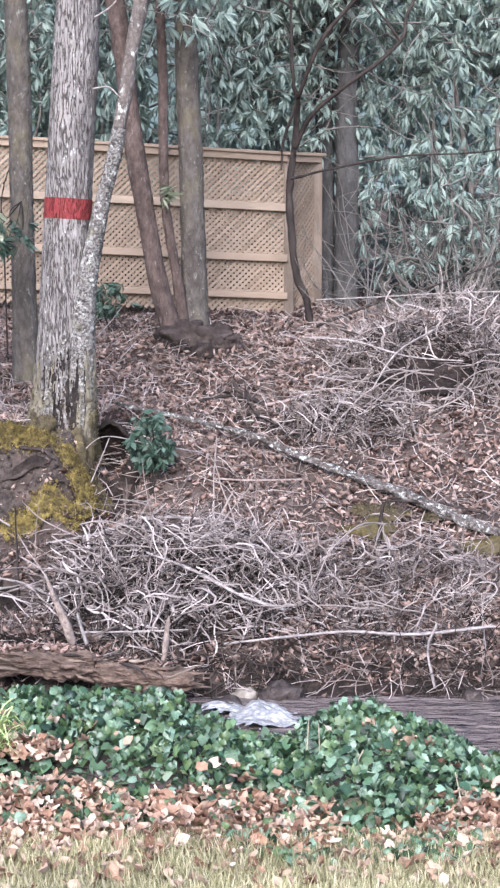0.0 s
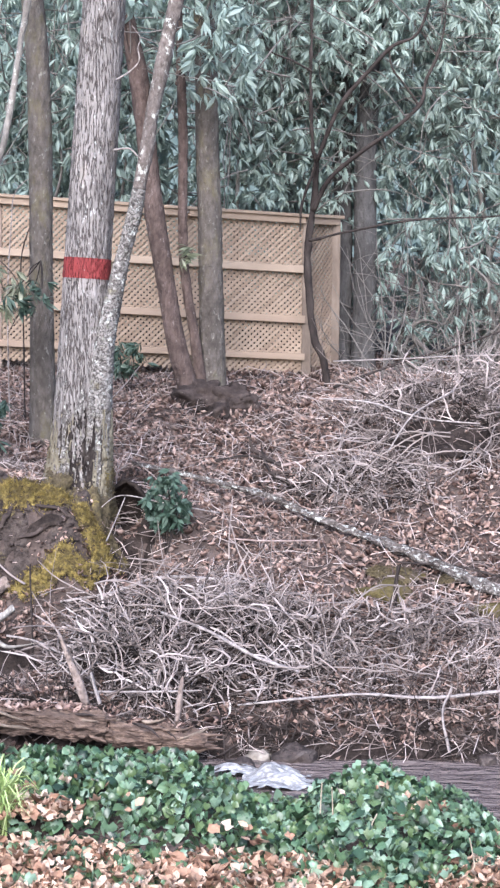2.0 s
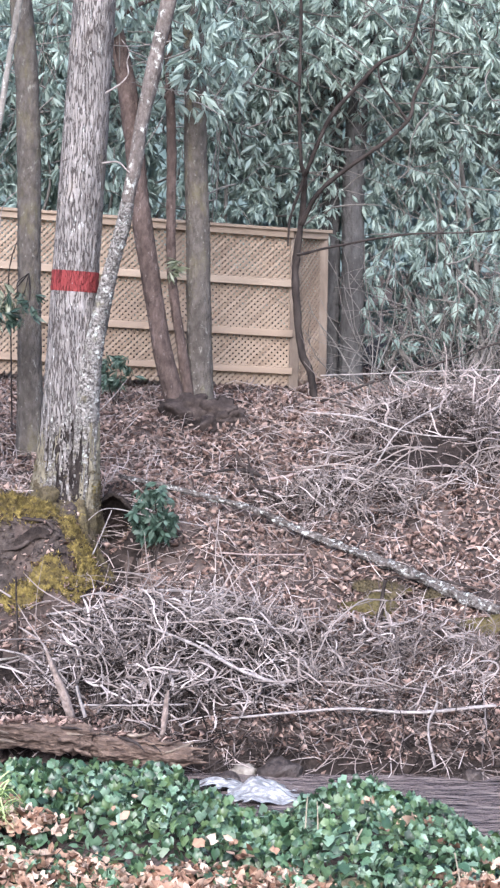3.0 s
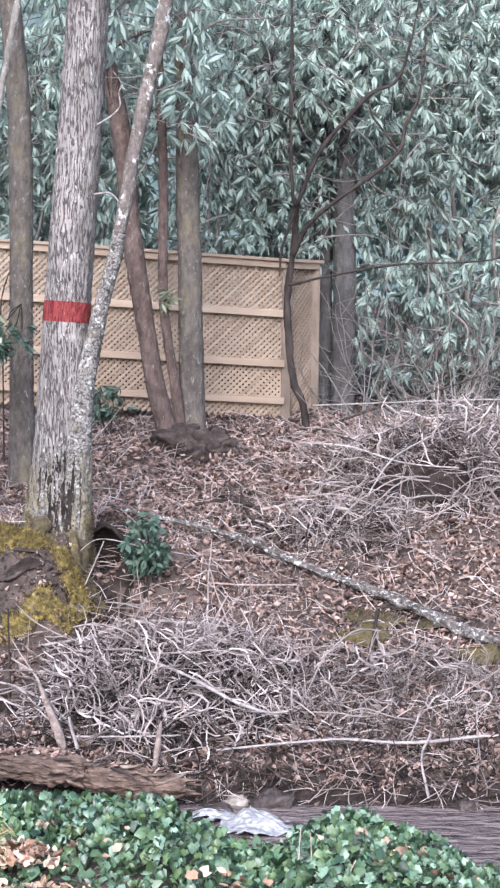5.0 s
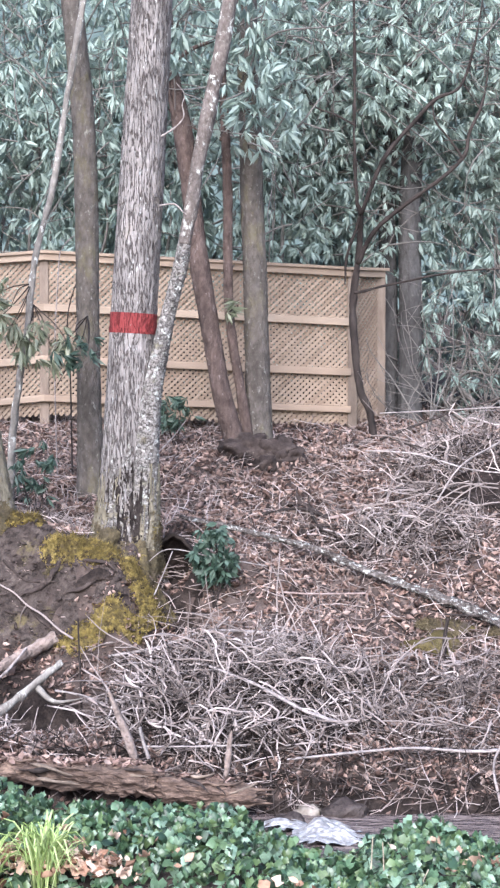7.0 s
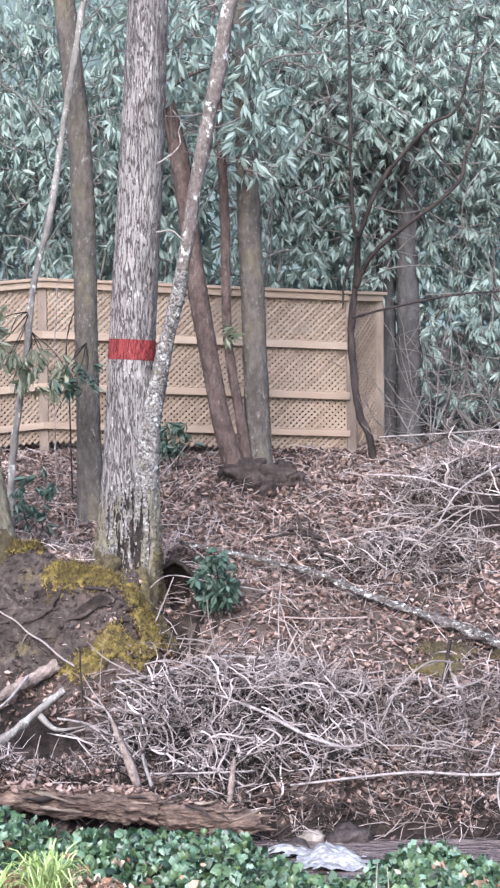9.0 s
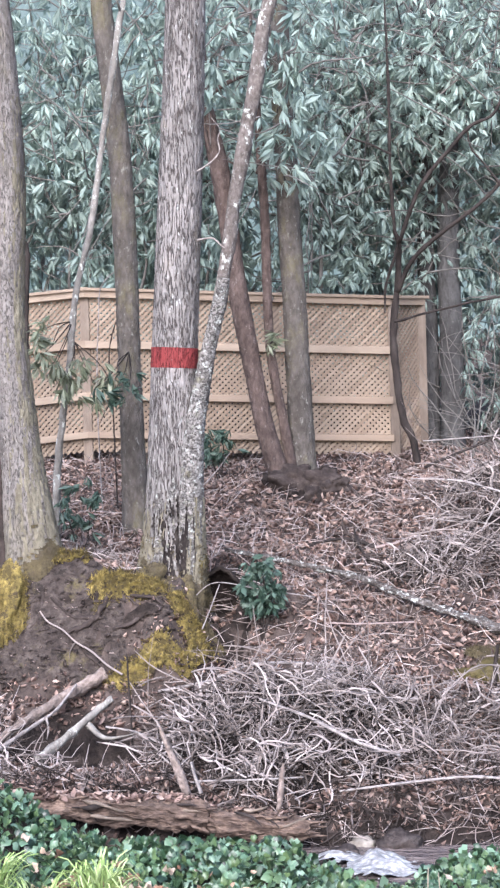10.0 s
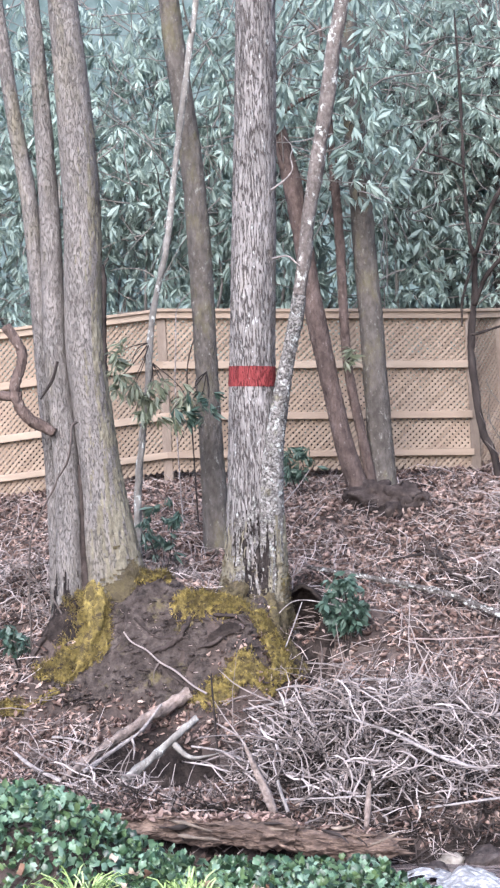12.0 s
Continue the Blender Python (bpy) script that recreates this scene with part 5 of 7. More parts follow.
def brush_pile(name, cx, cy, rx, ry, high, pieces, twigs, seed, label, lengths=(0.55, 1.5), thick=1.0, loose=0.55, arches=0, gap=None):
    r = np.random.default_rng(seed)
    t = thing(name, (cx, cy, gz(cx, cy)), label, "brush pile")

    def spot(q):
        while True:
            u, v = q.uniform(-1, 1), q.uniform(-1, 1)
            d = u * u + v * v
            if d < 1 and (gap is None or hump(cx + u * rx, cy + v * ry, *gap) < 0.45):
                return cx + u * rx, cy + v * ry, high * (1 - d) * q.uniform(0.15, 1.0) + 0.02
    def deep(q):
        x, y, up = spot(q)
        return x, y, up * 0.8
    # lower twigs coloured near-black: the pile's inner shade is in their colour
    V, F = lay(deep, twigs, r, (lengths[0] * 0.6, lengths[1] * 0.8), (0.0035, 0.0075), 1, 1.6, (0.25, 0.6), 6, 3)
    part("brushwood", V, F, M_SHADE_BRUSH, t)["kind"] = "stuff"
    V, F = lay(spot, int(twigs * loose), r, (lengths[0] * 0.7, lengths[1] * 0.85), (0.0035 * thick, 0.007 * thick), 4, 1.6, (0.35, 1.15), 8, 4, 0.42)
    part("loose_brushwood", V, F, M_LOOSE, t)["kind"] = "stuff"
    b = Vector((cx, cy, gz(cx, cy)))
    for k in range(pieces):
        x, y, up = spot(r)
        ln = r.uniform(*lengths)
        ob = new("stick", STICKS[int(r.integers(0, 24))])
        m = Matrix.Translation(Vector((x, y, gz(x, y) + up + 0.03)) - b) @ Matrix.Rotation(r.uniform(0.35, 1.15), 4, "X") @ Matrix.Rotation(r.normal(0, 1.1), 4, "Z") @ Matrix.Rotation(r.normal(0, 0.15), 4, "Y") @ Matrix.Rotation(r.normal(0, 0.35), 4, "X")
        ob.matrix_basis = m @ Matrix.Diagonal((ln, ln * r.choice((1, -1)), ln * 0.7, 1))
        ob.parent = t
    # longer branches that arch out of the heap
    for k in range(arches):
        x, y, up = spot(r)
        V, F = crooked(r, r.uniform(0.9, 1.7), r.uniform(0.005, 0.009), 0.2, 3, 9, 6, 18)
        M = turns(np.array([r.normal(0, 0.5) + (math.pi if r.uniform() < 0.5 else 0)]), np.array([r.uniform(0, 6.28)]), np.array([r.normal(0, 0.75)]))[0]
        V = V @ M.T + np.array([x, y, gz(x, y) + up + 0.10])
        V[:, 2] = np.maximum(V[:, 2], ground_z(V[:, 0], V[:, 1]) + 0.01)
        part("branch", V, F, M_LOOSE, t)
    return t


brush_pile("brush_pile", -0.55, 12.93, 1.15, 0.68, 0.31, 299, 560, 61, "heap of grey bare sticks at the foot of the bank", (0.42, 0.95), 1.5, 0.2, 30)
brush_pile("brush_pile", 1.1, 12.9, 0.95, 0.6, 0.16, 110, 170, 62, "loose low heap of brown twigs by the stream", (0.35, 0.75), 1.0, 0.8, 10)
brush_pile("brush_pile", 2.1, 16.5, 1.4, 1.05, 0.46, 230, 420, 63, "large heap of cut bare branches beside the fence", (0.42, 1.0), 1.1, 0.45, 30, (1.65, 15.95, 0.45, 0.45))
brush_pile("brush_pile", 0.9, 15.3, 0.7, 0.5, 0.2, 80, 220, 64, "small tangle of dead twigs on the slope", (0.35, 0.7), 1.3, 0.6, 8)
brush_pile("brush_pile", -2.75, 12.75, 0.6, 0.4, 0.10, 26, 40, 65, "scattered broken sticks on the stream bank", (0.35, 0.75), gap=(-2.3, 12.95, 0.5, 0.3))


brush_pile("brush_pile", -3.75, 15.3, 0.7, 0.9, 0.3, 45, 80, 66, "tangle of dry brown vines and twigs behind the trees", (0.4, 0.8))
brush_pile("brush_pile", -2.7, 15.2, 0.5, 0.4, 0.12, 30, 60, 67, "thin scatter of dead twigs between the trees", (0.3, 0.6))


def branch(path, material, label, name="branch", sides=8, n=26, twigs=(), knobby=1.0):
    V, F = stem(path, n, sides, lambda ang, P_, R: R[:, None] * knobby * (0.16 * np.sin(2 * ang + 1) + 0.16 * waves(P_[:, 0:1] * 9 + P_[:, 2:3] * 7, ang[None, :] * 1.5, 51, 4)))
    if not twigs:
        return solid(name, V, faces(F), material, label, name.replace("_", " "), "" if name != "branch" else "branches on the ground")
    t = thing(name, path[0][:3], label, "branch", "branches on the ground")
    part("main_stem", V, faces(F), material, t)
    for p in twigs:
        V, F = stem(p, 12, 6)
        part("twig", V, faces(F), material, t)
    return t


def dead_leaf():
    """A curled dead leaf, pointed at both ends."""
    V = [(-0.5, 0, 0.05), (-0.22, -0.24, 0.10), (-0.2, 0, 0), (-0.22, 0.24, 0.12), (0.15, -0.27, 0.12), (0.15, 0, 0.0), (0.15, 0.25, 0.08), (0.5, 0.03, 0.14)]
    F = [(0, 1, 2, 2), (0, 2, 3, 3), (1, 4, 5, 2), (2, 5, 6, 3), (4, 7, 5, 5), (5, 7, 6, 6)]
    return np.array(V, float), F


def tri_leaf():
    V, F = dead_leaf()
    T = []
    for a, b, c, d in F:
        T.append((a, b, c))
        if c != d:
            T.append((a, c, d))
    return V, np.array(T)


def litter():
    r = np.random.default_rng(71)
    n = 72000
    y = 12.1 + 10 * r.uniform(0, 1, n) ** 1.15
    x = r.uniform(-1, 1, n) * (2.6 + 0.17 * y) - 0.9
    y[:900] = r.uniform(12.0, 12.4, 900)
    keep = waves(x, y, 72, 1.8) + r.normal(0, 0.8, n) > -1.3
    keep &= (hump(x, y, -1.08, 14.1, 0.2, 0.22) < 0.5) & (hump(x, y, -1.22, 14.85, 0.22, 0.5) < 0.42) & (hump(x, y, -2.35, 13.95, 0.95, 0.42) + 0.10 * r.normal(0, 1, n) < 0.42) & (hump(x, y, -2.25, 12.95, 0.7, 0.27) + 0.15 * r.normal(0, 1, n) < 0.5) & (hump(x, y, -0.5, 17.5, 0.42, 0.22) + 0.15 * r.normal(0, 1, n) < 0.55)
    # few leaves under the brush
    keep &= (hump(x, y, -0.6, 12.85, 0.95, 0.55) + hump(x, y, 1.7, 16.3, 0.9, 0.7) < 0.35) | (r.uniform(0, 1, n) < 0.22)
    x, y = x[keep], y[keep]
    m = len(x)
    z = ground_z(x, y) + r.uniform(0.0, 0.035, m)
    T = turns(np.zeros(m), np.full(m, 0.38), np.zeros(m)) @ turns(r.uniform(0, 6.28, m), r.normal(0, 0.9, m), r.normal(0, 0.8, m))
    V, F = spread(*tri_leaf(), np.c_[x, y, z], T, r.uniform(0.025, 0.095, (m, 1)) * np.c_[np.ones(m), r.uniform(0.12, 0.8, m), r.uniform(1.0, 5.0, m)])
    m = 520
    x = r.uniform(-2.65, -0.55, m)
    y = r.uniform(11.84, 12.0, m)
    z = np.interp(x, [-2.75, -1.9, -1.26, -1.1, -0.5], [0.075, 0.01, 0.005, -0.09, -0.14]) - 1.6 * np.abs(y - 11.9) ** 1.3 + r.uniform(0, 0.02, m)
    V2, F2 = spread(*tri_leaf(), np.c_[x, y, z], turns(r.uniform(0, 6.28, m), r.normal(0, 0.6, m), r.normal(0, 0.5, m)), r.uniform(0.05, 0.10, (m, 1)) * np.c_[np.ones(m), r.uniform(0.4, 0.9, m), r.uniform(0.8, 2.0, m)])
    V, F = join([(V, F), (V2, F2)])
    solid("leaf_litter", V, F, M_LITTER, "layer of fallen brown leaves over the wooded slope", "dead leaves", kind="stuff", base=(0, 15, 1.2))

    def spot(q):
        while True:
            yy = 12.05 + 9 * q.uniform(0, 1) ** 1.3
            xx = q.uniform(-1, 1) * (2.4 + 0.16 * yy) - 0.9
            if hump(xx, yy, -2.25, 12.95, 0.7, 0.3) + hump(xx, yy, -2.35, 13.9, 1.0, 0.45) < 0.33 and hump(xx, yy, -0.6, 12.9, 1.0, 0.6) < 0.3 + 0.5 * q.uniform() ** 3:
                return xx, yy, q.uniform(0.0, 0.05)
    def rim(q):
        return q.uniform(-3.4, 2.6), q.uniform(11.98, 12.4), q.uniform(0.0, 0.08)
    # dark twigs along the waterline paint the shade below the bank's edge
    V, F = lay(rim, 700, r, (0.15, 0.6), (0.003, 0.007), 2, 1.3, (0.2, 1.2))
    solid("bank_twigs", V, F, M_SHADE_BRUSH, "twigs and roots along the undercut bank, darkened as shade under it", "twigs", kind="stuff", base=(0, 12.2, -0.1))
    V, F = lay(spot, 11500, r, (0.12, 0.6), (0.0028, 0.006), 0, 1.4, (0.25, 0.7), 5, 3)
    solid("twig_litter", V, F, M_TWIG, "thin grey twigs strewn over the dead leaves", "twigs", kind="stuff", base=(0, 15, 1.2))


litter()

# fallen pole and single branches
branch([(-1.22, 15.40, 1.44, 0.017), (-0.82, 15.25, 1.375, 0.022), (-0.25, 14.97, 1.27, 0.026), (0.05, 14.85, 1.20, 0.027), (0.44, 14.60, 1.055, 0.027), (0.80, 14.36, 0.945, 0.029), (1.09, 14.2, 0.86, 0.040), (1.37, 14.05, 0.77, 0.039), (1.61, 13.83, 0.68, 0.042), (1.89, 13.6, 0.595, 0.042), (2.6, 13.1, 0.45, 0.043)],
       M_POLE, "long fallen pole with lichened bark lying down the slope", "fallen_pole", 22, 220, knobby=2.4)


def rod(pts, r0, r1, material, label, name="branch", twigs=()):
    n = len(pts)
    rows = [(*p, 0.78 * (r0 + (r1 - r0) * i / (n - 1))) for i, p in enumerate(pts)]
    tw = [[(*p, r1 * (0.7 - 0.25 * i)) for i, p in enumerate(q)] for q in twigs]
    return branch(rows, material, label, name, 9, 12 * n, tw, 1.6)


PALE = "bare pale grey branch lying on the stream bank"
rod([(-2.64, 13.8, 1.11), (-2.57, 13.76, 1.03), (-2.44, 13.7, 0.965), (-2.33, 13.67, 0.87), (-2.20, 13.62, 0.80), (-2.06, 13.57, 0.69), (-1.93, 13.51, 0.62)], 0.007, 0.012, M_STICK, "bare pale stick leaning on the mossy bank", twigs=([(-2.33, 13.67, 0.87), (-2.37, 13.64, 0.80), (-2.38, 13.62, 0.72)],))
rod([(-1.98, 13.22, 0.475), (-2.14, 13.03, 0.36), (-2.32, 12.86, 0.22), (-2.49, 12.68, 0.105)], 0.032, 0.042, M_BIRCH, "thick pale broken branch on the bank", twigs=([(-2.15, 13.03, 0.32), (-2.02, 12.98, 0.22), (-1.86, 12.9, 0.24), (-1.7, 12.9, 0.28)],))
rod([(-2.08, 13.55, 0.62), (-2.22, 13.44, 0.55), (-2.35, 13.30, 0.50), (-2.55, 13.07, 0.39), (-2.73, 12.89, 0.29), (-2.92, 12.57, 0.16)], 0.064, 0.030, M_DEADWOOD, "brown forked dead branch on the bank", twigs=([(-2.62, 13.0, 0.34), (-2.72, 12.84, 0.30), (-2.84, 12.66, 0.16)],))
rod([(-2.27, 13.30, 0.58), (-2.39, 13.06, 0.43), (-2.48, 12.97, 0.37), (-2.64, 12.82, 0.28), (-2.78, 12.63, 0.2)], 0.012, 0.018, M_CHIPGREY, "thin forked grey branch over the dark bank", twigs=([(-2.46, 12.98, 0.38), (-2.44, 12.95, 0.30), (-2.45, 12.93, 0.22)],))
rod([(-3.38, 12.93, 0.30), (-3.18, 12.75, 0.21), (-2.95, 12.61, 0.14)], 0.016, 0.022, M_CHIPGREY, PALE)
rod([(-3.14, 13.18, 0.37), (-3.0, 13.16, 0.36), (-2.84, 13.13, 0.31)], 0.014, 0.012, M_CHIPGREY, PALE)
rod([(-2.43, 12.34, 0.0), (-2.31, 12.5, 0.02), (-2.03, 12.55, 0.04)], 0.018, 0.014, M_TWIG1, "brown dead stick low on the bank")
rod([(-2.0, 13.0, 0.30), (-1.75, 12.95, 0.26), (-1.5, 12.85, 0.16)], 0.012, 0.010, M_CHIPGREY, "curved grey stick over the dark hollow")
rod([(-1.63, 13.39, 0.50), (-1.23, 13.5, 0.56), (-0.87, 13.67, 0.66), (-0.41, 13.63, 0.66), (0.04, 13.59, 0.62)], 0.013, 0.018, M_CHIPGREY, "long curved grey branch on top of the brush")
rod([(-0.79, 12.86, 0.52), (-0.4, 12.63, 0.41), (-0.07, 12.4, 0.28), (0.25, 12.25, 0.2)], 0.013, 0.017, M_CHIPGREY, "curved grey branch across the brush heap")
rod([(-1.23, 12.22, 0.04), (-0.82, 12.2, 0.05), (-0.45, 12.22, 0.06)], 0.010, 0.008, M_CHIPGREY, PALE)
rod([(-0.19, 12.15, -0.03), (0.22, 12.18, 0.01), (0.72, 12.2, 0.05), (1.21, 12.2, 0.03), (1.8, 12.25, 0.08)], 0.010, 0.017, M_CHIPGREY, "long thin pale pole along the water's edge")
rod([(1.06, 14.85, 1.60), (1.30, 15.08, 1.92), (1.69, 15.48, 2.12)], 0.010, 0.014, M_CHIPGREY, "pale forked branch against the brush heap")
rod([(0.49, 15.9, 2.02), (0.94, 15.7, 2.0), (1.42, 15.32, 1.88), (1.92, 15.25, 1.84)], 0.012, 0.010, M_CHIPGREY, "pale bare branch on the brush heap")
rod([(0.66, 17.0, 2.34), (1.28, 17.0, 2.37), (2.32, 17.0, 2.42), (3.2, 17.0, 2.4)], 0.009, 0.011, M_CHIPGREY, "long pale sapling on top of the brush heap")
rod([(0.67, 17.2, 2.07), (1.3, 17.2, 2.31), (2.04, 17.2, 2.54), (2.6, 17.2, 2.75)], 0.02, 0.012, M_DARKWOOD, "dark bare branch rising from the brush heap")
rod([(-1.61, 17.7, 1.92), (-1.45, 17.8, 2.1), (-1.34, 17.9, 2.25)], 0.010, 0.006, M_CHIPGREY, "pale twig leaning by the fence")
rod([(1.36, 12.12, 0.13), (1.29, 12.08, -0.06), (1.34, 12.02, -0.33)], 0.012, 0.016, M_CHIPGREY, "pale stick standing in the stream bank")
rod([(-1.42, 14.2, 1.14), (-1.22, 14.2, 1.27), (-0.84, 14.1, 1.22), (-0.39, 14.3, 1.12)], 0.005, 0.008, M_CHIPGREY, "thin bowed twig by the tree")
rod([(-1.18, 14.15, 1.26), (-1.26, 14.0, 1.05), (-1.35, 13.9, 0.84)], 0.006, 0.007, M_CHIPGREY, "thin twig leaning in the hollow")
rod([(-0.43, 14.25, 0.92), (-0.04, 14.2, 0.90), (0.44, 14.25, 0.90)], 0.012, 0.010, M_TWIG1, PALE)
rod([(-0.71, 14.65, 1.10), (-0.4, 14.6, 1.08), (-0.12, 14.6, 1.05)], 0.008, 0.011, M_TWIG1, PALE)
rod([(1.09, 14.0, 0.76), (1.56, 13.95, 0.74), (1.93, 13.8, 0.68)], 0.010, 0.014, M_DARKWOOD, "dark dead branch on the slope")
rod([(-1.82, 13.0, 0.86), (-1.81, 13.0, 0.6), (-1.79, 13.0, gz(-1.79, 13.0) - 0.05)], 0.008, 0.014, M_DARKWOOD, "dark upright twig stuck in the bank", "upright_twig")
branch([(-1.475, 12.12, 0.46, 0.006), (-1.462, 12.115, 0.43, 0.016), (-1.42, 12.11, 0.33, 0.024), (-1.38, 12.1, 0.23, 0.032), (-1.33, 12.09, 0.11, 0.036), (-1.28, 12.07, -0.02, 0.036)], M_DEADWOOD, "split yellowish slab of wood leaning on the log", "wood_slab", 9, 34)
rod([(-1.225, 11.85, 0.26), (-1.2, 11.85, 0.16), (-1.16, 11.84, 0.04)], 0.014, 0.018, M_CHIPGREY, "short pale broken stick by the log")
branch([(-0.580, 11.96, 0.22, 0.006), (-0.587, 11.95, 0.17, 0.018), (-0.595, 11.94, 0.1, 0.022), (-0.605, 11.92, 0.0, 0.026), (-0.62, 11.9, -0.1, 0.02)], M_DEADWOOD, "broken upright stub on the log", "wood_stub", 9, 24)
rod([(-2.22, 17.2, 3.96), (-2.39, 17.1, 3.65), (-2.48, 17.1, 3.31), (-2.46, 17.1, 2.84), (-2.44, 17.1, gz(-2.44, 17.1) - 0.05)], 0.006, 0.012, M_DARKWOOD, "dark thin bent sapling beside the trunk", "sapling",
    twigs=([(-2.46, 17.1, 2.84), (-2.55, 17.1, 2.7), (-2.62, 17.1, 2.55)], [(-2.4, 17.1, 3.6), (-2.3, 17.1, 3.68), (-2.2, 17.1, 3.7)]))
rod([(-2.58, 17.0, gz(-2.58, 17.0) - 0.05), (-2.6, 17.0, 2.9), (-2.56, 17.0, 3.71), (-2.52, 17.0, 3.99), (-2.34, 17.0, 4.15), (-2.13, 17.0, 4.21)], 0.010, 0.006, M_CHIPGREY, "pale arching sapling behind the trees", "sapling")
rod([(-3.6, 18.4, gz(-3.6, 18.4) - 0.05), (-3.58, 18.4, 3.0), (-3.57, 18.4, 3.8), (-3.54, 18.4, 4.5), (-3.66, 18.4, 4.6)], 0.05, 0.045, M_DARKWOOD, "dark dead snag before the fence", "snag")
rod([(-2.985, 14.0, 2.86), (-3.01, 13.93, 2.826), (-3.03, 13.93, 2.676), (-3.072, 13.93, 2.528), (-3.156, 13.93, 2.396), (-3.19, 13.93, 2.322), (-3.309, 13.93, 2.116), (-3.42, 13.9, 1.8), (-3.45, 13.9, gz(-3.45, 13.9) - 0.02)], 0.014, 0.009, M_STICK, "thin pale vine looping from the tree", "vine")
rod([(-3.676, 13.9, 1.755), (-3.468, 13.9, 1.61), (-3.276, 13.9, 1.445), (-3.15, 13.88, gz(-3.15, 13.88) + 0.02)], 0.008, 0.010, M_STICK, "thin bent stick leaning on the tree's foot")
rod([(-3.854, 14.6, 1.845), (-3.657, 14.6, 1.885), (-3.428, 14.6, 1.922), (-3.3, 14.55, 1.93)], 0.008, 0.010, M_STICK, "thin bent stick behind the tree's foot")


def fallen_log():
    t = thing("log", (-1.5, 11.9, -0.3), "rotten brown log lying along the water's edge", "log")
    grain = lambda ang, P_, R: R[:, None] * (0.22 * waves(P_[:, 0:1] * 4.0, ang[None, :] * 0.8, 41, 4) + 0.20 * waves(P_[:, 0:1] * 11, ang[None, :] * 2, 42, 4) + 0.05 * np.sin(ang[None, :] * 9 + 2.5 * np.sin(P_[:, 0:1] * 4)))
    for P in ([(-2.75, 11.97, 0.02, 0.05), (-2.3, 11.93, -0.05, 0.075), (-1.9, 11.9, -0.08, 0.085), (-1.5, 11.88, -0.11, 0.09), (-1.26, 11.86, -0.11, 0.118), (-1.12, 11.87, -0.14, 0.085)],
              [(-1.16, 11.90, -0.17, 0.07), (-0.97, 11.88, -0.185, 0.088), (-0.7, 11.87, -0.21, 0.088), (-0.48, 11.86, -0.225, 0.080), (-0.40, 11.86, -0.235, 0.05)]):
        q = spline(P, 90)
        V, F = tube(q[:, :3], q[:, 3], 40, grain)
        part("log_body", V, faces(F), M_LOG, t)
    rr = np.random.default_rng(43)
    for k in range(34):
        x = rr.uniform(-2.6, -0.5)
        f = (x + 2.75) / 2.33
        z = 0.06 - 0.22 * f + rr.uniform(-0.09, 0.05)
        P = wander(rr, (x, 11.80 + rr.uniform(-0.03, 0.06), z), (1, rr.normal(0, 0.15), rr.normal(-0.08, 0.2)), rr.uniform(0.08, 0.34), 6, 0.2)
        V, F = stem(np.c_[P, rr.uniform(0.006, 0.017) * np.array([0.4, 1, 1, 0.9, 0.7, 0.2])], 16, 7, lambda ang, P_, R: 0.3 * R[:, None] * np.sin(2 * ang + 30 * P_[:, 0:1]))
        part("bark_strip", V, faces(F), (M_LOG, M_CHIP, M_DARKWOOD, M_LOG)[k % 4], t)
    for k in range(9):
        a = 6.28 * k / 9
        o = np.array([-0.46, 11.86 + 0.05 * math.cos(a), -0.22 + 0.055 * math.sin(a)])
        e_ = o + np.array([rr.uniform(0.06, 0.2), rr.normal(0, 0.02), rr.normal(-0.01, 0.02)])
        V, F = stem([(*o, 0.018), (*(0.5 * (o + e_)), 0.014), (*e_, 0.003)], 8, 6)
        part("splinter", V, faces(F), M_LOG, t)


fallen_log()


def stone(x, y, z, a, b, c, seed, label="dark wet stone in the stream", mat_=None):
    bm = bmesh.new()
    bmesh.ops.create_icosphere(bm, subdivisions=3, radius=1)
    V = []
    for v in bm.verts:
        d = v.co.normalized()
        k = 1 + 0.45 * noise.noise(d * 1.6 + Vector((seed, 0, 0))) + 0.22 * noise.noise(d * 4.2 + Vector((0, seed, 0)))
        V.append((x + d.x * a * k, y + d.y * b * k, z + d.z * c * k))
    F = [tuple(v.index for v in f.verts) for f in bm.faces]
    bm.free()
    return solid("stone", V, F, mat_ or M_ROCK, label, "stone", "stones in the stream")


for k, (x, y, a) in enumerate(((-0.16, 11.72, 0.11), (0.22, 11.98, 0.15), (-0.03, 12.02, 0.09), (1.6, 11.97, 0.08), (-1.9, 11.6, 0.12))):
    stone(x, y, -0.38 + 0.1 * a, a, a * 0.8, a * 0.55, k + 3, *(("pale tan stone at the water's edge", M_PALESTONE) if k == 2 else ()))
stone(1.0, 13.75, 0.50, 0.24, 0.2, 0.13, 31, "stone on the slope covered in yellow-green moss", M_MOSS_DULL)
stone(1.9, 13.45, 0.42, 0.2, 0.16, 0.12, 33, "stone on the slope covered in yellow-green moss", M_MOSS_DULL)
rod([(1.07, 13.5, 0.80), (1.05, 13.5, 0.66), (1.04, 13.5, 0.45)], 0.02, 0.028, M_DARKWOOD, "short dark stub in the slope", "wood_stub")
moss_mat("moss", 1.12, 13.93, 0.30, 0.10, 99, M_MOSSROOT, None, 0.04)
moss_mat("moss", 1.50, 13.86, 0.14, 0.07, 100, M_MOSSROOT, None, 0.04)
moss_mat("moss", -1.05, 14.75, 0.16, 0.12, 98, M_MOSS, None, 0.05)
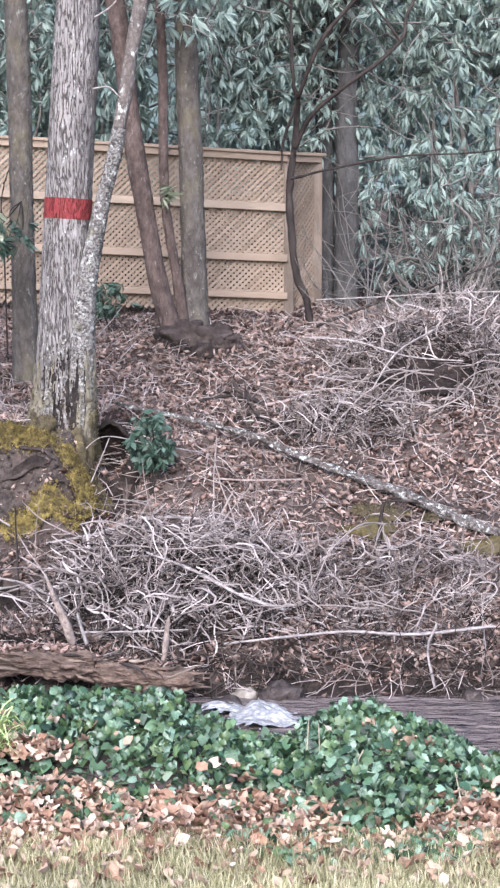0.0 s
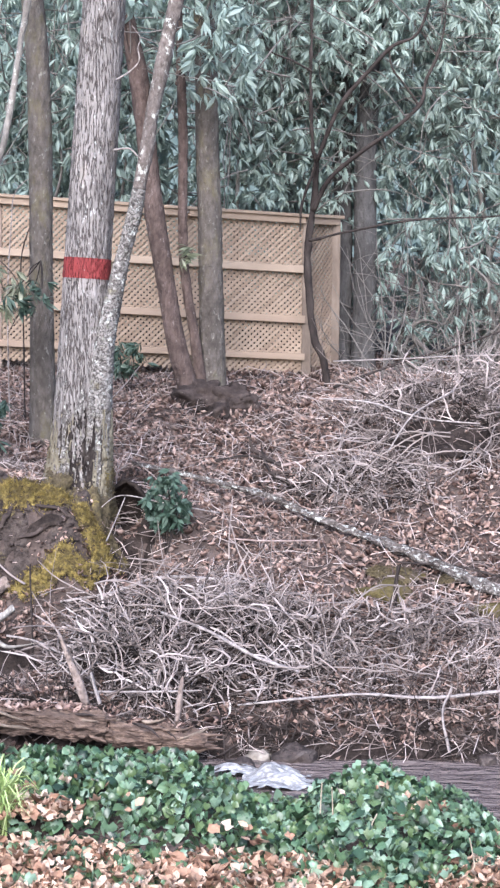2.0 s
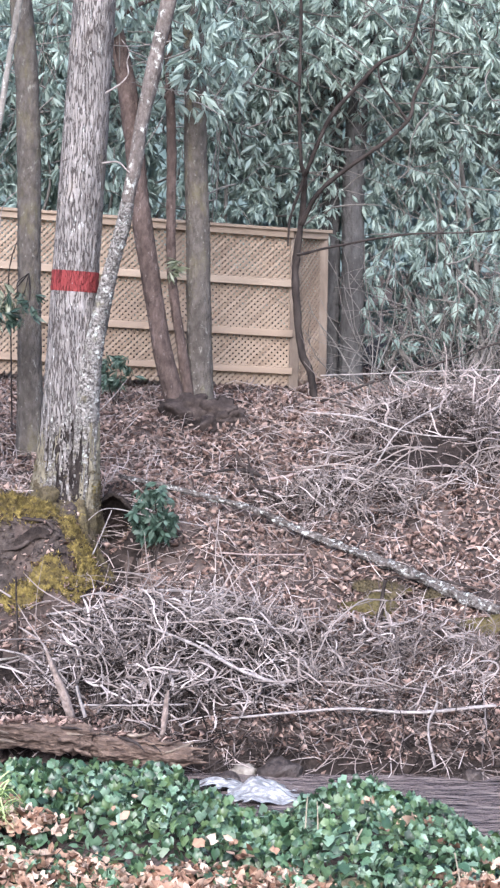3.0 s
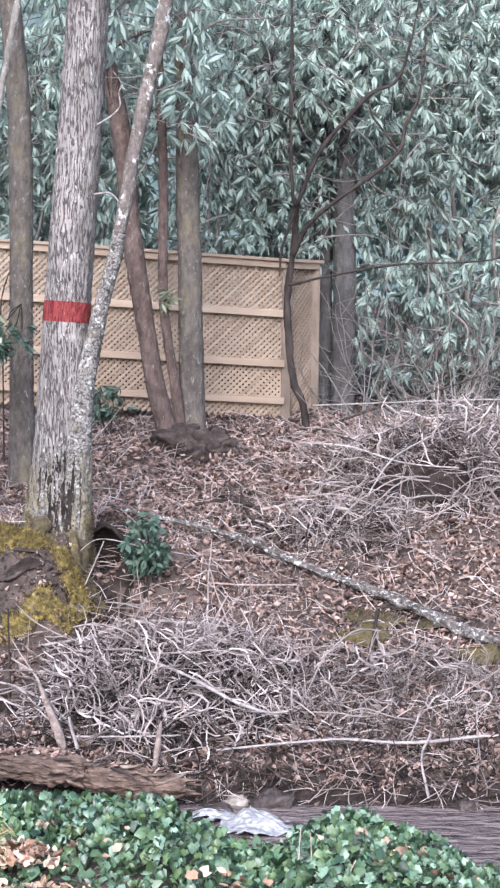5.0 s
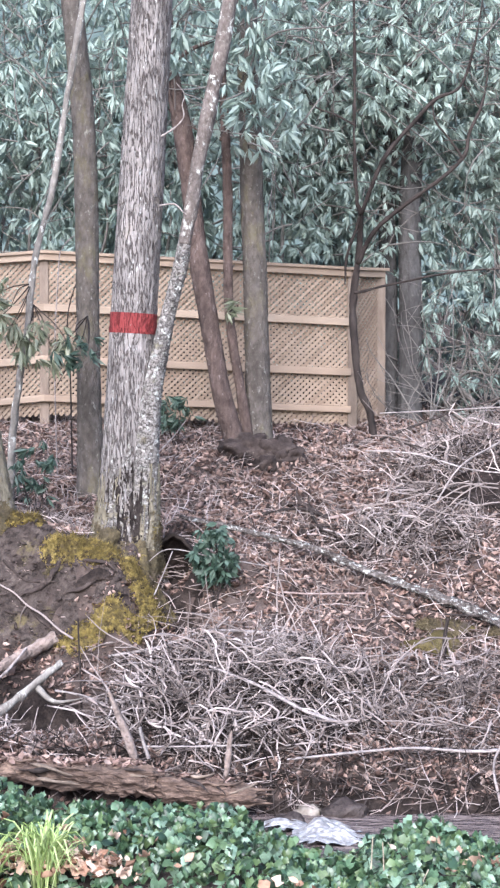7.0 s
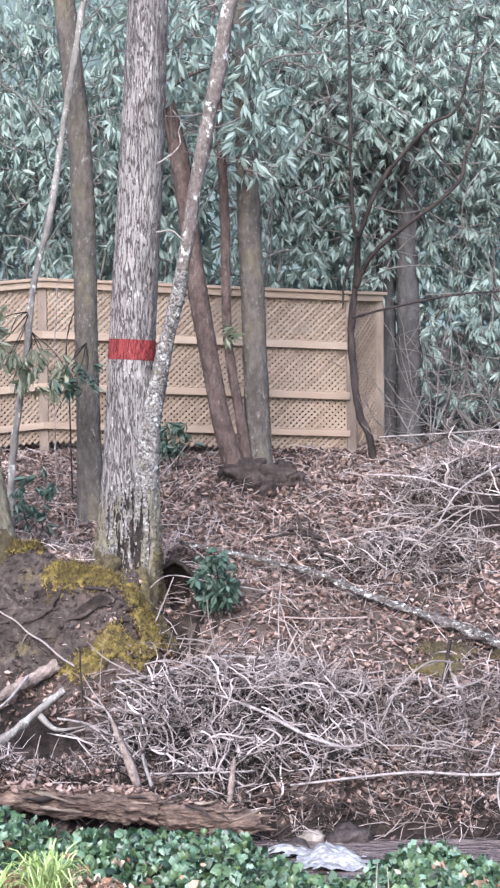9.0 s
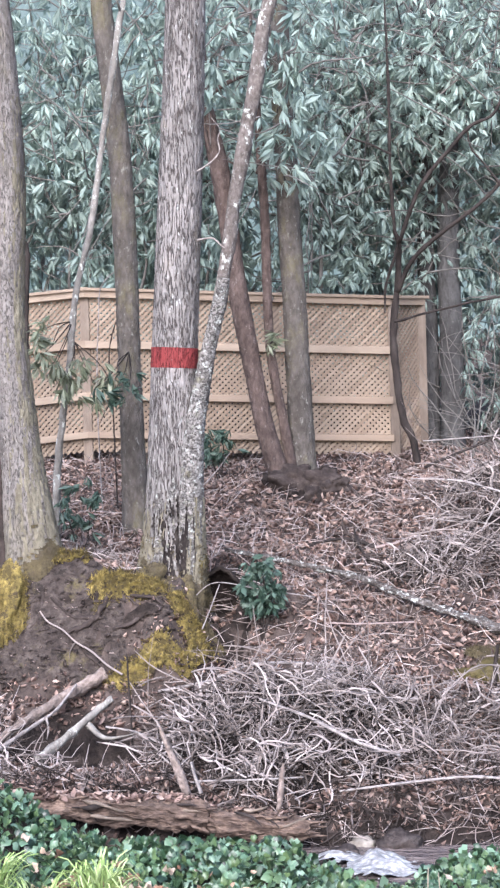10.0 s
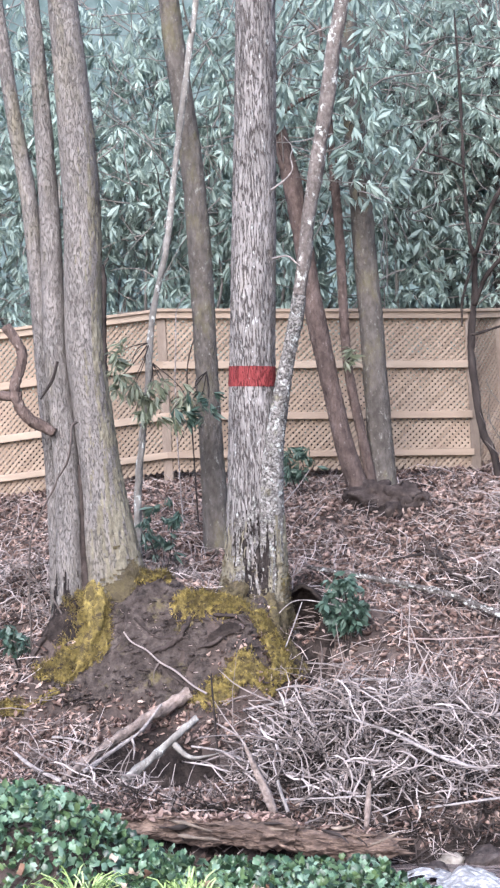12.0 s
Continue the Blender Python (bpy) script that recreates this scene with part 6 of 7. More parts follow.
MOSS_SPOTS = ((-1.80, 13.545, 0.36, 0.06), (-1.93, 13.90, 0.26, 0.12), (-1.80, 14.05, 0.14, 0.10), (-2.96, 13.95, 0.19, 0.14), (-2.93, 13.82, 0.13, 0.09), (-3.08, 13.74, 0.15, 0.08), (-3.24, 13.64, 0.14, 0.07), (-3.52, 13.48, 0.16, 0.06), (-1.45, 13.86, 0.16, 0.26), (-2.52, 14.08, 0.2, 0.06), (-2.0, 13.88, 0.17, 0.06), (-1.66, 13.57, 0.16, 0.04))


def bank_z(X, Y):
    ridge = 1 - np.abs(waves(X * 0.8, Y * 0.35, 334, 11))
    return ground_z(X, Y) + 0.018 + 0.026 * waves(X, Y, 331, 9) + 0.024 * waves(X, Y, 332, 17) + 0.014 * waves(X, Y, 333, 42) + 0.045 * np.clip(ridge, 0, 1) ** 3


def bank_moss(x0, x1, seed, material):
    """Ragged moss over the root bank, thick where it has settled and broken at its rim."""
    xs, ys = np.arange(x0, x1, 0.014), np.arange(13.3, 14.4, 0.014)
    X, Y = np.meshgrid(xs, ys, indexing="ij")
    score = sum(np.exp(-((X - cx) / rx) ** 2 - ((Y - cy) / ry) ** 2) for cx, cy, rx, ry in MOSS_SPOTS)
    score = np.minimum(score, 1.0) + 0.20 * waves(X, Y, seed, 8) + 0.16 * waves(X, Y, seed + 1, 22) + 0.10 * waves(X, Y, seed + 2, 55)
    r = np.random.default_rng(seed)
    Z = bank_z(X, Y) + 0.004 + 0.07 * np.clip(score - 0.5, 0, 0.7) + 0.022 * waves(X, Y, seed + 3, 32) + r.normal(0, 0.009, X.shape)
    a, b = len(xs), len(ys)
    P = np.stack([X, Y, Z], -1).reshape(-1, 3)
    F = [(i * b + j, (i + 1) * b + j, (i + 1) * b + j + 1, i * b + j + 1) for i in range(a - 1) for j in range(b - 1) if score[i, j] > 0.5]
    used = sorted({k for f in F for k in f})
    idx = {k: i for i, k in enumerate(used)}
    V = P[used]
    F = [tuple(idx[k] for k in f) for f in F]
    m = 9000
    pick = r.integers(0, len(V), m)
    tv = np.array([(-0.5, 0, 0), (0.5, 0, 0), (0.1, 0.2, 1.0)], float)
    SV, SF = spread(tv, np.array([[0, 1, 2]]), V[pick] + r.normal(0, 0.012, (m, 3)), turns(r.uniform(0, 6.28, m), r.normal(0, 0.7, m), r.normal(0, 0.7, m)), np.c_[np.full(m, 0.010), np.full(m, 0.012), r.uniform(0.015, 0.045, m)])
    solid("moss", np.vstack([V, SV]), F + [tuple(f) for f in (SF + len(V)).tolist()], material, "ragged yellow-green moss on the root bank", "moss", kind="stuff")


bank_moss(-3.85, -2.1, 93, M_MOSS)
bank_moss(-2.1, -1.15, 97, M_MOSS)


def rotten_stump(x, y, seed, size, label, stout=1.0):
    """A low tangle of dark wet roots."""
    r = np.random.default_rng(seed)
    t = thing("stump", (x, y, gz(x, y)), label, "stump")
    for k in range(26):
        a, d = r.uniform(0, 6.28), size * r.uniform(0, 0.9)
        px, py = x + math.cos(a) * d, y + 0.5 * math.sin(a) * d
        P = wander(r, (px, py, gz(px, py) + size * r.uniform(0.0, 0.42) * (1 - d / size)), (r.normal(0, 1), r.normal(0, 0.4), r.normal(-0.05, 0.35)), size * r.uniform(0.25, 0.6), 5, 0.3)
        R = stout * min(size, 0.5) * r.uniform(0.06, 0.16) * np.array([0.6, 1, 0.9, 0.7, 0.3])
        V, F = stem(np.c_[P, R], 14, 9, lambda ang, P_, R_: 0.25 * R_[:, None] * np.sin(3 * ang + 20 * P_[:, 0:1]))
        part("root", V, faces(F), M_DARKROOT, t)


def shade_earth(x, y, rx, ry, seed, label="patch of earth darkened as shade under the roots", lift=0.0):
    """Bare earth that follows the ground in a ragged patch, darkened to stand for shade."""
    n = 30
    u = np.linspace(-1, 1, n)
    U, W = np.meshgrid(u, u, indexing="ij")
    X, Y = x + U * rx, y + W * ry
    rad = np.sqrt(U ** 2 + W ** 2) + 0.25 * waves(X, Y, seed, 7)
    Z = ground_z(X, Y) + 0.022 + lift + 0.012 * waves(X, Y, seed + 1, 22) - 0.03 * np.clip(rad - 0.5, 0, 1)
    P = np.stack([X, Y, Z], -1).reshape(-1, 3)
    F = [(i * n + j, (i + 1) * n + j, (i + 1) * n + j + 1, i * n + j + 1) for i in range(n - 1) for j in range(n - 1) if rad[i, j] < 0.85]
    solid("earth", P, F, M_SHADE_EARTH, label, "earth", kind="stuff")


def root_bank():
    """Bare lumpy earth of the steep bank under the two big trees."""
    xs, ys = np.arange(-3.75, -1.15, 0.02), np.arange(13.45, 14.95, 0.02)
    X, Y = np.meshgrid(xs, ys, indexing="ij")
    rad = np.sqrt(((X + 2.45) / 1.25) ** 2 + ((Y - 14.2) / 0.7) ** 2) + 0.14 * waves(X, Y, 331, 5)
    Z = bank_z(X, Y) - 0.10 * np.clip(rad - 0.75, 0, 1)
    a, b = len(xs), len(ys)
    P = np.stack([X, Y, Z], -1).reshape(-1, 3)
    F = [(i * b + j, (i + 1) * b + j, (i + 1) * b + j + 1, i * b + j + 1) for i in range(a - 1) for j in range(b - 1) if rad[i, j] < 1]
    solid("earth_bank", P, F, M_BANK, "steep bank of bare dark earth with moss and roots under two trees", "earth", kind="structure")


root_bank()
# near-black sheets that paint shade under roots, moss, brush and bank
shade_earth(-1.10, 14.12, 0.26, 0.26, 301)
shade_earth(-1.20, 14.83, 0.27, 0.66, 312)
shade_earth(-2.30, 13.86, 0.16, 0.04, 302, lift=0.04)
shade_earth(-1.80, 13.71, 0.16, 0.03, 311, lift=0.04)
shade_earth(-3.18, 13.93, 0.20, 0.20, 303, lift=0.045)
shade_earth(-2.25, 12.95, 0.8, 0.34, 304, "hollow in the bank, its earth darkened as shade")
shade_earth(0.05, 15.55, 0.42, 0.3, 305, "patch of earth darkened like a hollow on the slope")
shade_earth(-0.62, 17.55, 0.5, 0.25, 306)
shade_earth(1.6, 16.05, 0.6, 0.4, 307, "patch of earth darkened as shade under the brush", 0.03)
shade_earth(-0.6, 12.9, 0.9, 0.45, 309, "patch of earth darkened as shade under the brush", 0.01)
shade_earth(0.7, 17.2, 0.25, 0.3, 308, "patch of earth darkened as shade under the brush")
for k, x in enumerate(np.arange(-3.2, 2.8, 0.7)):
    shade_earth(x, 12.1, 0.55, 0.13, 310 + k, "strip of earth darkened as shade under the bank")


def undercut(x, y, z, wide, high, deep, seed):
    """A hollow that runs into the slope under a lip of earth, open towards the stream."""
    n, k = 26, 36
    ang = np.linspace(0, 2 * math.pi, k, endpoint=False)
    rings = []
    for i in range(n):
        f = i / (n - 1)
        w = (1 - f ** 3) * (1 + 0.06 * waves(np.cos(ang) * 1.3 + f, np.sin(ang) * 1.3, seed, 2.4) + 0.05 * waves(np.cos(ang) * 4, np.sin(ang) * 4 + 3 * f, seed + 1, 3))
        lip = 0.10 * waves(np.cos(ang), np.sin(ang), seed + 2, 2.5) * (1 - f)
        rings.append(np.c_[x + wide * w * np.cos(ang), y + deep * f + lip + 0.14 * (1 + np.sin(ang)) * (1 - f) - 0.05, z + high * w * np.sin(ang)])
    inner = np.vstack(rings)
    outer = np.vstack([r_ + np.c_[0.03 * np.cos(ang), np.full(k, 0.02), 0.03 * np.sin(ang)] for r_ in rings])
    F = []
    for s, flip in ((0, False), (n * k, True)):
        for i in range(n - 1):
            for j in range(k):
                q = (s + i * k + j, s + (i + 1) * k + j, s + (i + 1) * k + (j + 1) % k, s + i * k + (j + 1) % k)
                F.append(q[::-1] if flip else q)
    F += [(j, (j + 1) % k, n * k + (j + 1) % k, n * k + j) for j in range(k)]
    # the cavity's shade is also put into its near-black lining colour
    solid("earth", np.vstack([inner, outer]), F, M_SHADE_EARTH, "undercut hollow between tree root and bush, earth darkened as its shade", "earth", kind="stuff")


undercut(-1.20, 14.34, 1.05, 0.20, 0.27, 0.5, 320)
# root tangle added only to darken the hollow; its colour stands for shade
rotten_stump(-1.1, 14.02, 74, 0.26, "dark root tangle added as shade in the hollow beside the tree")
rotten_stump(-0.50, 17.55, 76, 0.42, "dark tangle of roots at the foot of the trunks", 0.55)


def root_mound(lumps):
    """Lumpy dark rootstock, half sunk in the leaves."""
    t = thing("rootstock", (lumps[0][0], lumps[0][1], gz(*lumps[0][:2])), "dark lumpy rootstock at the foot of the trunks by the fence", "stump")
    for k, (x, y, a, b, c) in enumerate(lumps):
        bm = bmesh.new()
        bmesh.ops.create_icosphere(bm, subdivisions=4, radius=1)
        V = []
        for v in bm.verts:
            d = v.co.normalized()
            s = 1 + 0.5 * noise.noise(d * 1.7 + Vector((k * 3.1, 0, 0))) + 0.35 * abs(noise.noise(d * 4.5 + Vector((0, k * 2.3, 0)))) + 0.10 * noise.noise(d * 13)
            V.append((x + d.x * a * s, y + d.y * b * s, gz(x, y) + 0.02 + d.z * c * s))
        F = [tuple(v.index for v in f.verts) for f in bm.faces]
        bm.free()
        part("root", V, F, M_DARKROOT, t)


root_mound(((-0.68, 17.6, 0.24, 0.16, 0.16), (-0.40, 17.55, 0.24, 0.15, 0.15), (-0.22, 17.5, 0.15, 0.12, 0.09), (-0.46, 17.3, 0.10, 0.10, 0.10), (-0.33, 17.42, 0.10, 0.09, 0.08)))
rq = np.random.default_rng(85)
for x, y, dx, dy in ((-2.05, 13.98, -0.42, -0.10), (-2.2, 13.85, 0.40, -0.06), (-2.5, 14.0, -0.25, -0.22), (-2.62, 13.8, 0.42, 0.02), (-1.9, 13.84, 0.32, -0.05), (-3.12, 14.02, -0.3, -0.14), (-3.3, 13.86, -0.35, -0.2), (-2.35, 13.7, 0.3, -0.12)):
    run = [(x + dx * f + rq.normal(0, 0.02), y + dy * f + rq.normal(0, 0.02)) for f in (0, 0.3, 0.65, 1)]
    branch([(u, v, gz(u, v) + 0.02 - 0.03 * (i == 3), w) for i, ((u, v), w) in enumerate(zip(run, (0.010, 0.018, 0.014, 0.006)))], M_DARKROOT, "dark exposed root on the earth bank", "exposed_root", 10, 28)
ROOTS = (([(-2.04, 13.86, 1.21), (-2.20, 13.77, 0.99), (-2.42, 13.73, 0.90)], 0.050),
         ([(-2.55, 13.9, 1.15), (-2.36, 13.80, 1.06), (-2.2, 13.79, 1.05)], 0.040),
         ([(-1.70, 13.76, 1.11), (-1.86, 13.70, 1.0), (-2.02, 13.72, 0.95)], 0.036),
         ([(-3.17, 13.92, 1.20), (-3.33, 13.8, 1.0), (-3.48, 13.70, 0.80), (-3.7, 13.6, 0.62)], 0.045))
for run, w in ROOTS:
    rows_ = [(x, y, gz(x, y) + 0.014, 0.62 * w * (0.8, 1.0, 0.7, 0.4)[min(i, 3)]) for i, (x, y, z) in enumerate(run)]
    branch(rows_, M_DARKROOT, "thick dark root half buried in the earth bank", "exposed_root", 16, 60, knobby=2.6)
# chips, bark crumbs and root ends strewn over the bank
rc = np.random.default_rng(88)
for material, n, label, size in ((M_DARKROOT, 520, "dark crumbs of bark and earth on the bank", (0.012, 0.05)), (M_TWIG1, 150, "pale chips of wood on the earth bank", (0.006, 0.022))):
    x, y = rc.uniform(-3.3, -1.4, n), rc.uniform(13.5, 14.1, n)
    tv = np.array([(-0.5, -0.3, 0), (0.5, -0.2, 0.05), (0.45, 0.25, 0), (-0.4, 0.3, 0.04), (-0.35, -0.1, 0.35), (0.3, 0.02, 0.28)], float)
    tf = np.array([(0, 1, 5), (0, 5, 4), (1, 2, 5), (2, 3, 4), (2, 4, 5), (3, 0, 4), (0, 3, 2), (0, 2, 1)])
    V, F = spread(tv, tf, np.c_[x, y, bank_z(x, y) + 0.004], turns(rc.uniform(0, 6.28, n), rc.normal(0.5, 0.4, n), rc.normal(0, 0.4, n)), rc.uniform(*size, (n, 1)) * np.c_[rc.uniform(1, 2.6, n), np.ones(n), np.ones(n)])
    solid("bark_crumbs", V, F, material, label, "bark crumbs", kind="stuff", smooth=False)
rod([(-2.81, 15.6, gz(-2.81, 15.6) + 0.02), (-2.45, 15.5, gz(-2.45, 15.5) + 0.04), (-2.15, 15.7, gz(-2.15, 15.7) + 0.03)], 0.012, 0.015, M_CHIPGREY, "pale dead twig between the trees")
rod([(-2.62, 15.3, gz(-2.62, 15.3) + 0.02), (-2.38, 15.4, gz(-2.38, 15.4) + 0.05), (-2.07, 15.4, gz(-2.07, 15.4) + 0.03)], 0.010, 0.014, M_CHIPGREY, "pale dead twig between the trees")
rod([(-0.475, 15.97, 1.42), (-0.18, 16.08, 1.46), (0.0, 16.0, 1.44), (0.14, 15.84, 1.39)], 0.018, 0.024, M_DARKWOOD, "dark rotten branch on the slope", twigs=([(-0.02, 16.02, 1.43), (-0.04, 16.12, 1.50), (-0.05, 16.2, 1.58)],))
rod([(-0.02, 16.02, 1.43), (0.06, 15.61, 1.33), (0.21, 15.38, 1.27)], 0.024, 0.016, M_DARKWOOD, "dark rotten branch on the slope")
rod([(0.14, 15.84, 1.39), (0.36, 15.9, 1.43), (0.57, 16.0, 1.51)], 0.022, 0.016, M_TWIG1, "brown dead branch on the slope")
rod([(-0.30, 16.3, gz(-0.30, 16.3) + 0.03), (-0.12, 16.2, gz(-0.12, 16.2) + 0.07), (0.02, 16.05, gz(0.02, 16.05) + 0.05)], 0.02, 0.03, M_DARKROOT, "dark rotten branch on the slope", twigs=([(-0.12, 16.2, gz(-0.12, 16.2) + 0.07), (-0.16, 16.25, gz(-0.16, 16.25) + 0.14), (-0.15, 16.27, gz(-0.15, 16.27) + 0.2)],))
rod([(-0.12, 15.7, gz(-0.12, 15.7) + 0.03), (0.1, 15.62, gz(0.1, 15.62) + 0.06), (0.3, 15.66, gz(0.3, 15.66) + 0.03)], 0.026, 0.018, M_DARKROOT, "dark rotten branch on the slope")


# ---- ivy bank ----


def ivy_leaf():
    """A five-lobed ivy leaf about one unit wide, cupped."""
    rim = [(0.0, -0.10), (0.25, -0.32), (0.40, -0.12), (0.57, 0.06), (0.41, 0.25), (0.30, 0.42), (0.0, 0.70), (-0.29, 0.42), (-0.42, 0.25), (-0.57, 0.06), (-0.41, -0.12), (-0.26, -0.32)]
    V = [(0, 0.12, 0.03)] + [(x, y, -0.42 * (x * x + (y - 0.1) ** 2) - 0.10 * abs(x)) for x, y in rim]
    F = [(0, i, i % 12 + 1) for i in range(1, 13)]
    return np.array(V, float), np.array(F)


def ivy():
    r = np.random.default_rng(81)
    tv, tf = ivy_leaf()
    n = 24000
    x = r.uniform(-4.0, 2.6, n)
    y = r.uniform(7.5, 10.2, n)
    lobe = np.exp(-((x - 0.62) / 0.45) ** 2)
    front = 8.40 - 0.6 * ease(-1.3, -2.0, x) + 0.12 * waves(x, y, 82, 2.5) - 0.75 * lobe
    # loose clumps among the dead leaves before the closed ivy
    loose = (y > front - 0.5) & (waves(x, y, 83, 5) + 0.5 * waves(x, y, 84, 12) > 0.25)
    bare = (waves(x, y, 86, 5) + 0.4 * waves(x, y, 87, 13) > 0.75) & (y < 9.0) & (lobe < 0.4) & (x > -1.9)
    keep = ((y > front + r.normal(0, 0.14, n)) | loose) & (~bare | (r.uniform(0, 1, n) < 0.2))
    x, y = x[keep], y[keep]
    m = len(x)
    thick = 0.17 * ease(0, 0.4, y - (8.35 - 0.6 * ease(-1.3, -2.0, x) - 0.75 * np.exp(-((x - 0.62) / 0.45) ** 2)))
    z = ground_z(x, y) - 0.02 + thick * r.uniform(0.0, 1.0, m) ** 0.7
    T = turns(r.normal(0, 0.9, m) + math.pi, r.normal(-0.75, 0.8, m), r.normal(0, 0.8, m))
    z = z + np.where(thick < 0.01, r.uniform(0.02, 0.09, m), 0)
    size = 0.028 + 0.056 * r.beta(1.6, 2.2, m)
    near = np.where((y < 9.1) & (z > ground_z(x, y) + 0.08) & (x > -0.6) & (x < 1.3) & (size > 0.055))[0][:280]
    far = np.setdiff1d(np.arange(m), near)
    V, F = spread(tv, tf, np.c_[x, y, z][far], T[far], size[far, None] * np.c_[r.uniform(0.7, 1.1, len(far)), r.uniform(0.8, 1.25, len(far)), r.uniform(0.3, 2.2, len(far))])
    t = thing("ivy", (0, 9, gz(0, 9)), "dense bank of dark green ivy leaves over the stream edge", "ivy")
    part("ivy_leaves", V, F, M_IVY, t)["kind"] = "stuff"
    me = [link_mesh("leaf", tv * np.array([1, s, b]), tf, M_IVY_ONE) for s, b in ((1, 1), (0.9, 1.6), (1.1, 0.5))]
    for k in near:
        ob = new("leaf", me[int(k) % 3])
        ob.matrix_basis = Matrix.Translation(Vector((x[k], y[k], z[k] + 0.01)) - BASE[t]) @ Matrix(T[k].tolist()).to_4x4() @ Matrix.Scale(float(size[k]), 4)
        ob.parent = t
    vines = []
    for k in range(120):
        a, b = r.uniform(-3.5, 2.2), r.uniform(8.5, 9.9)
        d = r.uniform(0, 6.28)
        P = [(a + math.cos(d) * s, b + 0.5 * math.sin(d) * s, gz(a + math.cos(d) * s, b + 0.5 * math.sin(d) * s) + r.uniform(0.03, 0.12)) for s in (0, 0.2, 0.4, 0.6)]
        vines.append(tube(spline(P, 8), np.linspace(0.004, 0.002, 8), 4, cap=False))
    V, F = join(vines)
    part("vines", V, F, M_DARKWOOD, t)["kind"] = "stuff"


ivy()


def maple_leaf():
    """A broad lobed dead leaf, curled up at its rim."""
    rim = [(0.0, -0.5), (0.26, -0.38), (0.44, -0.22), (0.42, 0.02), (0.5, 0.2), (0.30, 0.34), (0.12, 0.56), (-0.1, 0.42), (-0.36, 0.36), (-0.40, 0.08), (-0.5, -0.1), (-0.26, -0.32)]
    V = [(0, 0, -0.05)] + [(x, y, 0.75 * (x * x + y * y) * (1 if i % 4 < 2 else -0.3)) for i, (x, y) in enumerate(rim)]
    return np.array(V, float), np.array([(0, i, i % 12 + 1) for i in range(1, 13)])


def lawn_edge():
    r = np.random.default_rng(91)
    tv, tf = maple_leaf()
    n = 8000
    x, y = r.uniform(-3.2, 2.6, n), 7.0 + 2.1 * r.beta(2.2, 1.6, n)
    drift = 8.62 - 0.75 * np.exp(-((x - 0.62) / 0.45) ** 2) - 0.5 * ease(-1.3, -2.0, x) + 0.25 * waves(x, y, 92, 3)
    keep = ((y < drift) & ((y > 7.85) | (r.uniform(0, 1, n) < 0.6))) | (r.uniform(0, 1, n) < 0.03)
    x, y = x[keep], y[keep]
    m = len(x)
    z = ground_z(x, y) + r.uniform(0.01, 0.06, m) + np.where(y > 8.5, 0.1, 0)
    T = turns(r.uniform(0, 6.28, m), r.normal(0, 0.5, m), r.normal(0, 0.5, m))
    size = r.uniform(0.035, 0.08, m)
    near = np.where((y < 8.5) & (y > 7.4) & (abs(x) < 1.3))[0][:240]
    far = np.setdiff1d(np.arange(m), near)
    odd = far[::2]
    even = far[1::2]
    curl = np.c_[r.uniform(0.5, 1.1, m), r.uniform(0.8, 1.2, m), r.uniform(0.6, 2.4, m)] * size[:, None]
    A1, A2 = spread(tv, tf, np.c_[x, y, z][odd], T[odd], curl[odd]), spread(*tri_leaf(), np.c_[x, y, z][even], T[even], curl[even] * 1.4)
    V, F = join([A1, A2])
    t = thing("leaf_drift", (0, 8, gz(0, 8)), "drift of pale tan fallen leaves along the lawn's edge", "dead leaves")
    part("leaves", V, F, M_DRYLEAF, t)["kind"] = "stuff"
    me = [link_mesh("leaf", q[0] * np.array([1, s, c]), q[1], M_DRY_ONE) for q, s, c in (((tv, tf), 0.8, 1.6), (tri_leaf(), 1.2, 2.5), ((tv, tf), 0.65, 2.2), (tri_leaf(), 0.9, 3.4))]
    for k in near:
        ob = new("leaf", me[int(k) % 4])
        ob.matrix_basis = Matrix.Translation(Vector((x[k], y[k], z[k] + 0.015)) - BASE[t]) @ Matrix(T[k].tolist()).to_4x4() @ Matrix.Scale(float(size[k]), 4)
        ob.parent = t
    # grass of the lawn
    n = 40000
    x, y = r.uniform(-3.4, 2.6, n), 6.6 + 1.25 * r.uniform(0, 1, n)
    z = ground_z(x, y) - 0.005
    bl = np.array([(-0.5, 0, 0), (0.5, 0, 0), (0.35, 0.25, 0.6), (-0.35, 0.25, 0.6), (0.0, 0.8, 1.0)], float)
    bf = np.array([(0, 1, 2), (0, 2, 3), (3, 2, 4)])
    size = np.c_[np.full(n, 0.006), r.uniform(0.02, 0.06, n), r.uniform(0.03, 0.11, n)]
    V, F = spread(bl, bf, np.c_[x, y, z], turns(r.uniform(0, 6.28, n), r.normal(0, 0.3, n), r.normal(0, 0.3, n)), size)
    solid("lawn_grass", V, F, M_GRASS, "thin winter lawn grass, green and straw-coloured", "grass", kind="stuff", base=(0, 7.4, 0))


lawn_edge()


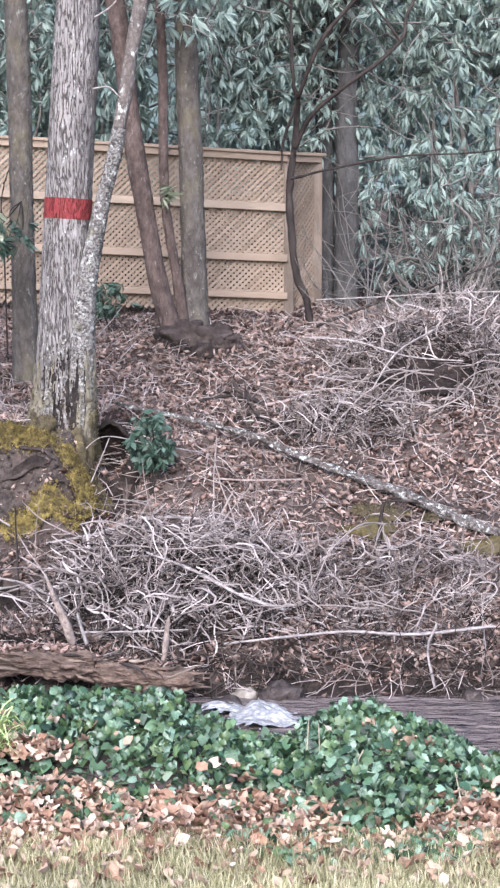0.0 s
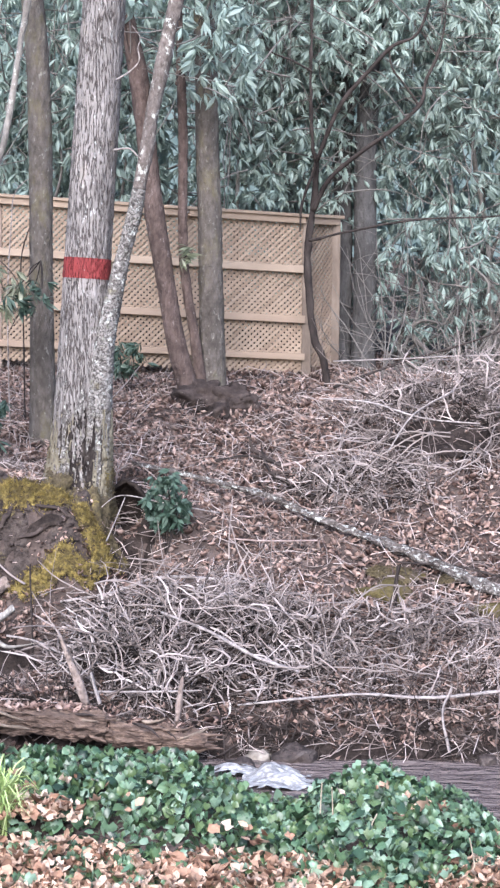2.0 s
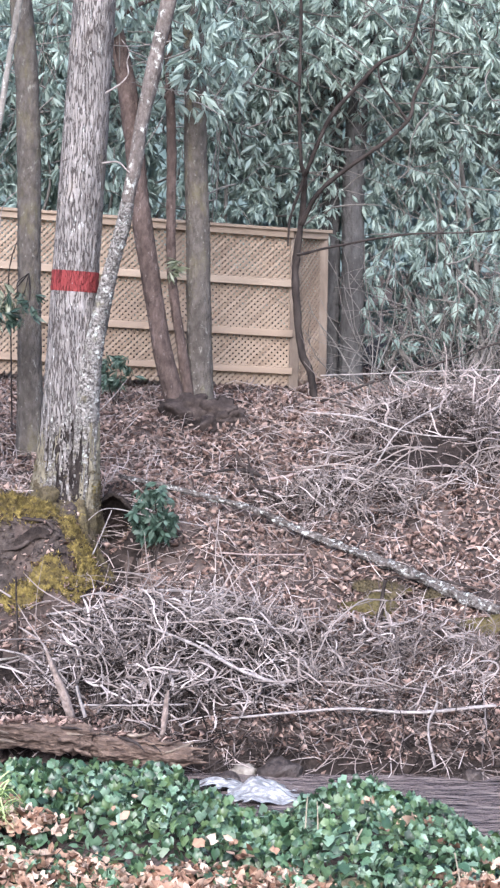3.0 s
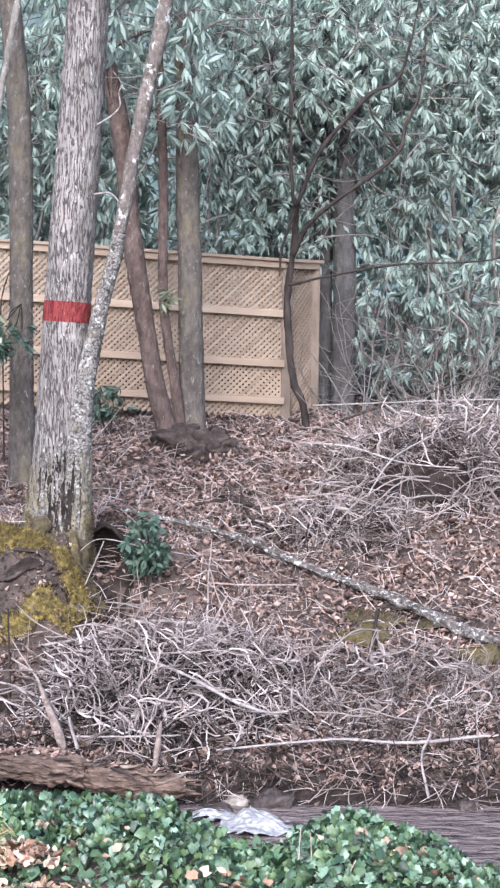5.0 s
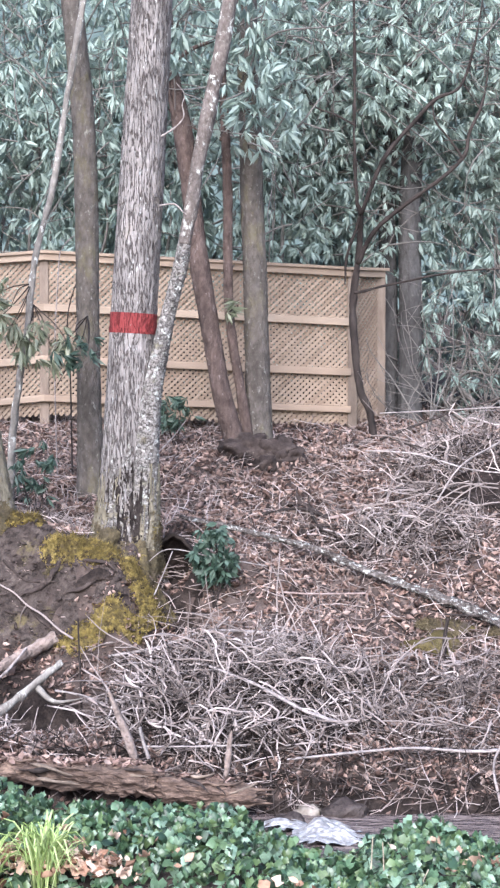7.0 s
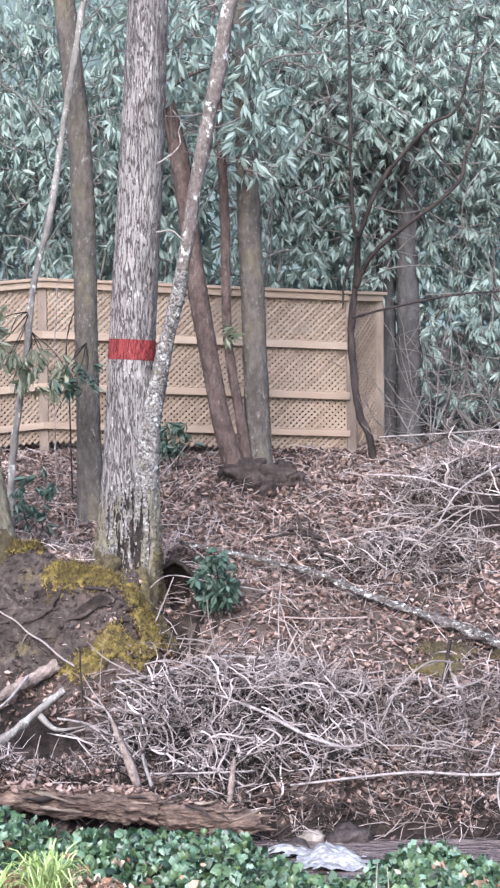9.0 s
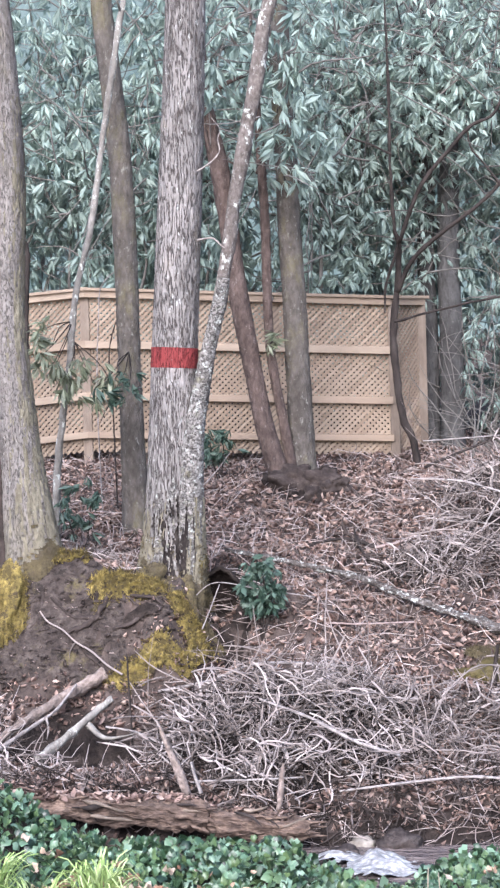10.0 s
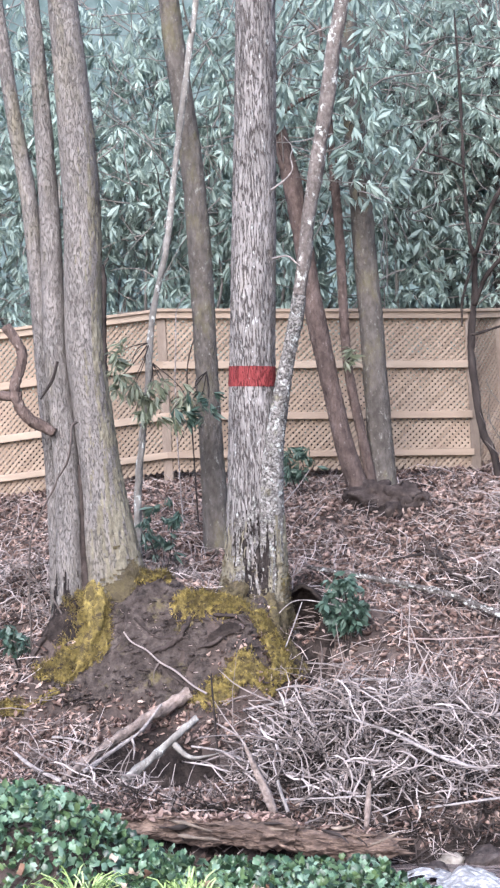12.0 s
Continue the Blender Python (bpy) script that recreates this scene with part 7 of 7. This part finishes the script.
def blade(seed):
    """One arching strap leaf of unit height, bending towards +x."""
    r = np.random.default_rng(seed)
    o = r.uniform(0.3, 1.0)
    P = spline([(0, 0, 0), (o * 0.22, 0, 0.55), (o * 0.65, r.normal(0, 0.05), 0.9), (o, r.normal(0, 0.08), 0.9 - 0.5 * o * r.uniform(0.3, 1))], 8)
    w = 0.015 * np.array([0.8, 1, 1, 1, 0.9, 0.75, 0.5, 0.04])
    s = np.array([0, 1.0, 0])
    V = np.vstack([P - s * w[:, None], P + np.array([0.012, 0, -0.012]), P + s * w[:, None]])
    F = np.array([(i + 8 * c, i + 1 + 8 * c, i + 9 + 8 * c, i + 8 + 8 * c) for i in range(7) for c in (0, 1)])
    return link_mesh("blade", V, F, M_LILY)


BLADES = [blade(600 + k) for k in range(14)]


def blade_tuft(x, y, seed, high, count):
    r = np.random.default_rng(seed)
    t = thing("daylily", (x, y, gz(x, y)), "tuft of fresh light green arching blades in the ivy", "plant", "green tufts")
    for k in range(count):
        ob = new("blade", BLADES[int(r.integers(0, 14))])
        h = high * r.uniform(0.6, 1.15)
        ob.matrix_basis = Matrix.Translation((r.normal(0, 0.035), r.normal(0, 0.035), -0.01)) @ Matrix.Rotation(r.uniform(0, 6.28), 4, "Z") @ Matrix.Diagonal((h, h, h, 1))
        ob.parent = t


for k, (x, y, h, c) in enumerate(((-1.38, 8.6, 0.36, 120), (-1.92, 8.5, 0.34, 100), (-1.68, 8.4, 0.32, 90), (-2.2, 8.4, 0.3, 80))):
    blade_tuft(x, y, 400 + k, h, c)


# dry stalks that stand in the ivy
for x, y, z0, z1, lean in ((0.30, 8.75, 0.10, 0.36, 0.01), (0.37, 8.72, 0.12, 0.34, -0.01), (0.80, 8.2, -0.02, 0.16, -0.03), (0.97, 8.1, -0.02, 0.10, -0.05), (1.06, 8.2, 0.0, 0.24, -0.04), (0.53, 8.45, 0.15, 0.28, 0.05)):
    rod([(x, y, z0), (x + lean * 0.4, y, 0.5 * (z0 + z1)), (x + lean, y, z1)], 0.006, 0.005, M_STALK, "dry pale stalk standing in the ivy", "dry_stalk")
